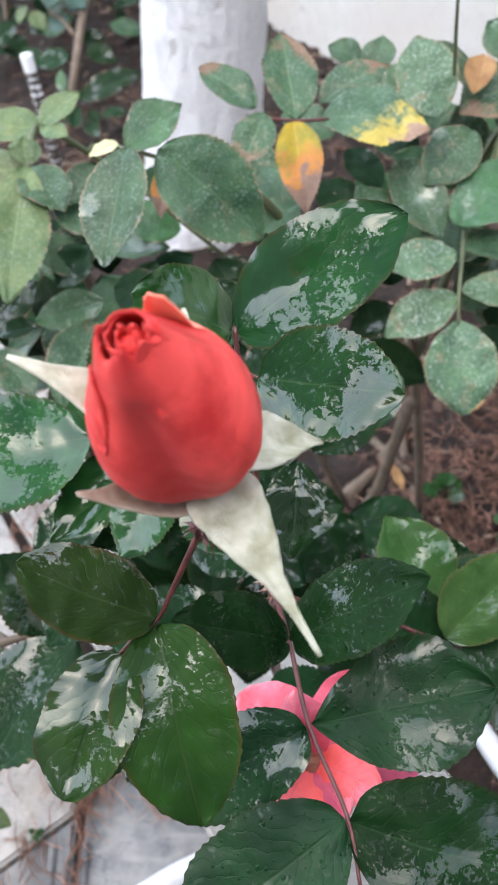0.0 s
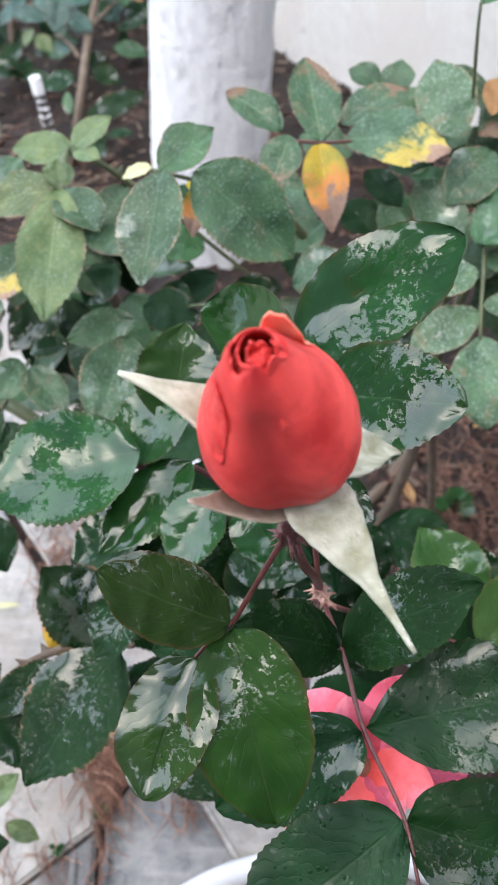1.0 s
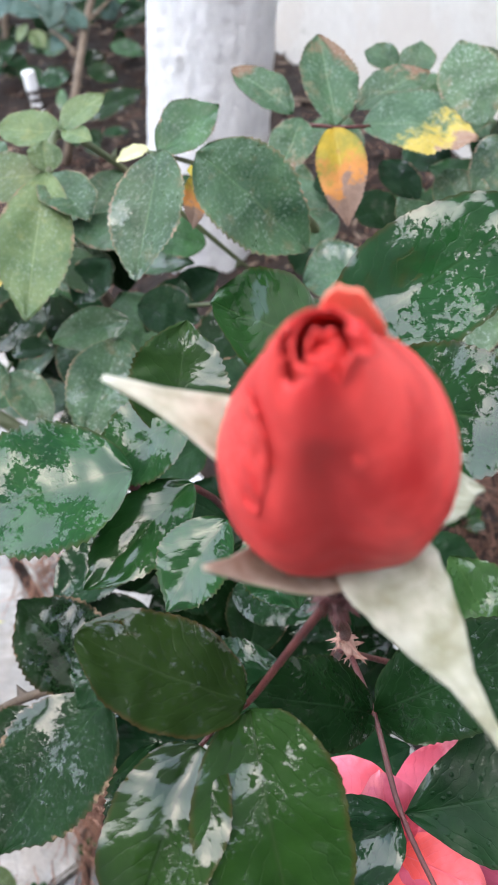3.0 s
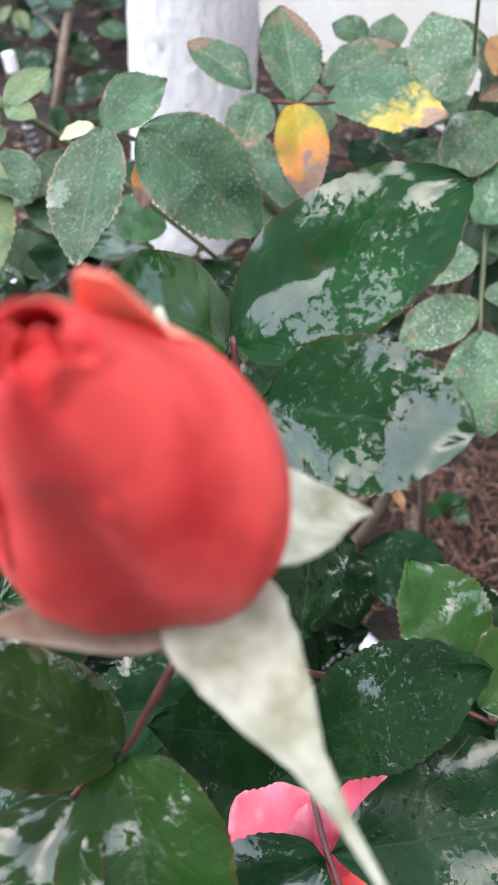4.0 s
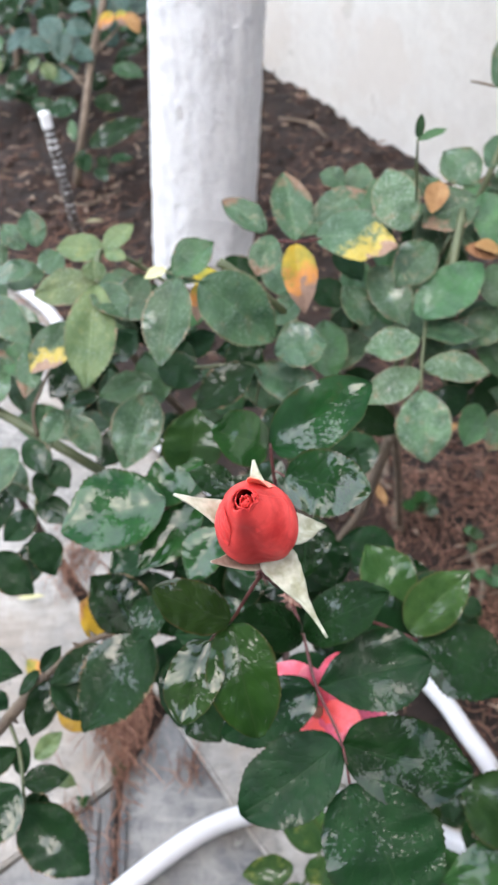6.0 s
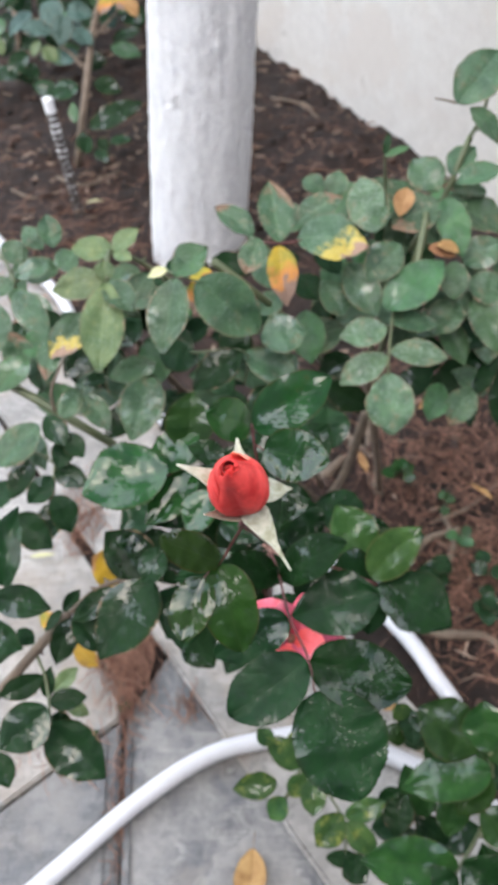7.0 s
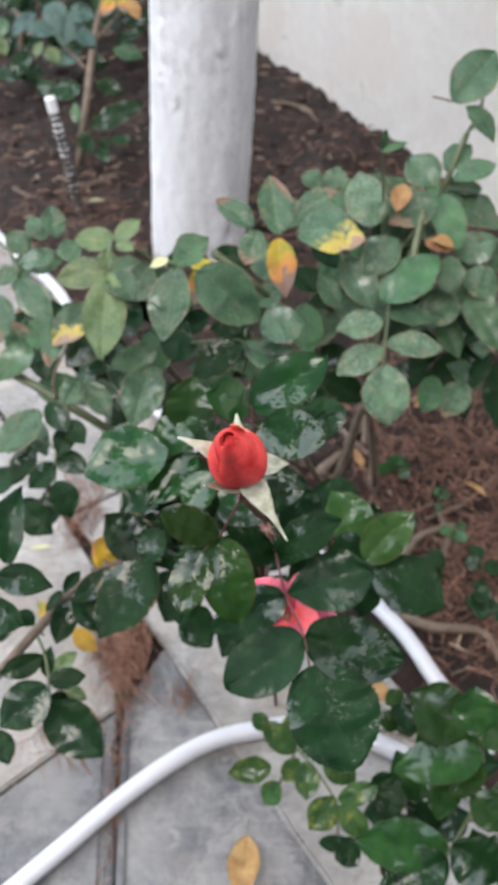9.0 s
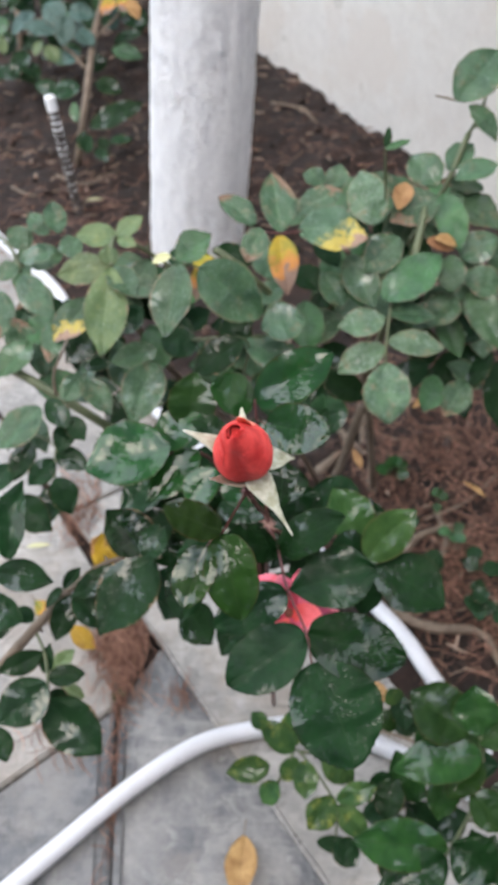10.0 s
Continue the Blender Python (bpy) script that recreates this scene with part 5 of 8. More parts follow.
leaflet(FRONT, "wet", (0.0375, 0.2735, 0.5268), (0.0615, 0.2190, 0.5030), 0.0550, face=(0.00, -0.42, 0.91), blunt=0.5, teeth=0.8, jitter=0.0)
leaflet(FRONT, "drenched", (-0.0540, 0.4190, 0.5650), (-0.1110, 0.4013, 0.5604), 0.0490)
leaflet(FRONT, "drenched", (-0.0349, 0.4231, 0.5551), (-0.0708, 0.3922, 0.5377), 0.0268)
leaflet(FRONT, "youngwet", (-0.0428, 0.4339, 0.5654), (-0.0368, 0.4553, 0.5987), 0.0341)
leaflet(FRONT, "wet", (-0.0134, 0.3753, 0.6173), (-0.0353, 0.3827, 0.6244), 0.0157)
leaflet(FRONT, "drenched", (-0.0221, 0.3945, 0.5678), (-0.0415, 0.3746, 0.5485), 0.0249)
leaflet(FRONT, "wet", (0.0214, 0.3859, 0.5858), (0.0185, 0.3625, 0.5632), 0.0196)
leaflet(FRONT, "drenched", (-0.0135, 0.3940, 0.5672), (-0.0004, 0.3752, 0.5490), 0.0233)
leaflet(FRONT, "wet", (-0.0020, 0.3850, 0.4960), (-0.0520, 0.3740, 0.4990), 0.0360)
leaflet(FRONT, "drenched", (-0.0330, 0.4380, 0.5760), (-0.0690, 0.4250, 0.5560), 0.0290)
leaflet(FRONT, "fresh", (0.0856, 0.4128, 0.4634), (0.0650, 0.4432, 0.4927), 0.0376)
leaflet(FRONT, "fresh", (0.0875, 0.3973, 0.4644), (0.1217, 0.4132, 0.5020), 0.0325)
leaflet(FRONT, "wet", (0.0974, 0.4254, 0.4436), (0.0930, 0.4525, 0.4699), 0.0324)
leaflet(FRONT, "wet", (0.0926, 0.3936, 0.4609), (0.1419, 0.3595, 0.4582), 0.0484)
leaflet(FRONT, "wet", (0.0921, 0.3999, 0.4509), (0.0856, 0.3726, 0.4247), 0.0268)
leaflet(FRONT, "wet", (-0.0603, 0.3916, 0.5107), (-0.0762, 0.3743, 0.4940), 0.0249)
leaflet(FRONT, "wet", (-0.0388, 0.3275, 0.5573), (-0.0423, 0.2999, 0.5306), 0.0254)
leaflet(FRONT, "dark", (-0.0191, 0.3509, 0.5256), (-0.0153, 0.3348, 0.5101), 0.0272)
leaflet(FRONT, "wet", (0.0942, 0.3974, 0.4486), (0.0537, 0.3904, 0.4723), 0.0484)
cane(FRONT, [(-0.0018, 0.2940, 0.6640), (0.0002, 0.3050, 0.6450), (0.0050, 0.3300, 0.6050), (0.0124, 0.3659, 0.5463), (0.0140, 0.4200, 0.4300), (0.0200, 0.4900, 0.2200), (0.0300, 0.5200, 0.0000)], 0.0011, 0.0022, RED, "stem")
cane(FRONT, [(0.0032, 0.3755, 0.6478), (0.0042, 0.3715, 0.6370), (0.0070, 0.3690, 0.6100), (0.0124, 0.3659, 0.5463)], 0.0007, 0.0010, RED, "leaf_stalk")
cane(FRONT, [(0.0045, 0.3712, 0.6350), (0.0065, 0.3670, 0.6385), (0.0094, 0.3605, 0.6425)], 0.0005, 0.0004, RED, "leaf_stalk")
cane(FRONT, [(-0.0010, 0.2985, 0.6560), (-0.0058, 0.3010, 0.6410), (-0.0104, 0.3034, 0.6262), (-0.0148, 0.3056, 0.6127), (-0.0200, 0.3030, 0.6098), (-0.0240, 0.2998, 0.6068)], 0.0008, 0.0005, RED, "leaf_stalk")
cane(FRONT, [(0.0124, 0.3659, 0.5463), (0.0182, 0.3393, 0.5513), (0.0238, 0.3151, 0.5429), (0.0342, 0.2913, 0.5345), (0.0375, 0.2735, 0.5268)], 0.0009, 0.0006, RED, "leaf_stalk")
cane(FRONT, [(0.0124, 0.3700, 0.5350), (0.0400, 0.3900, 0.4950), (0.0673, 0.4012, 0.4682), (0.0926, 0.3931, 0.4603)], 0.0011, 0.0009, RED, "leaf_stalk")
cane(FRONT, [(-0.0560, 0.4200, 0.5560), (-0.0300, 0.4400, 0.5300), (-0.0060, 0.4500, 0.4600), (0.0160, 0.4550, 0.3300)], 0.0012, 0.0016, RED, "leaf_stalk")
leaflet(FRONT, "dark", (-0.0392, 0.5229, 0.4776), (-0.0723, 0.5000, 0.4749), 0.0331)
leaflet(FRONT, "wet", (0.0509, 0.4830, 0.4126), (0.0087, 0.4839, 0.4122), 0.0338)
leaflet(FRONT, "wet", (-0.0375, 0.3941, 0.4325), (-0.0817, 0.3975, 0.4344), 0.0286)
leaflet(FRONT, "dark", (0.0010, 0.5640, 0.4687), (0.0303, 0.5935, 0.4763), 0.0296)
leaflet(FRONT, "wet", (0.0324, 0.5614, 0.4745), (0.0358, 0.5206, 0.4657), 0.0297)
leaflet(FRONT, "dark", (0.0873, 0.4227, 0.4449), (0.1317, 0.4333, 0.4676), 0.0343)
leaflet(FRONT, "wet", (-0.0491, 0.4570, 0.4251), (-0.0129, 0.4834, 0.4256), 0.0345)
leaflet(FRONT, "wet", (0.0319, 0.4704, 0.5047), (0.0614, 0.4961, 0.5254), 0.0319)
leaflet(FRONT, "wet", (0.0665, 0.4230, 0.3908), (0.1092, 0.4469, 0.4084), 0.0269)
leaflet(FRONT, "wet", (0.0083, 0.3661, 0.4555), (0.0403, 0.3704, 0.4736), 0.0290)
leaflet(FRONT, "wet", (-0.0280, 0.5356, 0.4510), (0.0214, 0.5171, 0.4400), 0.0315)
leaflet(FRONT, "wet", (0.0692, 0.3960, 0.4482), (0.0901, 0.4272, 0.4520), 0.0317)
leaflet(FRONT, "wet", (0.0477, 0.5019, 0.5254), (0.0099, 0.4842, 0.5362), 0.0330)
leaflet(FRONT, "dark", (-0.0179, 0.4646, 0.4784), (-0.0453, 0.4633, 0.5090), 0.0333)
leaflet(FRONT, "dark", (-0.0179, 0.4296, 0.4403), (-0.0062, 0.4576, 0.4729), 0.0279)
leaflet(FRONT, "wet", (0.0035, 0.4356, 0.3461), (-0.0244, 0.3975, 0.3246), 0.0322)
leaflet(FRONT, "wet", (-0.0235, 0.4380, 0.4776), (0.0144, 0.4218, 0.4870), 0.0259)
leaflet(FRONT, "wet", (-0.0480, 0.3760, 0.4317), (-0.0289, 0.3427, 0.4343), 0.0310)
leaflet(FRONT, "dark", (0.0139, 0.5558, 0.4538), (-0.0124, 0.5252, 0.4326), 0.0294)
leaflet(FRONT, "dark", (-0.0503, 0.4282, 0.4112), (-0.0732, 0.4064, 0.3665), 0.0374)
leaflet(FRONT, "dark", (0.0697, 0.5244, 0.4680), (0.0627, 0.5543, 0.4871), 0.0354)
leaflet(FRONT, "dark", (0.0291, 0.4725, 0.4025), (0.0245, 0.5130, 0.4292), 0.0299)
leaflet(FRONT, "wet", (-0.0701, 0.4726, 0.4675), (-0.1022, 0.4473, 0.4571), 0.0308)
leaflet(FRONT, "wet", (0.0171, 0.4667, 0.4684), (0.0467, 0.4627, 0.4771), 0.0302)
leaflet(FRONT, "wet", (-0.0155, 0.4510, 0.4594), (0.0158, 0.4454, 0.4664), 0.0280)
leaflet(FRONT, "wet", (-0.0547, 0.4965, 0.4077), (-0.0847, 0.5052, 0.4329), 0.0356)
leaflet(FRONT, "wet", (-0.0051, 0.4363, 0.4173), (0.0157, 0.4525, 0.4478), 0.0263)
leaflet(FRONT, "dark", (0.0192, 0.4758, 0.3704), (-0.0029, 0.4918, 0.4029), 0.0336)
leaflet(FRONT, "dark", (-0.0334, 0.4480, 0.4180), (-0.0681, 0.4390, 0.4248), 0.0304)
leaflet(FRONT, "wet", (0.0065, 0.4886, 0.3570), (0.0633, 0.4930, 0.3732), 0.0414)
leaflet(FRONT, "wet", (-0.0036, 0.4356, 0.4208), (0.0165, 0.4508, 0.4503), 0.0351)
leaflet(FRONT, "dark", (0.0001, 0.4920, 0.3725), (0.0362, 0.4690, 0.3609), 0.0400)
leaflet(FRONT, "wet", (0.0403, 0.4908, 0.4432), (0.0500, 0.4590, 0.4237), 0.0330)
leaflet(FRONT, "wet", (-0.0576, 0.4768, 0.4640), (-0.0238, 0.4728, 0.4726), 0.0274)
leaflet(FRONT, "wet", (0.0550, 0.4964, 0.4323), (0.0958, 0.4789, 0.4263), 0.0384)
leaflet(FRONT, "dark", (-0.0154, 0.4909, 0.3881), (0.0138, 0.5096, 0.4208), 0.0375)
leaflet(FRONT, "wet", (0.0551, 0.4931, 0.3592), (0.0516, 0.4503, 0.3289), 0.0335)
leaflet(FRONT, "dark", (-0.0603, 0.4496, 0.4443), (-0.1047, 0.4319, 0.4426), 0.0342)
leaflet(FRONT, "wet", (-0.0790, 0.4904, 0.3879), (-0.0678, 0.4585, 0.3684), 0.0377)
leaflet(FRONT, "wet", (-0.0048, 0.4742, 0.4135), (-0.0510, 0.4702, 0.4263), 0.0334)
leaflet(FRONT, "wet", (0.0171, 0.4559, 0.4469), (0.0102, 0.4757, 0.4826), 0.0307)
leaflet(FRONT, "wet", (-0.0346, 0.5109, 0.4144), (-0.0460, 0.4758, 0.3927), 0.0389)
leaflet(FRONT, "wet", (-0.0602, 0.4685, 0.4380), (-0.0348, 0.4419, 0.4233), 0.0359)
leaflet(FRONT, "wet", (-0.0431, 0.4996, 0.3784), (-0.0054, 0.5077, 0.3994), 0.0308)
leaflet(FRONT, "wet", (0.0019, 0.4749, 0.3689), (-0.0011, 0.4422, 0.3492), 0.0320)
leaflet(FRONT, "wet", (-0.0714, 0.4683, 0.4369), (-0.0782, 0.4857, 0.4701), 0.0339)
leaflet(FRONT, "wet", (-0.0316, 0.4701, 0.3933), (0.0042, 0.4536, 0.3885), 0.0384)
leaflet(FRONT, "wet", (-0.0157, 0.4429, 0.4436), (-0.0344, 0.4581, 0.4752), 0.0281)
leaflet(FRONT, "wet", (-0.0161, 0.5204, 0.4249), (0.0268, 0.5139, 0.4304), 0.0395)
leaflet(FRONT, "wet", (-0.0427, 0.4701, 0.4489), (-0.0017, 0.4850, 0.4769), 0.0347)
leaflet(FRONT, "wet", (-0.0047, 0.4665, 0.4505), (0.0291, 0.4441, 0.4396), 0.0349)
leaflet(FRONT, "wet", (-0.0113, 0.4716, 0.4460), (-0.0589, 0.4582, 0.4489), 0.0302)

SPROUT = thing("rose_shoot", "low rose shoots with mottled green leaves beside the kerb", "rose shoot", (0.2,0.42,0))
leaflet(SPROUT, "mottled", (0.0197, 0.3603, 0.1885), (-0.0219, 0.3553, 0.1837), 0.0255)
leaflet(SPROUT, "mottled", (0.0275, 0.3533, 0.1679), (0.0124, 0.3386, 0.1537), 0.0236)
leaflet(SPROUT, "mottled", (0.0516, 0.3558, 0.2106), (0.0510, 0.3252, 0.1949), 0.0237)
leaflet(SPROUT, "mottled", (0.0453, 0.3660, 0.1941), (0.0315, 0.3499, 0.1785), 0.0211)
leaflet(SPROUT, "mottled", (0.0681, 0.3621, 0.2028), (0.0987, 0.3461, 0.1874), 0.0307)
leaflet(SPROUT, "mottled", (0.0777, 0.3274, 0.1971), (0.0529, 0.3021, 0.1866), 0.0287)
leaflet(SPROUT, "mottled", (0.0793, 0.3255, 0.1953), (0.1169, 0.3348, 0.2042), 0.0214)
leaflet(SPROUT, "mottled", (0.0808, 0.3222, 0.1921), (0.1073, 0.2970, 0.1816), 0.0234)
leaflet(SPROUT, "dark", (0.0787, 0.3029, 0.1596), (0.0983, 0.2822, 0.1534), 0.0280)
leaflet(SPROUT, "dark", (0.0664, 0.3229, 0.0982), (0.1055, 0.3189, 0.0943), 0.0174)
leaflet(SPROUT, "dark", (0.1377, 0.3477, 0.1888), (0.1246, 0.3157, 0.1719), 0.0284)
leaflet(SPROUT, "youngwet", (0.1893, 0.3462, 0.2819), (0.1389, 0.3733, 0.3082), 0.0544)
leaflet(SPROUT, "youngwet", (0.1990, 0.3455, 0.2813), (0.1932, 0.3761, 0.3109), 0.0413)
leaflet(SPROUT, "youngwet", (0.1990, 0.3340, 0.2702), (0.1211, 0.3160, 0.2806), 0.0407)
leaflet(SPROUT, "soaked", (0.2013, 0.3344, 0.2581), (0.1704, 0.3072, 0.2443), 0.0314)
leaflet(SPROUT, "youngwet", (0.1742, 0.3327, 0.2425), (0.1641, 0.2967, 0.2217), 0.0318)
leaflet(SPROUT, "youngwet", (0.1699, 0.2765, 0.2147), (0.0872, 0.2733, 0.2393), 0.0437)
leaflet(SPROUT, "wet", (0.1677, 0.2660, 0.2184), (0.1056, 0.2421, 0.2092), 0.0395)
leaflet(SPROUT, "wet", (0.1692, 0.2719, 0.2380), (0.2025, 0.2452, 0.2247), 0.0448)
leaflet(SPROUT, "youngwet", (0.1893, 0.3113, 0.2483), (0.2155, 0.2825, 0.2343), 0.0360)
leaflet(SPROUT, "youngwet", (0.2004, 0.3432, 0.2666), (0.2209, 0.3580, 0.2809), 0.0275)
leaflet(SPROUT, "mottled", (0.1327, 0.3833, 0.2650), (0.1256, 0.3935, 0.2748), 0.0190)
leaflet(SPROUT, "wet", (0.1324, 0.3507, 0.1918), (0.1113, 0.3423, 0.1837), 0.0176)
leaflet(SPROUT, "youngwet", (0.1415, 0.3944, 0.1937), (0.1251, 0.4062, 0.2051), 0.0227)
leaflet(SPROUT, "mottled", (0.0151, 0.3764, 0.2305), (0.0021, 0.3877, 0.2414), 0.0163)
leaflet(SPROUT, "mottled", (0.0417, 0.3659, 0.2064), (0.0100, 0.3867, 0.2266), 0.0252)
leaflet(SPROUT, "mottled", (0.0421, 0.3737, 0.2015), (0.0368, 0.3967, 0.2237), 0.0222)
leaflet(SPROUT, "youngwet", (0.1595, 0.3353, 0.1644), (0.1381, 0.3699, 0.1978), 0.0333)
leaflet(SPROUT, "dark", (0.1755, 0.3161, 0.1459), (0.1488, 0.3353, 0.1644), 0.0333)
leaflet(SPROUT, "youngwet", (0.1978, 0.2684, 0.1541), (0.2232, 0.2977, 0.1823), 0.0370)
leaflet(SPROUT, "dark", (0.2235, 0.3890, 0.2163), (0.1915, 0.4044, 0.2311), 0.0333)
leaflet(SPROUT, "dark", (0.1446, 0.3430, 0.1176), (0.1111, 0.3430, 0.1176), 0.0290)
cane(SPROUT, [(0.0275, 0.3533, 0.1679), (0.0395, 0.3660, 0.1941), (0.0475, 0.3699, 0.1978), (0.0777, 0.3296, 0.1853), (0.0813, 0.3089, 0.1515)], 0.0016, 0.001, CANE, "leaf_stalk")
cane(SPROUT, [(0.2004, 0.3503, 0.2734), (0.2040, 0.3388, 0.2484), (0.2029, 0.3197, 0.2035), (0.1782, 0.2852, 0.1967), (0.1683, 0.2786, 0.1221)], 0.0022, 0.0014, CANE, thorns=8)
cane(SPROUT, [(0.0475, 0.3699, 0.1978), (0.0776, 0.3872, 0.1603), (0.1332, 0.4349, 0.0979)], 0.0016, 0.001, CANE, "leaf_stalk")
cane(SPROUT, [(0.2040, 0.3388, 0.2484), (0.1893, 0.3872, 0.1603), (0.1656, 0.4573, 0.0514), (0.1403, 0.4850, 0.0087)], 0.003, 0.002, BARK, thorns=8)
leaflet(SPROUT, "youngwet", (0.2324, 0.2916, 0.1069), (0.2096, 0.3154, 0.1480), 0.0307)
leaflet(SPROUT, "dark", (0.2298, 0.4147, 0.1730), (0.2422, 0.3942, 0.1476), 0.0306)
leaflet(SPROUT, "youngwet", (0.1774, 0.3643, 0.1618), (0.2265, 0.3605, 0.1470), 0.0275)
leaflet(SPROUT, "dark", (0.1971, 0.3984, 0.1711), (0.1709, 0.4208, 0.1802), 0.0268)
leaflet(SPROUT, "youngwet", (0.2384, 0.3895, 0.1931), (0.2016, 0.3864, 0.2137), 0.0319)
leaflet(SPROUT, "youngwet", (0.2466, 0.3726, 0.1017), (0.2759, 0.3538, 0.1253), 0.0278)
leaflet(SPROUT, "dark", (0.2037, 0.3814, 0.1449), (0.2448, 0.3736, 0.1597), 0.0325)
leaflet(SPROUT, "youngwet", (0.1897, 0.4313, 0.1362), (0.1746, 0.3968, 0.1223), 0.0286)
leaflet(SPROUT, "dark", (0.1352, 0.3048, 0.1239), (0.1370, 0.2798, 0.1024), 0.0252)
leaflet(SPROUT, "youngwet", (0.2210, 0.4024, 0.1847), (0.2538, 0.3932, 0.1856), 0.0321)
leaflet(SPROUT, "dark", (0.1800, 0.3395, 0.0781), (0.2254, 0.3559, 0.0842), 0.0354)
leaflet(SPROUT, "dark", (0.1796, 0.3725, 0.0835), (0.1358, 0.3710, 0.1127), 0.0314)
leaflet(SPROUT, "dark", (0.1440, 0.3497, 0.1004), (0.1595, 0.3334, 0.0611), 0.0317)
leaflet(SPROUT, "dark", (0.2348, 0.3248, 0.0472), (0.2830, 0.3122, 0.0197), 0.0286)
leaflet(SPROUT, "youngwet", (0.2085, 0.3966, 0.1346), (0.2330, 0.4056, 0.1684), 0.0307)
leaflet(SPROUT, "dark", (0.1398, 0.4047, 0.1800), (0.1651, 0.4050, 0.2109), 0.0326)
leaflet(SPROUT, "youngwet", (0.1492, 0.3885, 0.0935), (0.1841, 0.3693, 0.0943), 0.0286)
leaflet(SPROUT, "dark", (0.1506, 0.3893, 0.1984), (0.1442, 0.4276, 0.2076), 0.0256)

SHRUB = thing("shrub", "dark blue-green leafy shrub growing by the tree", "shrub", (-0.34,1.85,0))
leaflet(SHRUB, "dark", (-0.4255, 1.9438, 0.1246), (-0.4850, 1.9566, 0.1369), 0.0395)
leaflet(SHRUB, "dark", (-0.3767, 1.9412, 0.1360), (-0.4397, 1.9285, 0.1238), 0.0629)
leaflet(SHRUB, "dark", (-0.3422, 1.9377, 0.1465), (-0.2808, 1.9224, 0.1317), 0.0443)
leaflet(SHRUB, "dark", (-0.3450, 1.8266, 0.0948), (-0.2321, 1.8690, 0.1358), 0.0664)
leaflet(SHRUB, "green", (-0.3706, 1.8163, 0.1127), (-0.3779, 1.8495, 0.1448), 0.0227)
leaflet(SHRUB, "dark", (-0.2989, 1.7866, 0.0840), (-0.2515, 1.7918, 0.0891), 0.0303)
leaflet(SHRUB, "dark", (-0.3536, 1.7709, 0.0688), (-0.3378, 1.7782, 0.1037), 0.0377)
leaflet(SHRUB, "dark", (-0.3293, 1.7761, 0.0739), (-0.3018, 1.7375, 0.0644), 0.0277)
leaflet(SHRUB, "dark", (-0.3050, 1.7735, 0.0713), (-0.3220, 1.7936, 0.0907), 0.0278)
leaflet(SHRUB, "dark", (-0.3573, 1.8231, 0.0914), (-0.3657, 1.7761, 0.0739), 0.0229)
leaflet(SHRUB, "bluish", (-0.4336, 2.0591, 0.2081), (-0.5103, 2.0476, 0.2249), 0.0582)
leaflet(SHRUB, "bluish", (-0.4208, 2.0720, 0.2206), (-0.4643, 2.1088, 0.2561), 0.0585)
leaflet(SHRUB, "bluish", (-0.4115, 2.0640, 0.2407), (-0.4149, 1.9981, 0.2048), 0.0524)
leaflet(SHRUB, "bluish", (-0.4106, 2.0922, 0.2401), (-0.3492, 2.0867, 0.2348), 0.0505)
leaflet(SHRUB, "bluish", (-0.3938, 2.0440, 0.2213), (-0.3457, 2.0185, 0.1967), 0.0500)
leaflet(SHRUB, "bluish", (-0.4995, 2.1446, 0.2211), (-0.5519, 2.1068, 0.1847), 0.0491)
leaflet(SHRUB, "bluish", (-0.3850, 2.0278, 0.1779), (-0.4234, 2.0094, 0.1602), 0.0399)
leaflet(SHRUB, "dark", (-0.5251, 2.1292, 0.1368), (-0.5654, 2.0906, 0.0995), 0.0503)
leaflet(SHRUB, "dark", (-0.5385, 2.1099, 0.1182), (-0.4983, 2.0809, 0.0902), 0.0475)
leaflet(SHRUB, "young", (-0.4617, 2.0370, 0.1868), (-0.4336, 2.0113, 0.1619), 0.0346)
leaflet(SHRUB, "young", (-0.4681, 2.0462, 0.1957), (-0.4873, 2.0205, 0.1708), 0.0293)
leaflet(SHRUB, "young", (-0.5705, 2.0554, 0.2046), (-0.5538, 2.0232, 0.1735), 0.0293)
leaflet(SHRUB, "yellow", (-0.3052, 2.0950, 0.2706), (-0.3305, 2.0659, 0.2425), 0.0342)
leaflet(SHRUB, "yellow", (-0.2900, 2.0968, 0.2724), (-0.2773, 2.0713, 0.2477), 0.0263)
leaflet(SHRUB, "dry", (-0.2722, 2.0932, 0.2688), (-0.2469, 2.0604, 0.2372), 0.0316)
leaflet(SHRUB, "dark", (-0.2538, 2.1601, 0.1667), (-0.3183, 2.1486, 0.1555), 0.0447)
leaflet(SHRUB, "dark", (-0.5654, 2.2258, 0.2301), (-0.5117, 2.1969, 0.2021), 0.0559)
cane(SHRUB, [(-0.3921, 1.8576, -0.0100), (-0.3629, 1.8874, 0.1119), (-0.3530, 2.0462, 0.1957), (-0.3274, 2.1291, 0.2757), (-0.3210, 2.2211, 0.3645)], 0.009, 0.007, BARK, thorns=5)
cane(SHRUB, [(-0.3530, 2.0462, 0.1957), (-0.3146, 2.0738, 0.2224), (-0.2763, 2.1060, 0.2535)], 0.004, 0.003, BARK, thorns=5)
cane(SHRUB, [(-0.3685, 1.9802, 0.1598), (-0.3958, 2.0131, 0.1776), (-0.4234, 2.0370, 0.1868)], 0.004, 0.003, BARK, thorns=5)
cane(SHRUB, [(-0.5888, 2.2760, -0.0100), (-0.5712, 2.2610, 0.1251), (-0.5853, 2.3420, 0.2032)], 0.008, 0.006, BARK, thorns=5)
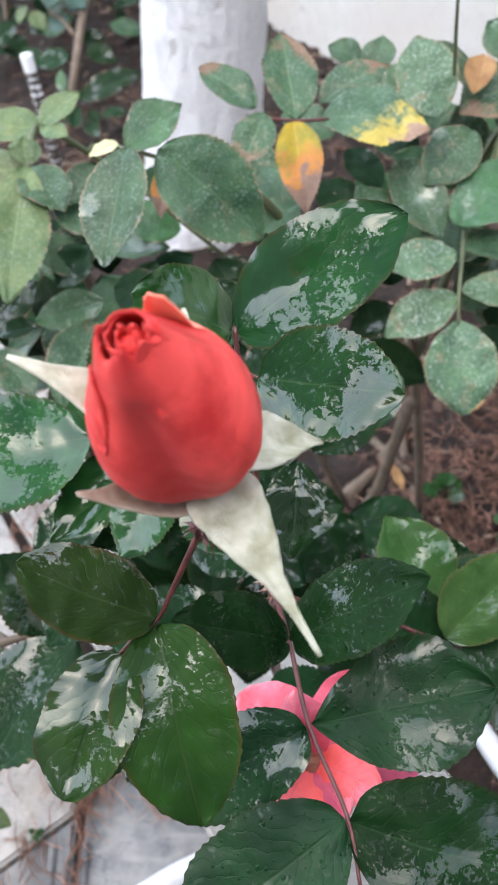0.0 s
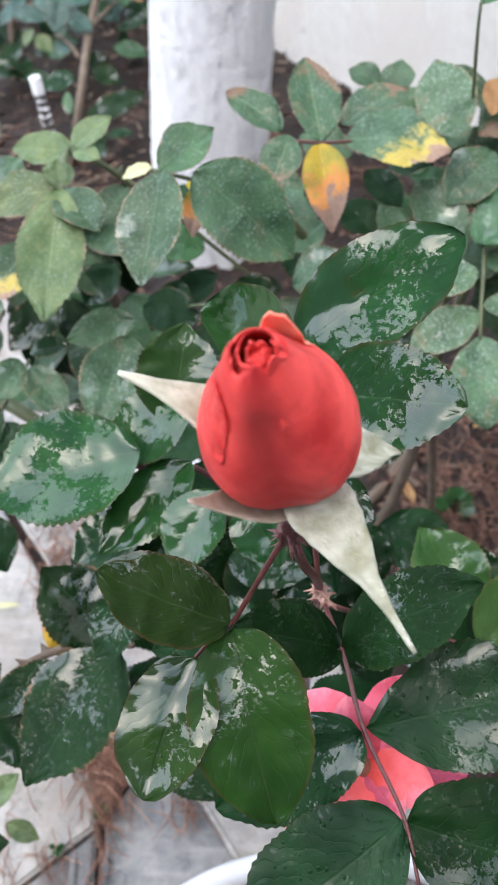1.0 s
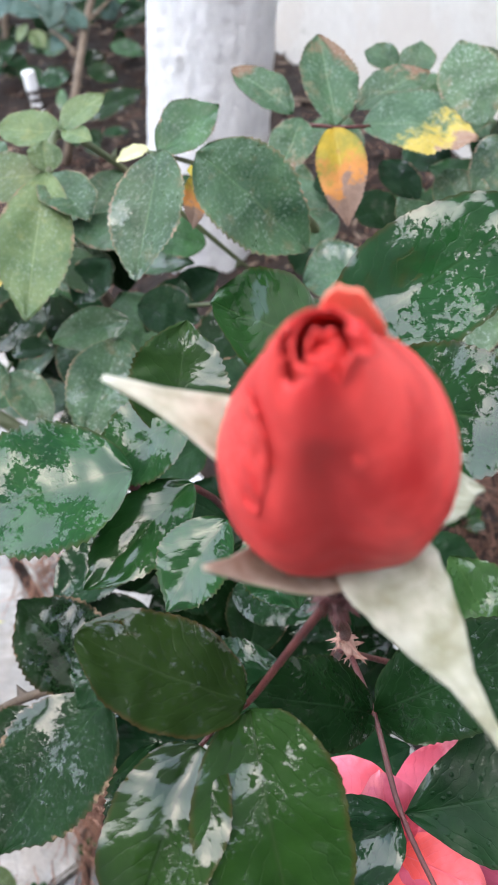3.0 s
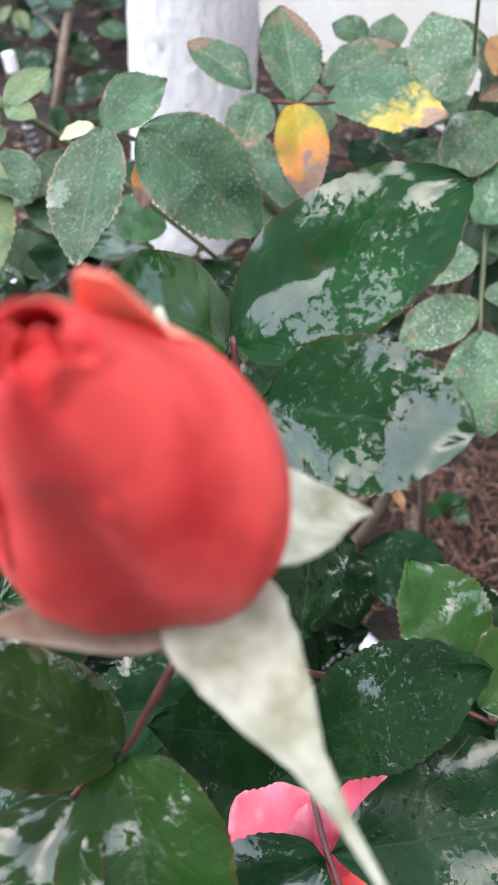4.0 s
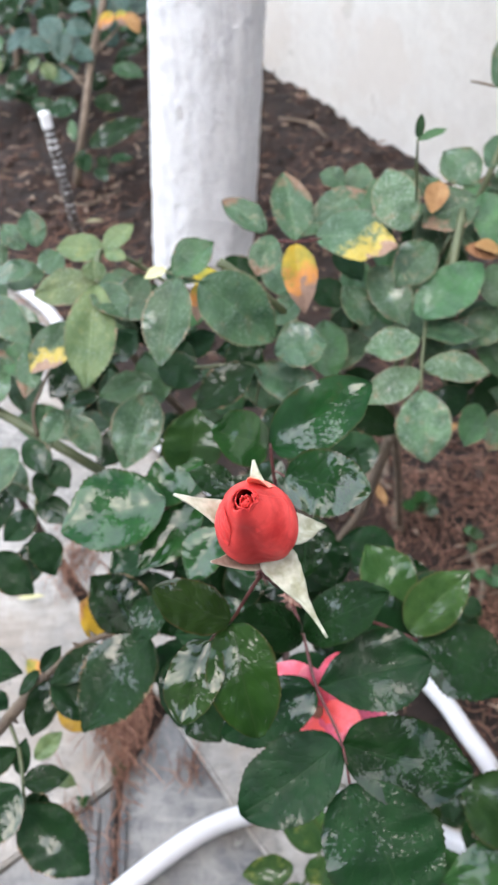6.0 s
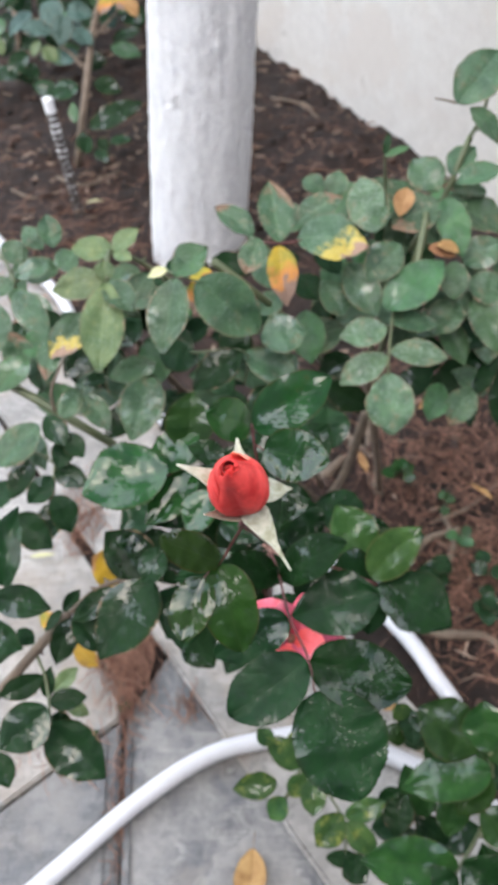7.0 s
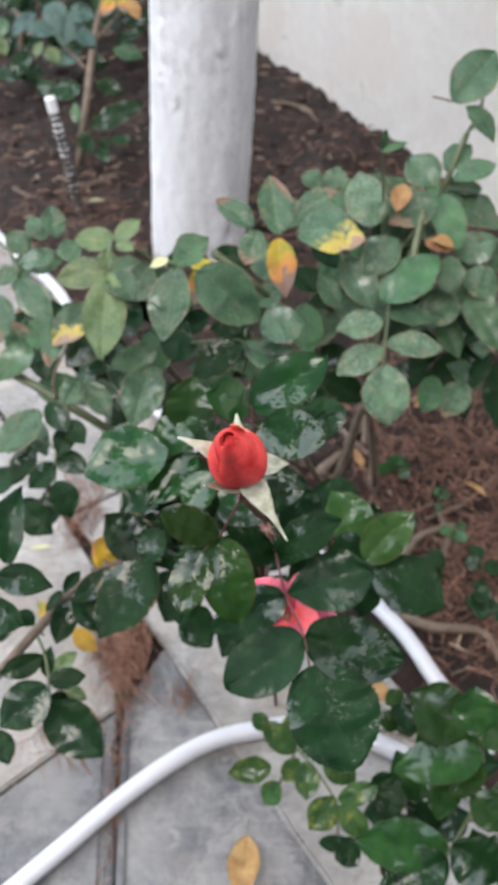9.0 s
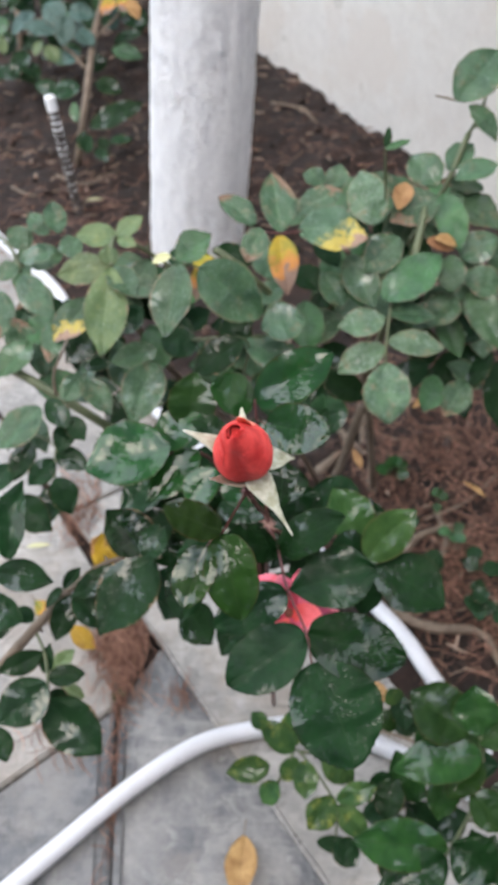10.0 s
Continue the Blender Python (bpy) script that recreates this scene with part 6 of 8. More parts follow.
leaflet(SHRUB, "dark", (-0.4698, 2.2079, 0.2059), (-0.4954, 2.2399, 0.2367), 0.0448)
leaflet(SHRUB, "bluish", (-0.3950, 2.2569, 0.2587), (-0.3601, 2.2859, 0.2867), 0.0391)
leaflet(SHRUB, "dark", (-0.5776, 2.7909, 0.2073), (-0.5295, 2.8140, 0.2295), 0.0551)
leaflet(SHRUB, "bluish", (-0.3895, 2.6770, 0.0278), (-0.3715, 2.7171, 0.0664), 0.0562)
leaflet(SHRUB, "dark", (-0.7868, 2.6291, -0.0922), (-0.7300, 2.6448, -0.0771), 0.0573)
leaflet(SHRUB, "bluish", (-0.3300, 2.5238, 0.1314), (-0.2448, 2.5336, 0.1409), 0.0585)
leaflet(SHRUB, "dark", (-0.5467, 2.4736, 0.2025), (-0.6024, 2.5021, 0.2300), 0.0518)
leaflet(SHRUB, "bluish", (-0.7794, 2.8504, 0.1785), (-0.7629, 2.8977, 0.2242), 0.0530)
leaflet(SHRUB, "bluish", (-0.6137, 2.6278, 0.2193), (-0.6473, 2.5860, 0.1790), 0.0445)
leaflet(SHRUB, "dark", (-0.6636, 2.8013, -0.1011), (-0.6023, 2.7925, -0.1096), 0.0565)
leaflet(SHRUB, "dark", (-0.3961, 2.7422, 0.2450), (-0.4540, 2.7557, 0.2581), 0.0521)
leaflet(SHRUB, "dark", (-0.4981, 2.4114, 0.1535), (-0.5083, 2.4608, 0.2012), 0.0441)
leaflet(SHRUB, "bluish", (-0.5528, 2.5094, -0.0298), (-0.6465, 2.5014, -0.0376), 0.0512)
leaflet(SHRUB, "dark", (-0.7147, 2.6287, 0.0159), (-0.6660, 2.6497, 0.0361), 0.0472)
leaflet(SHRUB, "bluish", (-0.3587, 2.4366, 0.1834), (-0.3572, 2.3977, 0.1459), 0.0500)
leaflet(SHRUB, "dark", (-0.7630, 2.6418, 0.1870), (-0.7429, 2.7031, 0.2461), 0.0579)
leaflet(SHRUB, "bluish", (-0.5049, 2.4846, 0.1714), (-0.5509, 2.4419, 0.1302), 0.0432)
leaflet(SHRUB, "bluish", (-0.6935, 2.7146, -0.0736), (-0.7105, 2.6436, -0.1421), 0.0566)
leaflet(SHRUB, "dark", (-0.3307, 2.1844, 0.1874), (-0.3791, 2.1893, 0.1920), 0.0377)
leaflet(SHRUB, "bluish", (-0.3578, 2.7952, 0.0988), (-0.3545, 2.7404, 0.0459), 0.0568)
leaflet(SHRUB, "dark", (-0.3999, 2.3461, 0.0460), (-0.4029, 2.3078, 0.0090), 0.0585)
leaflet(SHRUB, "bluish", (-0.3899, 2.6125, 0.0919), (-0.4309, 2.5728, 0.0536), 0.0460)
leaflet(SHRUB, "dark", (-0.3825, 2.3780, 0.3270), (-0.3333, 2.3711, 0.3204), 0.0469)
leaflet(SHRUB, "bluish", (-0.3564, 2.4462, 0.2261), (-0.3059, 2.4203, 0.2010), 0.0525)
leaflet(SHRUB, "bluish", (-0.5352, 2.5739, 0.0936), (-0.5165, 2.5200, 0.0415), 0.0471)
leaflet(SHRUB, "dark", (-0.5076, 2.3416, 0.2794), (-0.5295, 2.3762, 0.3127), 0.0428)
leaflet(SHRUB, "dark", (-0.6199, 2.2899, 0.1697), (-0.6619, 2.3231, 0.2018), 0.0466)
leaflet(SHRUB, "dark", (-0.5095, 2.4632, 0.2940), (-0.5393, 2.5020, 0.3314), 0.0398)
leaflet(SHRUB, "dark", (-0.7528, 2.7708, -0.1388), (-0.8178, 2.7178, -0.1900), 0.0529)
leaflet(SHRUB, "bluish", (-0.3072, 2.4921, 0.1648), (-0.3251, 2.5318, 0.2031), 0.0512)
leaflet(SHRUB, "dark", (-0.4356, 2.6704, 0.1229), (-0.4229, 2.7105, 0.1615), 0.0546)
leaflet(SHRUB, "bluish", (-0.4234, 2.7993, 0.1082), (-0.4631, 2.8528, 0.1599), 0.0568)
leaflet(SHRUB, "bluish", (-0.7304, 2.9492, -0.1112), (-0.6320, 2.9414, -0.1187), 0.0568)
leaflet(SHRUB, "dark", (-0.6205, 2.3440, 0.3122), (-0.6734, 2.3557, 0.3236), 0.0409)
leaflet(SHRUB, "green", (-0.4726, 2.2434, 0.1359), (-0.4144, 2.2427, 0.1630), 0.0404)
leaflet(SHRUB, "dark", (-0.3371, 2.2407, 0.1611), (-0.3736, 2.2446, 0.1926), 0.0386)
leaflet(SHRUB, "green", (-0.3636, 2.3780, 0.0434), (-0.2804, 2.3416, 0.0361), 0.0511)
leaflet(SHRUB, "dark", (-0.6431, 2.4499, 0.2102), (-0.5900, 2.4625, 0.2501), 0.0466)
leaflet(SHRUB, "bluish", (-0.3337, 2.3031, 0.1240), (-0.3717, 2.3180, 0.1662), 0.0487)
leaflet(SHRUB, "dark", (-0.4705, 2.1527, 0.1734), (-0.4223, 2.1464, 0.1951), 0.0443)
leaflet(SHRUB, "dark", (-0.6070, 2.1601, 0.1667), (-0.5653, 2.1176, 0.1534), 0.0514)
leaflet(SHRUB, "bluish", (-0.3219, 2.3381, 0.2552), (-0.2997, 2.2653, 0.2126), 0.0443)
leaflet(SHRUB, "dark", (-0.4170, 2.2442, 0.2340), (-0.4384, 2.2585, 0.2756), 0.0517)
leaflet(SHRUB, "bluish", (-0.3320, 2.1643, 0.2819), (-0.3274, 2.1106, 0.2579), 0.0374)
leaflet(SHRUB, "bluish", (-0.4064, 2.1323, 0.2093), (-0.3791, 2.0676, 0.1746), 0.0366)
leaflet(SHRUB, "dark", (-0.5074, 2.4219, 0.1692), (-0.5131, 2.3445, 0.1223), 0.0559)
leaflet(SHRUB, "dark", (-0.6402, 2.3420, 0.2032), (-0.5702, 2.3227, 0.2124), 0.0539)
leaflet(SHRUB, "dark", (-0.5426, 2.2210, 0.2255), (-0.5294, 2.2391, 0.2707), 0.0361)
leaflet(SHRUB, "dark", (-0.5750, 2.2683, 0.1043), (-0.5107, 2.2438, 0.1084), 0.0544)
leaflet(SHRUB, "dark", (-0.4339, 2.1068, 0.1847), (-0.3973, 2.1124, 0.2179), 0.0475)
leaflet(SHRUB, "bluish", (-0.5216, 2.2036, 0.2503), (-0.5218, 2.2332, 0.3067), 0.0493)
leaflet(SHRUB, "dark", (-0.4474, 2.4393, 0.1026), (-0.4021, 2.3961, 0.0887), 0.0527)
leaflet(SHRUB, "dark", (-0.4963, 2.2725, 0.1640), (-0.4407, 2.2765, 0.1957), 0.0390)
leaflet(SHRUB, "dark", (-0.4395, 2.1112, 0.1611), (-0.4707, 2.1134, 0.1911), 0.0466)
leaflet(SHRUB, "green", (-0.5936, 2.1911, 0.1965), (-0.5880, 2.1367, 0.1719), 0.0445)
leaflet(SHRUB, "green", (-0.6075, 2.3370, 0.1567), (-0.5413, 2.3516, 0.1986), 0.0487)
leaflet(SHRUB, "dark", (-0.6101, 2.4283, 0.2171), (-0.5277, 2.4006, 0.2181), 0.0387)
leaflet(SHRUB, "dark", (-0.4358, 2.4357, 0.0852), (-0.4396, 2.4589, 0.1355), 0.0482)
leaflet(SHRUB, "dark", (-0.4746, 2.2106, 0.2849), (-0.4102, 2.2077, 0.3099), 0.0407)
leaflet(SHRUB, "green", (-0.3180, 2.2944, 0.1573), (-0.2970, 2.3237, 0.2134), 0.0481)
leaflet(SHRUB, "dark", (-0.4684, 2.2064, 0.2947), (-0.4224, 2.1699, 0.2873), 0.0486)
leaflet(SHRUB, "green", (-0.3644, 2.2482, 0.1822), (-0.3664, 2.2714, 0.2324), 0.0384)
leaflet(SHRUB, "dark", (-0.3445, 2.2458, 0.2772), (-0.3886, 2.2498, 0.3089), 0.0427)
leaflet(SHRUB, "dark", (-0.5189, 2.2388, 0.2843), (-0.5349, 2.1738, 0.2494), 0.0480)
leaflet(SHRUB, "dark", (-0.5050, 2.1255, 0.0776), (-0.5532, 2.1056, 0.0862), 0.0397)
leaflet(SHRUB, "green", (-0.4700, 2.1410, 0.1065), (-0.4035, 2.1481, 0.1412), 0.0522)
leaflet(SHRUB, "dark", (-0.5206, 2.1499, 0.2819), (-0.5561, 2.0900, 0.2519), 0.0492)
leaflet(SHRUB, "bluish", (-0.5123, 2.2074, 0.2540), (-0.5572, 2.1747, 0.2503), 0.0411)
leaflet(SHRUB, "dark", (-0.4557, 2.2601, 0.0964), (-0.4671, 2.2924, 0.1554), 0.0382)
leaflet(SHRUB, "dark", (-0.6359, 2.1972, 0.0635), (-0.5646, 2.1642, 0.0594), 0.0481)
leaflet(SHRUB, "dark", (-0.4486, 2.3183, 0.0831), (-0.4907, 2.2751, 0.0692), 0.0421)
leaflet(SHRUB, "dark", (-0.6005, 2.3939, 0.2256), (-0.6373, 2.4037, 0.2629), 0.0544)
leaflet(SHRUB, "bluish", (-0.3543, 2.1272, 0.2739), (-0.3976, 2.1005, 0.2759), 0.0424)
leaflet(SHRUB, "green", (-0.6720, 2.4718, 0.1479), (-0.6544, 2.4984, 0.2014), 0.0509)
leaflet(SHRUB, "bluish", (-0.3336, 2.1218, 0.2269), (-0.3124, 2.1480, 0.2801), 0.0363)
leaflet(SHRUB, "green", (-0.4770, 2.2499, 0.1143), (-0.4224, 2.2525, 0.1446), 0.0510)
leaflet(SHRUB, "dark", (-0.2979, 2.3362, 0.1282), (-0.3266, 2.3472, 0.1666), 0.0417)
leaflet(SHRUB, "dark", (-0.2938, 2.3929, 0.0856), (-0.2751, 2.4135, 0.1333), 0.0461)
leaflet(SHRUB, "dark", (-0.6092, 2.2581, 0.1640), (-0.6696, 2.2531, 0.1870), 0.0402)
leaflet(SHRUB, "dark", (-0.3252, 2.3330, 0.1390), (-0.2598, 2.3020, 0.1368), 0.0460)
leaflet(SHRUB, "dark", (-0.4530, 2.2387, 0.1036), (-0.5172, 2.1983, 0.0923), 0.0510)
leaflet(SHRUB, "green", (-0.4519, 2.1200, 0.1835), (-0.4175, 2.1378, 0.2286), 0.0491)
leaflet(SHRUB, "dark", (-0.4599, 2.4430, 0.1340), (-0.5133, 2.3839, 0.1047), 0.0446)
leaflet(SHRUB, "dark", (-0.5789, 2.2052, 0.1546), (-0.5830, 2.1417, 0.1211), 0.0453)
leaflet(SHRUB, "green", (-0.4078, 2.3116, 0.2573), (-0.3444, 2.2978, 0.2718), 0.0383)
leaflet(SHRUB, "bluish", (-0.6469, 2.4740, 0.1639), (-0.5825, 2.4727, 0.1905), 0.0446)
leaflet(SHRUB, "bluish", (-0.4956, 2.4836, 0.1732), (-0.5604, 2.4399, 0.1588), 0.0492)
leaflet(SHRUB, "dark", (-0.6216, 2.3455, 0.1372), (-0.5605, 2.3175, 0.1379), 0.0387)
leaflet(SHRUB, "bluish", (-0.5614, 2.2604, 0.2774), (-0.5692, 2.1921, 0.2393), 0.0374)

rnd = random.Random(21)
for _ in range(70):
    p = Vector((rnd.uniform(-0.78, -0.30), rnd.uniform(2.45, 2.85), rnd.uniform(0.02, 0.42)))
    d = Vector((rnd.uniform(-1, 1), rnd.uniform(-1, 0.3), rnd.uniform(-0.6, 0.5))).normalized()
    leaflet(SHRUB, rnd.choice(("dark", "dark", "bluish")), p, p + d * rnd.uniform(0.05, 0.075), rnd.uniform(0.034, 0.048))

# ---- the bud ----
def core(s):
    """Half-width of the rolled heart of the bud at the height s, 0 to 1: a drawn-in neck."""
    xs = (0.0, 0.04, 0.12, 0.22, 0.34, 0.45, 0.56, 0.66, 0.76, 0.86, 0.94, 1.0)
    rs = (0.28, 0.58, 0.83, 0.96, 1.0, 0.95, 0.83, 0.69, 0.56, 0.44, 0.36, 0.30)
    return float(np.interp(s, xs, rs))


def cup(s):
    """Half-width of the outer petals, which stay wide and then close over the shoulder."""
    xs = (0.0, 0.04, 0.12, 0.22, 0.34, 0.45, 0.55, 0.62, 0.68, 0.74, 0.8, 0.9, 1.0)
    rs = (0.28, 0.6, 0.85, 0.98, 1.03, 1.02, 0.95, 0.87, 0.77, 0.66, 0.56, 0.41, 0.30)
    return float(np.interp(s, xs, rs))


def girth(h, a):
    """Half-width at the height h in the direction a: full behind and to the right, drawn in before."""
    w = 0.5 + 0.5 * math.cos(a - radians(48))
    w = min(1.0, 1.35 * w) ** 1.6
    return core(h) + (cup(h) - core(h)) * w


def build_bud():
    place = Vector((-0.0013, 0.296, 0.678))
    bud = under(thing_part("rose_bud", place), FRONT)
    radius, height = 0.0140, 0.0468
    up = Vector((-0.0058, -0.0190, 0.0436)).normalized()
    back = (Vector((0, 1, 0)) - up * up.y).normalized()
    lean = Matrix((back.cross(up), back, up)).transposed().to_4x4()
    lean.translation = place
    # start angle (right 0, away from the path 90), sweep, size, lowest and highest point, form and tint of each petal
    petals = [
        (150, 235, 1.0, 0.0, 0.985, "wrap", FURROW_SHADED), (0, 200, 0.99, 0.0, 0.99, "wrap", PETAL),
        (-52, 186, 1.02, 0.0, 0.68, "outer", PETAL), (47, 42, 1.0, 0.5, 0.90, "lobe", LOBE), (166, 58, 1.0, 0.53, 0.83, "flap", PETAL),
        (-80, 280, 0.84, 0.74, 0.975, "inner", PETAL), (150, 250, 0.68, 0.74, 0.985, "inner", PETAL), (20, 280, 0.52, 0.74, 0.98, "inner", PETAL), (200, 300, 0.36, 0.74, 0.985, "inner", PETAL), (80, 320, 0.2, 0.74, 0.97, "inner", PETAL)]
    for k, (a0, sweep, size, low, high, form, material) in enumerate(petals):
        bm = bmesh.new()
        uvl = bm.loops.layers.uv.new("UVMap")
        rows, cols, grid, co = 40, 48, [], {}
        for i in range(rows + 1):
            s = i / rows
            row = []
            for j in range(cols + 1):
                u = j / cols
                rim = 1 + (0.09 if form in ('wrap', 'inner') else 0.022) * noise.noise(Vector((u * 5, 1, k * 5.0))) + 0.012 * noise.noise(Vector((u * 17, 1, k * 5.0)))
                if form == "outer":
                    rim -= 0.5 * max(0, 0.55 - u) ** 1.2 + 0.8 * max(0, u - 0.8)
                if form in ("lobe", "flap"):
                    rim -= 0.3 * abs(2 * u - 1) ** 2.5 * (high - low) / high
                h = low + s * (high * rim - low)
                a = radians(a0 + sweep * u)
                shape = core(min(1, h)) if form == "inner" else girth(min(1, h), a)
                if form == "lobe":
                    shape = max(shape * 1.03, 0.80 - 0.5 * max(0, h - 0.6))
                r = radius * shape * size
                r *= 1 + 0.02 * noise.noise(Vector((u * 3.5, h * 3, k * 7.0))) + 0.010 * noise.noise(Vector((u * 13, h * 5, k * 3.0)))
                if k == 0:   # the furrow down the front
                    r -= radius * 0.32 * math.exp(-((u - 0.54 + 0.08 * h) / 0.10) ** 2) * max(0, math.sin(math.pi * min(1, max(0, (h - 0.04) / 0.80))))
                if form == "outer":    # lies close, its front edge sinking into the furrow
                    r -= radius * (0.14 * max(0, 1 - u / 0.12) + 0.04 * max(0, (s - 0.9) / 0.1))
                if form == "wrap":     # the lip leans in
                    r *= 1 - 0.16 * max(0, (s - 0.93) / 0.07) ** 1.5
                if form == "flap":
                    r += radius * (0.012 + 0.01 * max(0, (u - 0.72) / 0.28) ** 1.5 + 0.03 * max(0, (s - 0.7) / 0.3) + 0.05 * noise.noise(Vector((u * 4, s * 9, 2))) * u)
                dx, dy = (0.0006 + 0.0004 * math.sin(3 * k), -0.0005 + 0.0004 * math.cos(5 * k)) if form == "inner" else (0, 0)
                if form == "inner":   # crumpled
                    r *= 1 + 0.22 * noise.noise(Vector((u * 4, h * 6, k * 9.0)))
                v = bm.verts.new((r * math.cos(a) + dx, r * math.sin(a) + dy, height * h))
                co[v] = (u, h)
                row.append(v)
            grid.append(row)
        for p, q in zip(grid, grid[1:]):
            for j in range(cols):
                f = bm.faces.new((p[j], p[j + 1], q[j + 1], q[j]))
                for loop in f.loops:
                    loop[uvl].uv = co[loop.vert]
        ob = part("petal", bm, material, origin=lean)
        mod = ob.modifiers.new("thickness", 'SOLIDIFY')
        mod.thickness = 0.00035
        under_part(ob, bud)
    # the closed heart below the lip
    bm = bmesh.new()
    bmesh.ops.create_uvsphere(bm, u_segments=20, v_segments=12, radius=0.16 * radius)
    for v in bm.verts:
        v.co = v.co * (1 + 0.15 * noise.noise(v.co * 600)) + Vector((0.0007, -0.0005, height * 0.93))
    under_part(part("petal", bm, PETAL, origin=lean), bud)
    bm = bmesh.new()
    pts = [Vector((0, 0, z)) for z in (-0.013, -0.011, -0.008, -0.003, 0.0015)]
    tube_into(bm, pts, [0.0016, 0.0030, 0.0042, 0.0046, 0.0042], 14)
    under_part(part("hip", bm, HIP, origin=lean), bud)
    sepal(bud, (-0.0043, 0.2965, 0.6792), (-0.0318, 0.2994, 0.6992), 0.0115, 0.1, True)
    sepal(bud, (0.0024, 0.2978, 0.6759), (0.0234, 0.3116, 0.6664), 0.0125, 0.1, True)
    sepal(bud, (0.0011, 0.2930, 0.6754), (0.0210, 0.2647, 0.6615), 0.0130, 0.06)
    sepal(bud, (-0.0012, 0.3000, 0.6776), (-0.0040, 0.3227, 0.6920), 0.0115, 0.06, True)
    sepal(bud, (0.0005, 0.2925, 0.6725), (-0.0187, 0.2797, 0.6862), 0.0100, -0.08, True, SEPAL_DULL)


def thing_part(name, place):
    bm = bmesh.new()
    bmesh.ops.create_uvsphere(bm, u_segments=12, v_segments=8, radius=0.0042)
    ob = part(name, bm, HIP)
    ob.location = place
    return ob


def under_part(ob, bud):
    ob.parent = bud
    ob.matrix_parent_inverse = Matrix.Translation(-bud.location)
    return ob


def sepal(bud, base, tip, width, droop, broad=False, material=None):
    """A narrow pointed sepal, hollow above, with a thread-like tip."""
    base, tip = Vector(base), Vector(tip)
    d = tip - base
    length = d.length
    d.normalize()
    up = Vector((0, -0.35, 1))
    up = (up - d * up.dot(d)).normalized()
    side = d.cross(up)
    bm = bmesh.new()
    grid = []
    for i in range(21):
        s = i / 20
        stops = (0.7, 0.9, 1.0, 0.95, 0.62, 0.28, 0.03) if broad else (0.75, 1.0, 0.95, 0.66, 0.26, 0.09, 0.02)
        w = width * float(np.interp(s, (0, 0.12, 0.25, 0.42, 0.6, 0.78, 1.0), stops))
        w *= 1 + 0.08 * noise.noise(Vector((s * 14, 0, length * 700)))
        row = []
        for j in range(-3, 4):
            u = j / 3
            z = 0.25 * w * u * u + droop * length * math.sin(math.pi * s) + 0.06 * w * noise.noise(Vector((u, s * 6, length * 900)))
            row.append(bm.verts.new(base + d * length * s + side * 0.5 * w * u + up * z))
        grid.append(row)
    for p, q in zip(grid, grid[1:]):
        for j in range(6):
            bm.faces.new((p[j], p[j + 1], q[j + 1], q[j]))
    ob = part("sepal", bm, material or SEPAL)
    mod = ob.modifiers.new("thickness", 'SOLIDIFY')
    mod.thickness = 0.0005
    under_part(ob, bud)


build_bud()


def shreds(points, r, count, reach, material, name):
    """A short rough knot of old stipules and bristles on a stalk."""
    rnd = random.Random(int(1e5 * abs(points[0][2])))
    pts = spline(points, 4)
    bm = bmesh.new()
    tube_into(bm, pts, [r * (0.7 + 0.5 * math.sin(math.pi * i / (len(pts) - 1))) for i in range(len(pts))], 8, 0.3)
    for _ in range(count):
        q = pts[rnd.randrange(len(pts))]
        d = Vector((rnd.uniform(-1, 1), rnd.uniform(-1, 0.4), rnd.uniform(-0.9, 0.7))).normalized()
        side = d.orthogonal().normalized() * r * rnd.uniform(0.15, 0.45)
        long = reach * rnd.uniform(0.5, 1.1)
        a, b, c, e = (bm.verts.new(w) for w in (q - side, q + side, q + d * long * 0.6 + side * 0.8, q + d * long + Vector((0, 0, -0.2 * long))))
        bm.faces.new((a, b, c))
        bm.faces.new((a, c, e))
    under(part(name, bm, material), FRONT)


shreds([(-0.0012, 0.2972, 0.6585), (-0.0008, 0.2995, 0.6545), (0.0002, 0.3040, 0.6470)], 0.0023, 44, 0.0052, RED, "stalk_knot")
shreds([(0.0112, 0.3600, 0.5560), (0.0124, 0.3659, 0.5470), (0.0145, 0.3590, 0.5480)], 0.0020, 40, 0.0065, SHRED, "stalk_knot")


# ---- the pink bloom under the leaves ----
BLOOM = under(thing_part("pink_bloom", (0.0250, 0.3180, 0.5120)), FRONT)
tagged(BLOOM, "fading pink rose bloom with pale petal edges")
HEART = Vector((0.0255, 0.3190, 0.5110))
for tip, width, blunt in (((0.0465, 0.3400, 0.5330), 0.022, 0.5), ((0.0020, 0.3380, 0.5230), 0.026, 0.42), ((0.0610, 0.3145, 0.5130), 0.016, 0.5),
                          ((0.0138, 0.2947, 0.5210), 0.020, 0.42), ((0.0006, 0.2960, 0.5170), 0.020, 0.45), ((0.0440, 0.3025, 0.5270), 0.018, 0.45),
                          ((0.0345, 0.2977, 0.5200), 0.018, 0.42), ((0.0204, 0.3240, 0.5420), 0.018, 0.42), ((0.0100, 0.3110, 0.5330), 0.018, 0.4)):
    leaflet(BLOOM, "pink", HEART, tip, width, face=(0, -0.5, 0.85), fold=0.10, curl=0.22, name="petal", teeth=0.0, blunt=blunt, far=1.1, jitter=0.6)
cane(FRONT, [(0.0250, 0.3180, 0.5130), (0.0330, 0.3500, 0.3800), (0.0818, 0.5110, 0.0000)], 0.0018, 0.0016, CANE)


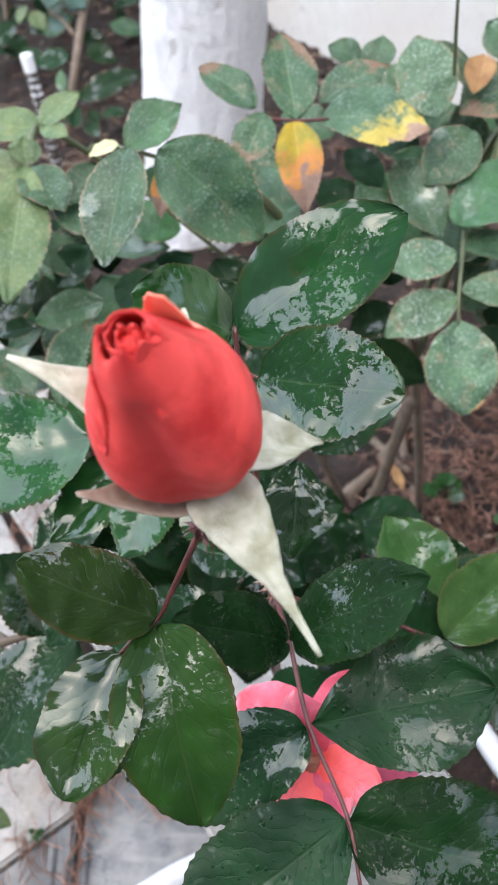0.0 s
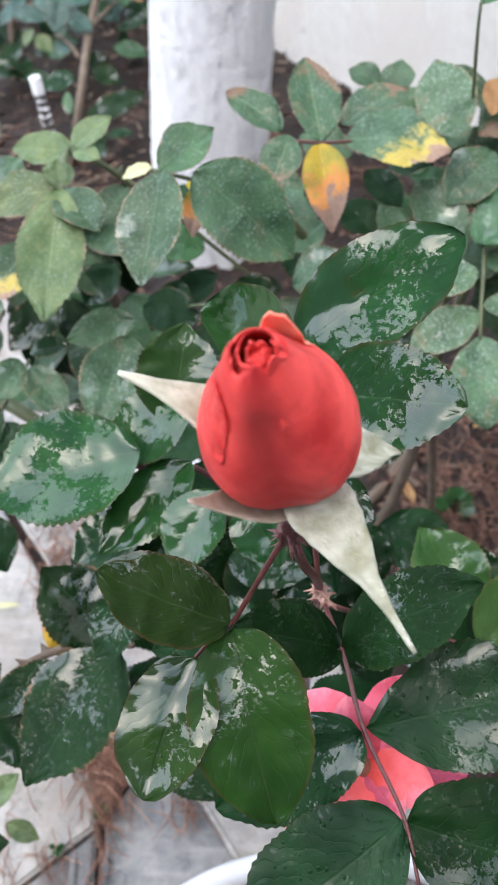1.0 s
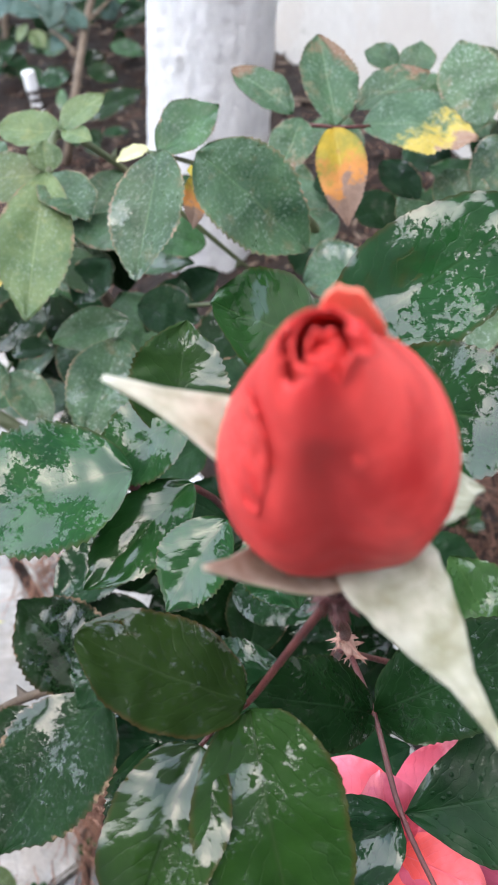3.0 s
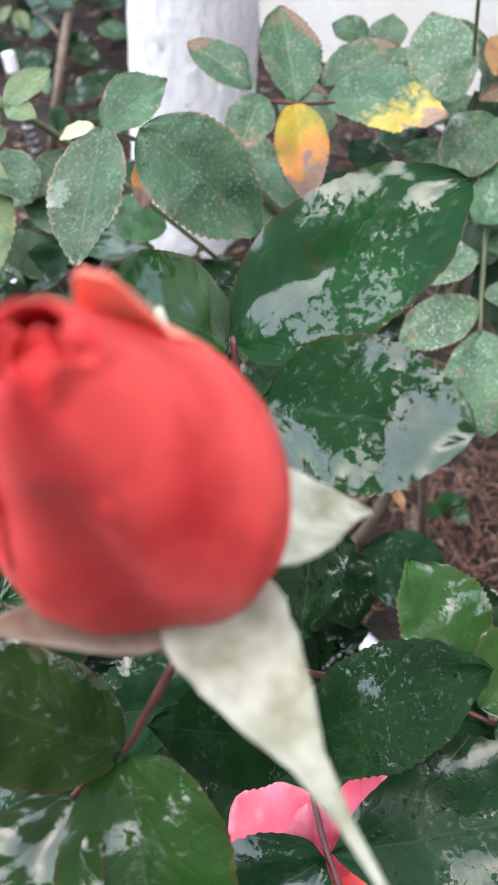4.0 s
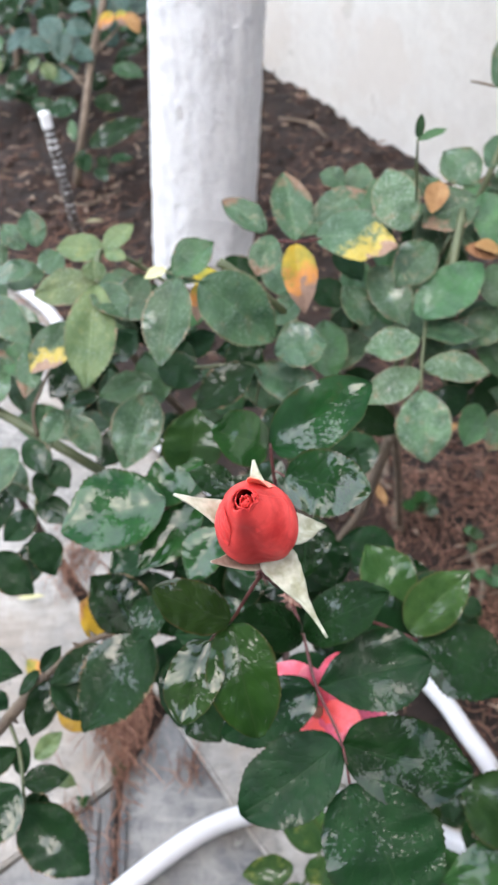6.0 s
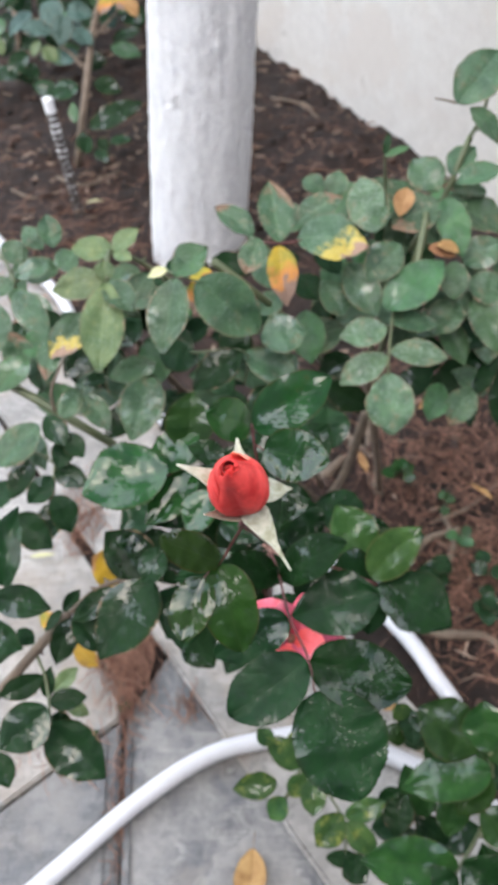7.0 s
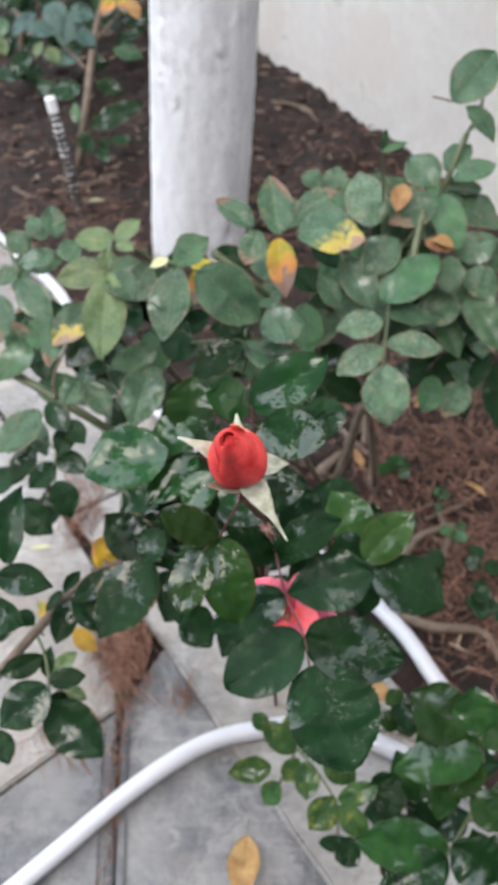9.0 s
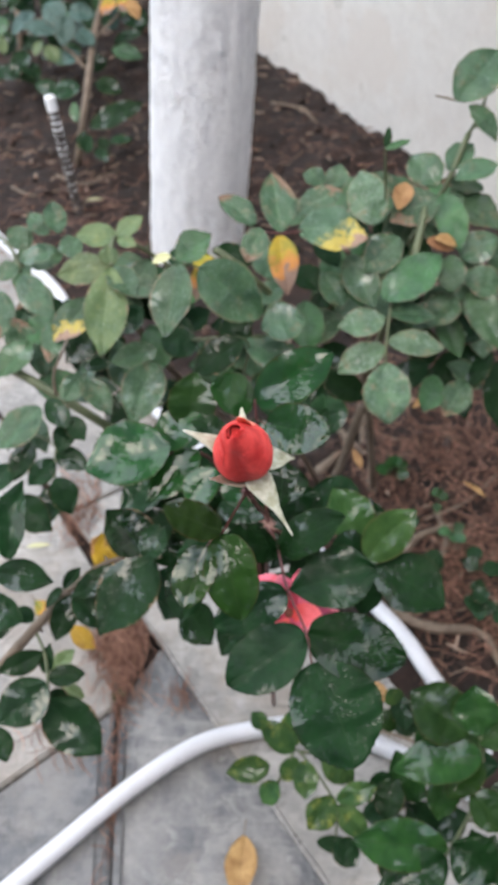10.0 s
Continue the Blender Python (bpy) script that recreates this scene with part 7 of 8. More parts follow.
# ---- on the ground ----
def fallen(kind, base, tip, width, label):
    holder = thing("fallen_leaf", label, "leaf", base)
    leaflet(holder, kind, base, tip, 0.7 * width, face=(0, 0, 1), fold=0.4, curl=0.15, name="blade", teeth=0.0, blunt=0.95)
    b, t = Vector(base), Vector(tip)
    cane(holder, [b + (b - t) * 0.25, b + (b - t) * 0.1 + Vector((0, 0, 0.002)), b], 0.0008, 0.0006, BARK, "stalk", sides=5)


fallen("dry", (-0.0055, 0.3616, 0.0100), (-0.0133, 0.2892, 0.0200), 0.0499, "dry tan curled leaf lying on the paving")
fallen("pale", (-0.3136, 0.7554, 0.0080), (-0.2778, 0.7583, 0.0120), 0.0115, "pale dry leaf lying by the paving joint")
fallen("yellow", (-0.2853, 0.6671, 0.0080), (-0.2518, 0.6295, 0.0120), 0.0314, "yellowed leaf lying on the paving")
fallen("pale", (-0.3449, 1.6533, 0.0200), (-0.3067, 1.6560, 0.0250), 0.0175, "pale dry leaf lying on the soil")
fallen("dry", (0.1686, 0.8922, 0.0200), (0.1581, 0.9296, 0.0300), 0.0188, "orange-brown dead leaf lying on the soil")
fallen("dry", (0.1373, 0.5379, 0.0200), (0.1675, 0.5102, 0.0300), 0.0360, "reddish-brown dead leaf lying on the soil")
fallen("dry", (0.3446, 0.8366, 0.0200), (0.3140, 0.8607, 0.0300), 0.0171, "brown dead leaf lying on the soil")
fallen("dry", (0.2931, 1.0537, 0.0200), (0.2595, 1.0166, 0.0300), 0.0188, "brown dead leaf lying on the soil")


def twig(points, r):
    bm = bmesh.new()
    pts = spline(points, 6)
    tube_into(bm, pts, [r * (1 - 0.4 * k / len(pts)) for k in range(len(pts))], 9, 0.35)
    tagged(part("twig", bm, BARK), "broken brown twig lying on the soil", "twig", "twigs on the soil")


twig([(0.1011, 0.8887, 0.0112), (0.1384, 0.9355, 0.0112), (0.1895, 1.0166, 0.0112)], 0.009)
twig([(0.1831, 0.8565, 0.0096), (0.1779, 0.9370, 0.0096), (0.1801, 1.0118, 0.0096)], 0.007)
twig([(0.1847, 0.6452, 0.0104), (0.2336, 0.6237, 0.0104), (0.2980, 0.6153, 0.0104), (0.3174, 0.5665, 0.0104)], 0.008)
twig([(0.2467, 0.7142, 0.0088), (0.2774, 0.7627, 0.0088), (0.2705, 0.8246, 0.0088)], 0.006)
twig([(-0.4256, 1.7811, 0.0072), (-0.3585, 1.7447, 0.0072), (-0.2908, 1.8058, 0.0072)], 0.004)
twig([(0.1422, 0.9870, 0.0088), (0.1736, 0.9378, 0.0088), (0.1897, 0.8795, 0.0088)], 0.006)
twig([(0.2518, 0.8054, 0.0064), (0.3142, 0.8373, 0.0064), (0.3748, 0.8930, 0.0064)], 0.003)
twig([(0.2012, 0.7231, 0.0096), (0.2388, 0.7721, 0.0096), (0.2900, 0.7925, 0.0096)], 0.007)
twig([(-0.5168, 1.7342, 0.0064), (-0.4617, 1.6991, 0.0064), (-0.3940, 1.7342, 0.0064)], 0.003)
twig([(0.0549, 2.1408, 0.0072), (0.1241, 2.1099, 0.0072), (0.1619, 2.0352, 0.0072)], 0.004)

WEED = thing("weed", "small green weed growing in the soil", "weed", (0.2239, 0.9104, 0.0000))
leaflet(WEED, "youngwet", (0.2146, 0.8908, 0.0198), (0.1935, 0.8821, 0.0238), 0.0165, teeth=0.3)
cane(WEED, [(0.2250, 0.9150, -0.0050), (0.2179, 0.8952, 0.0159), (0.2146, 0.8908, 0.0198)], 0.0008, 0.0006, CANE, "stem", sides=5)
leaflet(WEED, "youngwet", (0.2176, 0.8820, 0.0326), (0.2320, 0.8946, 0.0366), 0.0163, teeth=0.3)
cane(WEED, [(0.2250, 0.9150, -0.0050), (0.2186, 0.8873, 0.0261), (0.2176, 0.8820, 0.0326)], 0.0008, 0.0006, CANE, "stem", sides=5)
leaflet(WEED, "youngwet", (0.2180, 0.8807, 0.0344), (0.2347, 0.8901, 0.0384), 0.0163, teeth=0.3)
cane(WEED, [(0.2250, 0.9150, -0.0050), (0.2186, 0.8862, 0.0275), (0.2180, 0.8807, 0.0344)], 0.0008, 0.0006, CANE, "stem", sides=5)
leaflet(WEED, "youngwet", (0.2165, 0.8861, 0.0283), (0.2022, 0.8971, 0.0323), 0.0164, teeth=0.3)
cane(WEED, [(0.2250, 0.9150, -0.0050), (0.2183, 0.8905, 0.0226), (0.2165, 0.8861, 0.0283)], 0.0008, 0.0006, CANE, "stem", sides=5)
leaflet(WEED, "youngwet", (0.2141, 0.8808, 0.0404), (0.2097, 0.8980, 0.0444), 0.0162, teeth=0.3)
cane(WEED, [(0.2250, 0.9150, -0.0050), (0.2163, 0.8846, 0.0323), (0.2141, 0.8808, 0.0404)], 0.0008, 0.0006, CANE, "stem", sides=5)
leaflet(WEED, "youngwet", (0.2212, 0.8892, 0.0189), (0.2292, 0.8676, 0.0229), 0.0165, teeth=0.3)
cane(WEED, [(0.2250, 0.9150, -0.0050), (0.2213, 0.8947, 0.0151), (0.2212, 0.8892, 0.0189)], 0.0008, 0.0006, CANE, "stem", sides=5)
leaflet(WEED, "youngwet", (0.2059, 0.8785, 0.0357), (0.1852, 0.8756, 0.0397), 0.0162, teeth=0.3)
cane(WEED, [(0.2250, 0.9150, -0.0050), (0.2125, 0.8847, 0.0285), (0.2059, 0.8785, 0.0357)], 0.0008, 0.0006, CANE, "stem", sides=5)
leaflet(WEED, "youngwet", (0.2162, 0.8795, 0.0411), (0.2208, 0.8974, 0.0451), 0.0162, teeth=0.3)
cane(WEED, [(0.2250, 0.9150, -0.0050), (0.2173, 0.8837, 0.0329), (0.2162, 0.8795, 0.0411)], 0.0008, 0.0006, CANE, "stem", sides=5)
leaflet(WEED, "youngwet", (0.2181, 0.8721, 0.0386), (0.2315, 0.8558, 0.0426), 0.0162, teeth=0.3)
cane(WEED, [(0.2250, 0.9150, -0.0050), (0.2184, 0.8807, 0.0309), (0.2181, 0.8721, 0.0386)], 0.0008, 0.0006, CANE, "stem", sides=5)
WEED = thing("weed", "small green weed growing in the soil", "weed", (0.2795, 0.8482, 0.0000))
leaflet(WEED, "youngwet", (0.2746, 0.8390, 0.0181), (0.2735, 0.8545, 0.0221), 0.0149, teeth=0.3)
cane(WEED, [(0.2809, 0.8524, -0.0050), (0.2756, 0.8390, 0.0145), (0.2746, 0.8390, 0.0181)], 0.0008, 0.0006, CANE, "stem", sides=5)
leaflet(WEED, "youngwet", (0.2717, 0.8234, 0.0248), (0.2660, 0.8016, 0.0288), 0.0147, teeth=0.3)
cane(WEED, [(0.2809, 0.8524, -0.0050), (0.2735, 0.8295, 0.0199), (0.2717, 0.8234, 0.0248)], 0.0008, 0.0006, CANE, "stem", sides=5)
leaflet(WEED, "youngwet", (0.2681, 0.8125, 0.0460), (0.2760, 0.8264, 0.0500), 0.0144, teeth=0.3)
cane(WEED, [(0.2809, 0.8524, -0.0050), (0.2700, 0.8186, 0.0368), (0.2681, 0.8125, 0.0460)], 0.0008, 0.0006, CANE, "stem", sides=5)
leaflet(WEED, "youngwet", (0.2729, 0.8256, 0.0283), (0.2867, 0.8352, 0.0323), 0.0147, teeth=0.3)
cane(WEED, [(0.2809, 0.8524, -0.0050), (0.2738, 0.8297, 0.0226), (0.2729, 0.8256, 0.0283)], 0.0008, 0.0006, CANE, "stem", sides=5)
WEED = thing("weed", "small green weed growing in the soil", "weed", (0.2911, 0.7898, 0.0000))
leaflet(WEED, "green", (0.2811, 0.7661, 0.0299), (0.2610, 0.7620, 0.0339), 0.0156, teeth=0.3)
cane(WEED, [(0.2926, 0.7938, -0.0050), (0.2835, 0.7709, 0.0239), (0.2811, 0.7661, 0.0299)], 0.0008, 0.0006, CANE, "stem", sides=5)
leaflet(WEED, "green", (0.2827, 0.7630, 0.0359), (0.2988, 0.7705, 0.0399), 0.0155, teeth=0.3)
cane(WEED, [(0.2926, 0.7938, -0.0050), (0.2838, 0.7679, 0.0287), (0.2827, 0.7630, 0.0359)], 0.0008, 0.0006, CANE, "stem", sides=5)
leaflet(WEED, "green", (0.2813, 0.7478, 0.0463), (0.2913, 0.7319, 0.0503), 0.0153, teeth=0.3)
cane(WEED, [(0.2926, 0.7938, -0.0050), (0.2822, 0.7578, 0.0371), (0.2813, 0.7478, 0.0463)], 0.0008, 0.0006, CANE, "stem", sides=5)
leaflet(WEED, "green", (0.2860, 0.7742, 0.0179), (0.2874, 0.7528, 0.0219), 0.0158, teeth=0.3)
cane(WEED, [(0.2926, 0.7938, -0.0050), (0.2870, 0.7778, 0.0143), (0.2860, 0.7742, 0.0179)], 0.0008, 0.0006, CANE, "stem", sides=5)
WEED = thing("weed", "small green weed growing in the soil", "weed", (0.2738, 0.7302, 0.0000))
leaflet(WEED, "dark", (0.2668, 0.7177, 0.0180), (0.2355, 0.7226, 0.0220), 0.0268, teeth=0.3)
cane(WEED, [(0.2751, 0.7338, -0.0050), (0.2688, 0.7200, 0.0144), (0.2668, 0.7177, 0.0180)], 0.0008, 0.0006, CANE, "stem", sides=5)
leaflet(WEED, "dark", (0.2495, 0.7080, 0.0297), (0.2166, 0.7044, 0.0337), 0.0264, teeth=0.3)
cane(WEED, [(0.2751, 0.7338, -0.0050), (0.2592, 0.7126, 0.0238), (0.2495, 0.7080, 0.0297)], 0.0008, 0.0006, CANE, "stem", sides=5)
leaflet(WEED, "dark", (0.2580, 0.7082, 0.0183), (0.2287, 0.6868, 0.0223), 0.0266, teeth=0.3)
cane(WEED, [(0.2751, 0.7338, -0.0050), (0.2644, 0.7152, 0.0146), (0.2580, 0.7082, 0.0183)], 0.0008, 0.0006, CANE, "stem", sides=5)
leaflet(WEED, "dark", (0.2602, 0.7063, 0.0363), (0.2334, 0.7184, 0.0403), 0.0263, teeth=0.3)
cane(WEED, [(0.2751, 0.7338, -0.0050), (0.2640, 0.7103, 0.0290), (0.2602, 0.7063, 0.0363)], 0.0008, 0.0006, CANE, "stem", sides=5)
WEED = thing("weed", "small green weed growing in the soil", "weed", (0.3191, 0.7206, 0.0000))
leaflet(WEED, "dark", (0.3105, 0.6965, 0.0344), (0.3367, 0.7006, 0.0384), 0.0227, teeth=0.3)
cane(WEED, [(0.3207, 0.7242, -0.0050), (0.3115, 0.7011, 0.0275), (0.3105, 0.6965, 0.0344)], 0.0008, 0.0006, CANE, "stem", sides=5)
leaflet(WEED, "dark", (0.3090, 0.7057, 0.0244), (0.2890, 0.7195, 0.0284), 0.0229, teeth=0.3)
cane(WEED, [(0.3207, 0.7242, -0.0050), (0.3117, 0.7079, 0.0195), (0.3090, 0.7057, 0.0244)], 0.0008, 0.0006, CANE, "stem", sides=5)
leaflet(WEED, "dark", (0.3279, 0.7074, 0.0192), (0.3542, 0.7054, 0.0232), 0.0231, teeth=0.3)
cane(WEED, [(0.3207, 0.7242, -0.0050), (0.3216, 0.7098, 0.0154), (0.3279, 0.7074, 0.0192)], 0.0008, 0.0006, CANE, "stem", sides=5)
leaflet(WEED, "dark", (0.3107, 0.7206, 0.0233), (0.3064, 0.7441, 0.0273), 0.0231, teeth=0.3)
cane(WEED, [(0.3207, 0.7242, -0.0050), (0.3127, 0.7155, 0.0186), (0.3107, 0.7206, 0.0233)], 0.0008, 0.0006, CANE, "stem", sides=5)
leaflet(WEED, "dark", (0.3088, 0.7023, 0.0278), (0.2896, 0.7166, 0.0318), 0.0228, teeth=0.3)
cane(WEED, [(0.3207, 0.7242, -0.0050), (0.3113, 0.7054, 0.0222), (0.3088, 0.7023, 0.0278)], 0.0008, 0.0006, CANE, "stem", sides=5)
WEED = thing("weed", "small green weed growing in the soil", "weed", (0.3187, 0.6564, 0.0000))
leaflet(WEED, "dark", (0.3026, 0.6391, 0.0421), (0.2924, 0.6611, 0.0461), 0.0244, teeth=0.3)
cane(WEED, [(0.3203, 0.6597, -0.0050), (0.3066, 0.6395, 0.0337), (0.3026, 0.6391, 0.0421)], 0.0008, 0.0006, CANE, "stem", sides=5)
leaflet(WEED, "dark", (0.3091, 0.6227, 0.0452), (0.3293, 0.6064, 0.0492), 0.0242, teeth=0.3)
cane(WEED, [(0.3203, 0.6597, -0.0050), (0.3096, 0.6307, 0.0362), (0.3091, 0.6227, 0.0452)], 0.0008, 0.0006, CANE, "stem", sides=5)
leaflet(WEED, "dark", (0.3033, 0.6421, 0.0291), (0.2792, 0.6534, 0.0331), 0.0246, teeth=0.3)
cane(WEED, [(0.3203, 0.6597, -0.0050), (0.3082, 0.6435, 0.0233), (0.3033, 0.6421, 0.0291)], 0.0008, 0.0006, CANE, "stem", sides=5)
leaflet(WEED, "dark", (0.3238, 0.6472, 0.0156), (0.3524, 0.6471, 0.0196), 0.0250, teeth=0.3)
cane(WEED, [(0.3203, 0.6597, -0.0050), (0.3198, 0.6487, 0.0125), (0.3238, 0.6472, 0.0156)], 0.0008, 0.0006, CANE, "stem", sides=5)
WEED = thing("weed", "small green weed growing in the soil", "weed", (0.3031, 0.6743, 0.0000))
leaflet(WEED, "dark", (0.2968, 0.6605, 0.0302), (0.3081, 0.6822, 0.0342), 0.0223, teeth=0.3)
cane(WEED, [(0.3046, 0.6776, -0.0050), (0.2972, 0.6613, 0.0241), (0.2968, 0.6605, 0.0302)], 0.0008, 0.0006, CANE, "stem", sides=5)
leaflet(WEED, "dark", (0.2952, 0.6481, 0.0264), (0.2957, 0.6215, 0.0304), 0.0222, teeth=0.3)
cane(WEED, [(0.3046, 0.6776, -0.0050), (0.2968, 0.6558, 0.0211), (0.2952, 0.6481, 0.0264)], 0.0008, 0.0006, CANE, "stem", sides=5)
leaflet(WEED, "dark", (0.3046, 0.6556, 0.0186), (0.3233, 0.6397, 0.0226), 0.0225, teeth=0.3)
cane(WEED, [(0.3046, 0.6776, -0.0050), (0.3021, 0.6612, 0.0149), (0.3046, 0.6556, 0.0186)], 0.0008, 0.0006, CANE, "stem", sides=5)
WEED = thing("weed", "tiny green weed in the paving joint", "weed", (-0.1610, 0.5335, 0.0000))
leaflet(WEED, "youngwet", (-0.1597, 0.5297, 0.0080), (-0.1583, 0.5329, 0.0120), 0.0052, teeth=0.3)
cane(WEED, [(-0.1618, 0.5362, -0.0050), (-0.1600, 0.5303, 0.0064), (-0.1597, 0.5297, 0.0080)], 0.0008, 0.0006, CANE, "stem", sides=5)
leaflet(WEED, "youngwet", (-0.1595, 0.5322, 0.0080), (-0.1582, 0.5354, 0.0120), 0.0052, teeth=0.3)
cane(WEED, [(-0.1618, 0.5362, -0.0050), (-0.1599, 0.5316, 0.0064), (-0.1595, 0.5322, 0.0080)], 0.0008, 0.0006, CANE, "stem", sides=5)
leaflet(WEED, "youngwet", (-0.1622, 0.5292, 0.0080), (-0.1677, 0.5270, 0.0120), 0.0052, teeth=0.3)
cane(WEED, [(-0.1618, 0.5362, -0.0050), (-0.1612, 0.5301, 0.0064), (-0.1622, 0.5292, 0.0080)], 0.0008, 0.0006, CANE, "stem", sides=5)
leaflet(WEED, "youngwet", (-0.1594, 0.5264, 0.0080), (-0.1581, 0.5190, 0.0120), 0.0052, teeth=0.3)
cane(WEED, [(-0.1618, 0.5362, -0.0050), (-0.1598, 0.5287, 0.0064), (-0.1594, 0.5264, 0.0080)], 0.0008, 0.0006, CANE, "stem", sides=5)
leaflet(WEED, "youngwet", (-0.1606, 0.5287, 0.0080), (-0.1652, 0.5241, 0.0120), 0.0052, teeth=0.3)
cane(WEED, [(-0.1618, 0.5362, -0.0050), (-0.1604, 0.5298, 0.0064), (-0.1606, 0.5287, 0.0080)], 0.0008, 0.0006, CANE, "stem", sides=5)
leaflet(WEED, "youngwet", (-0.1582, 0.5296, 0.0080), (-0.1517, 0.5287, 0.0120), 0.0052, teeth=0.3)
cane(WEED, [(-0.1618, 0.5362, -0.0050), (-0.1592, 0.5303, 0.0064), (-0.1582, 0.5296, 0.0080)], 0.0008, 0.0006, CANE, "stem", sides=5)
leaflet(WEED, "youngwet", (-0.1615, 0.5269, 0.0080), (-0.1648, 0.5210, 0.0120), 0.0052, teeth=0.3)
cane(WEED, [(-0.1618, 0.5362, -0.0050), (-0.1609, 0.5289, 0.0064), (-0.1615, 0.5269, 0.0080)], 0.0008, 0.0006, CANE, "stem", sides=5)
leaflet(WEED, "youngwet", (-0.1611, 0.5274, 0.0080), (-0.1643, 0.5213, 0.0120), 0.0052, teeth=0.3)
cane(WEED, [(-0.1618, 0.5362, -0.0050), (-0.1607, 0.5292, 0.0064), (-0.1611, 0.5274, 0.0080)], 0.0008, 0.0006, CANE, "stem", sides=5)
WEED = thing("weed", "tiny green weed in the paving joint", "weed", (-0.1985, 0.5001, 0.0000))
leaflet(WEED, "youngwet", (-0.1952, 0.4934, 0.0080), (-0.1910, 0.4869, 0.0120), 0.0052, teeth=0.3)
cane(WEED, [(-0.1995, 0.5026, -0.0050), (-0.1964, 0.4955, 0.0064), (-0.1952, 0.4934, 0.0080)], 0.0008, 0.0006, CANE, "stem", sides=5)
leaflet(WEED, "youngwet", (-0.1969, 0.4955, 0.0080), (-0.1958, 0.4884, 0.0120), 0.0052, teeth=0.3)
cane(WEED, [(-0.1995, 0.5026, -0.0050), (-0.1972, 0.4966, 0.0064), (-0.1969, 0.4955, 0.0080)], 0.0008, 0.0006, CANE, "stem", sides=5)
leaflet(WEED, "youngwet", (-0.1961, 0.4962, 0.0080), (-0.1894, 0.4950, 0.0120), 0.0052, teeth=0.3)
cane(WEED, [(-0.1995, 0.5026, -0.0050), (-0.1968, 0.4969, 0.0064), (-0.1961, 0.4962, 0.0080)], 0.0008, 0.0006, CANE, "stem", sides=5)
leaflet(WEED, "youngwet", (-0.1940, 0.4972, 0.0080), (-0.1877, 0.4969, 0.0120), 0.0052, teeth=0.3)
cane(WEED, [(-0.1995, 0.5026, -0.0050), (-0.1958, 0.4974, 0.0064), (-0.1940, 0.4972, 0.0080)], 0.0008, 0.0006, CANE, "stem", sides=5)
leaflet(WEED, "youngwet", (-0.1973, 0.4963, 0.0080), (-0.2017, 0.4975, 0.0120), 0.0052, teeth=0.3)
cane(WEED, [(-0.1995, 0.5026, -0.0050), (-0.1974, 0.4970, 0.0064), (-0.1973, 0.4963, 0.0080)], 0.0008, 0.0006, CANE, "stem", sides=5)
leaflet(WEED, "youngwet", (-0.1960, 0.4957, 0.0080), (-0.1893, 0.4917, 0.0120), 0.0052, teeth=0.3)
cane(WEED, [(-0.1995, 0.5026, -0.0050), (-0.1968, 0.4967, 0.0064), (-0.1960, 0.4957, 0.0080)], 0.0008, 0.0006, CANE, "stem", sides=5)


def build_mortar():
    bm = bmesh.new()
    pts = [Vector((*at_kerb(-0.95 + 0.02 * k, 0.0 + 0.003 * noise.noise(Vector((k * 0.3, 0, 0)))), 0.003)) for k in range(88)]
    tube_into(bm, pts, [0.003 + 0.0012 * noise.noise(Vector((k * 0.9, 4, 0))) for k in range(88)], 8, 0.2)
    under(part("mortar_line", bm, KERB), kerb)


build_mortar()


def build_needles():
    """Dry pine needles, in the paving joints and over the soil."""
    rnd = random.Random(3)
    bm = bmesh.new()
    heaps = [(-0.165, 0.60, 0.016, 0.022, 520), (-0.158, 0.545, 0.012, 0.02, 80), (-0.25, 0.83, 0.018, 0.04, 160), (-0.155, 0.45, 0.004, 0.08, 70), (-0.22, 0.475, 0.03, 0.02, 50), (-0.085, 0.53, 0.012, 0.015, 26), (0.30, 1.0, 0.12, 0.1, 700), (0.36, 0.80, 0.08, 0.12, 650), (0.22, 0.86, 0.05, 0.06, 220), (-0.5, 1.9, 0.2, 0.2, 160), (-0.42, 1.45, 0.16, 0.1, 260), (0.42, 1.02, 0.1, 0.08, 160), (0.1, 1.75, 0.15, 0.12, 120), (0.2, 2.0, 0.1, 0.25, 80), (0.33, 0.62, 0.06, 0.06, 300), (0.28, 0.72, 0.05, 0.05, 260), (0.15, 1.7, 0.2, 0.2, 260), (-0.38, 1.62, 0.1, 0.12, 260)]
    for hx, hy, sx, sy, count in heaps:
        for _ in range(count):
            x, y = rnd.gauss(hx, sx), rnd.gauss(hy, sy)
            a, length = rnd.gauss(-1.3, 0.55 if y < 0.9 and x < 0 else 2.0), rnd.uniform(0.018, 0.045)
            z = max(ground_height(x, y), 0.001) + rnd.uniform(0.001, 0.012)
            d = Vector((math.cos(a), math.sin(a), rnd.uniform(-0.1, 0.1)))
            bend = Vector((-d.y, d.x, 0.2)) * rnd.uniform(-0.9, 0.9)
            c = Vector((x, y, z))
            pts = [c + d * length * (s - 0.5) + bend * length * (0.25 - (s - 0.5) ** 2) for s in (0, 0.33, 0.66, 1)]
            tube_into(bm, pts, [0.0005, 0.0006, 0.0006, 0.0003], 3, cap=False)
    tagged(part("pine_needles", bm, NEEDLE), "dry brown pine needles in joints and on soil", "needles", kind="stuff")


build_needles()


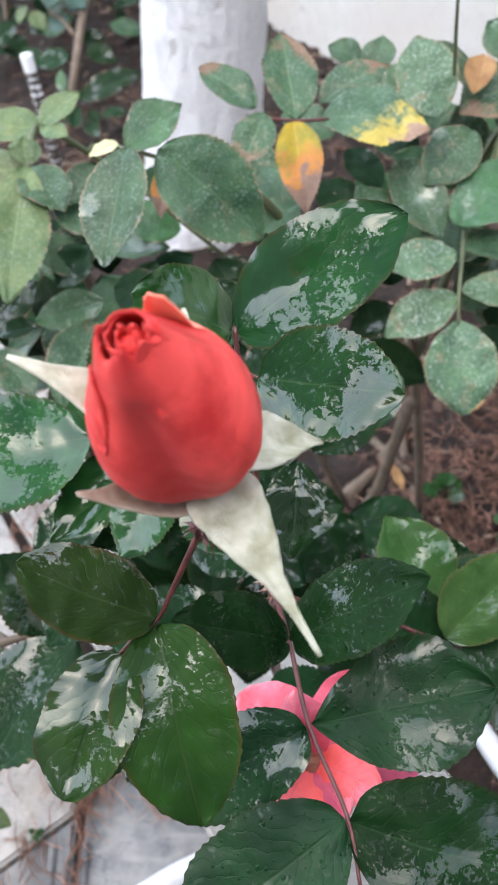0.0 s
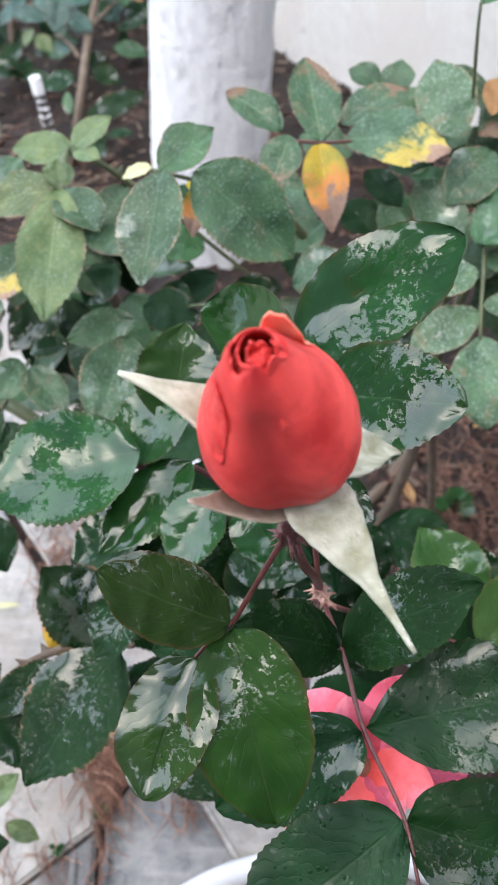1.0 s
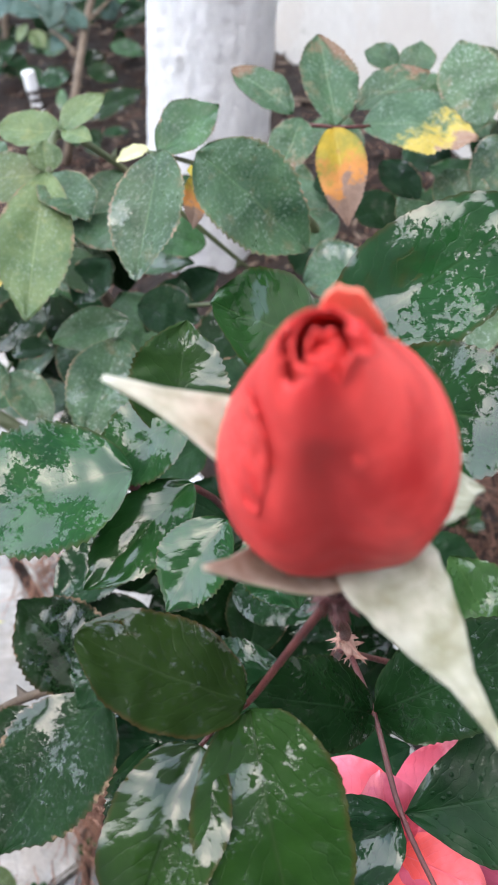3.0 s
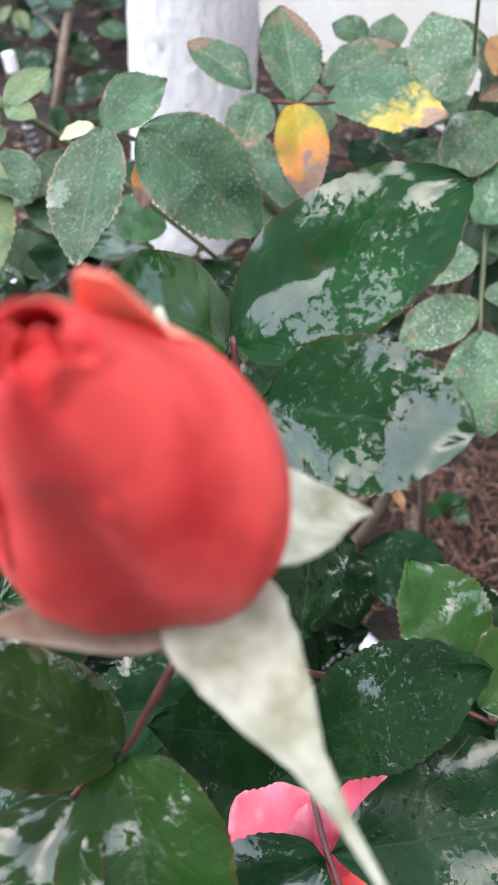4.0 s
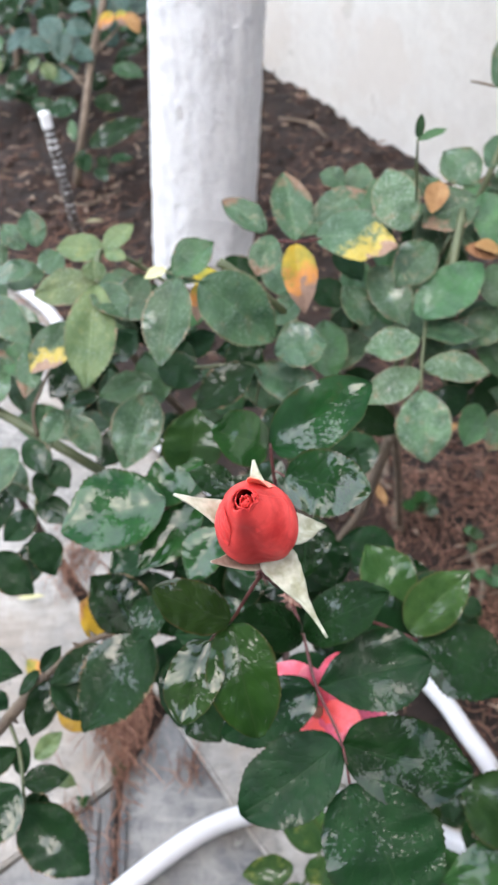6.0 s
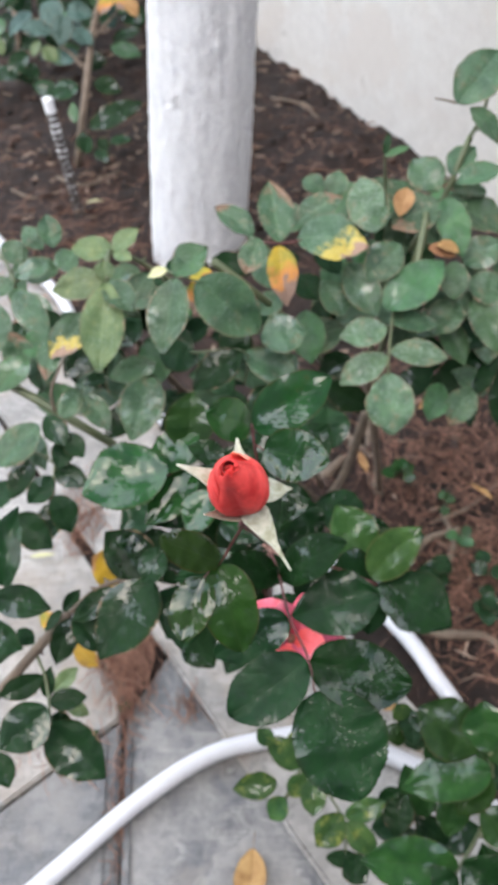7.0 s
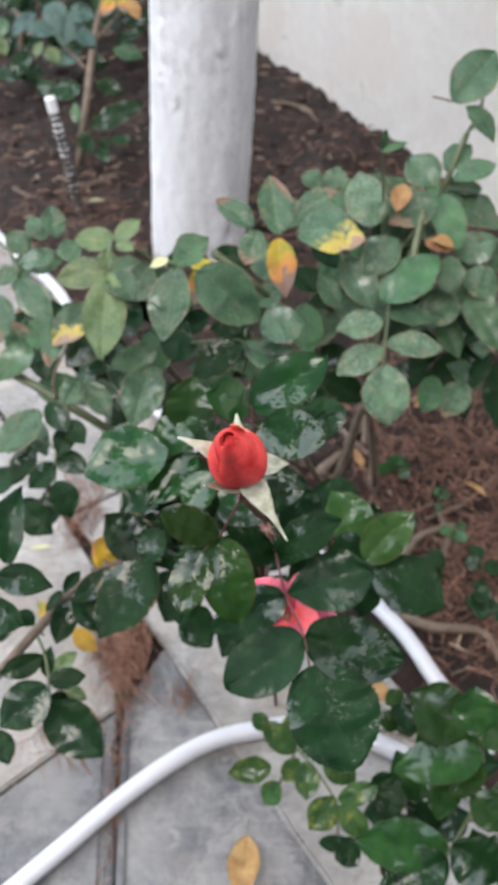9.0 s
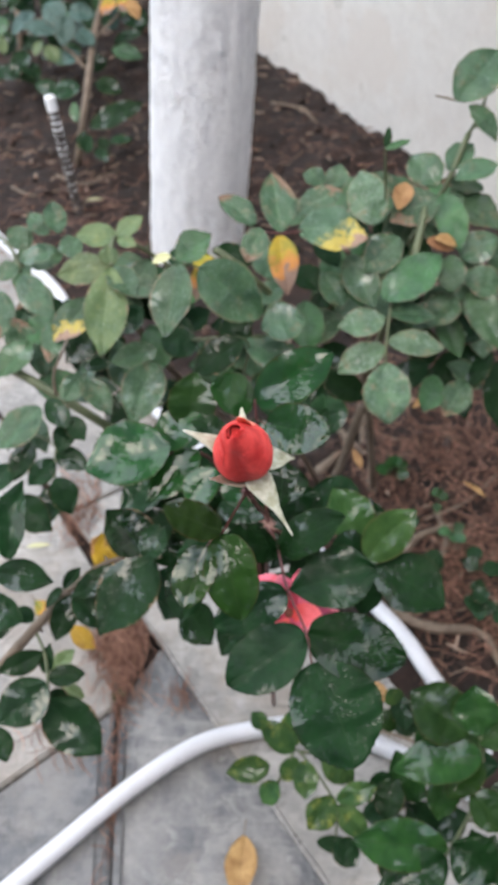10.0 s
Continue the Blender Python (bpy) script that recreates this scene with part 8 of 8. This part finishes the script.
def build_clods():
    rnd = random.Random(8)
    verts, faces = [], []
    base = bmesh.new()
    bmesh.ops.create_icosphere(base, subdivisions=1, radius=1.0)
    bv, bf = [v.co.copy() for v in base.verts], [[v.index for v in f.verts] for f in base.faces]
    base.free()
    for k in range(8000):
        x, y = rnd.uniform(-1.1, 1.0), rnd.uniform(0.45, 3.1)
        if kerb_frame(x, y)[1] > -0.24:
            continue
        r = 0.0025 + 0.011 * rnd.random() ** 4
        z = ground_height(x, y) + 0.2 * r
        n0, seed = len(verts), Vector((rnd.uniform(0, 99), 0, 0))
        sx, sy, sz = rnd.uniform(0.7, 1.4), rnd.uniform(0.7, 1.4), rnd.uniform(0.5, 0.9)
        verts += [(x + r * sx * q.x * (1 + 0.5 * noise.noise(q * 1.7 + seed)), y + r * sy * q.y * (1 + 0.5 * noise.noise(q * 1.7 + seed)), z + r * sz * q.z) for q in bv]
        faces += [[n0 + i for i in f] for f in bf]
    me = bpy.data.meshes.new("soil_clods")
    me.from_pydata(verts, [], faces)
    me.materials.append(CRUMB)
    tagged(new("soil_clods", me), "loose clods and crumbs of dark soil", "soil", kind="stuff")


build_clods()


def build_chips():
    """Flat bits of bark and straw strewn over the soil."""
    rnd = random.Random(21)
    verts, faces = [], []
    for k in range(1700):
        x, y = rnd.uniform(-1.0, 0.9), rnd.uniform(0.5, 2.9)
        if kerb_frame(x, y)[1] > -0.26:
            continue
        a, length, w = rnd.uniform(0, 6.28), rnd.uniform(0.006, 0.03), rnd.uniform(0.0015, 0.006)
        d, s = Vector((math.cos(a), math.sin(a), rnd.uniform(-0.3, 0.3))), Vector((-math.sin(a), math.cos(a), rnd.uniform(-0.3, 0.3)))
        c = Vector((x, y, ground_height(x, y) + 0.006 + rnd.uniform(0, 0.01)))
        n0, up = len(verts), Vector((0, 0, 0.0015))
        ring = [c - d * length / 2, c + s * w / 2 - d * length * 0.1, c + d * length / 2, c - s * w / 2 + d * length * 0.15]
        verts += [tuple(q + up) for q in ring] + [tuple(q - up) for q in ring]
        faces += [[n0, n0 + 1, n0 + 2, n0 + 3], [n0 + 7, n0 + 6, n0 + 5, n0 + 4]] + [[n0 + i, n0 + 4 + i, n0 + 4 + (i + 1) % 4, n0 + (i + 1) % 4] for i in range(4)]
    me = bpy.data.meshes.new("bark_chips")
    me.from_pydata(verts, [], faces)
    me.materials.append(CHIP)
    tagged(new("bark_chips", me), "brown and pale bark chips strewn over the soil", "bark", kind="stuff")


build_chips()
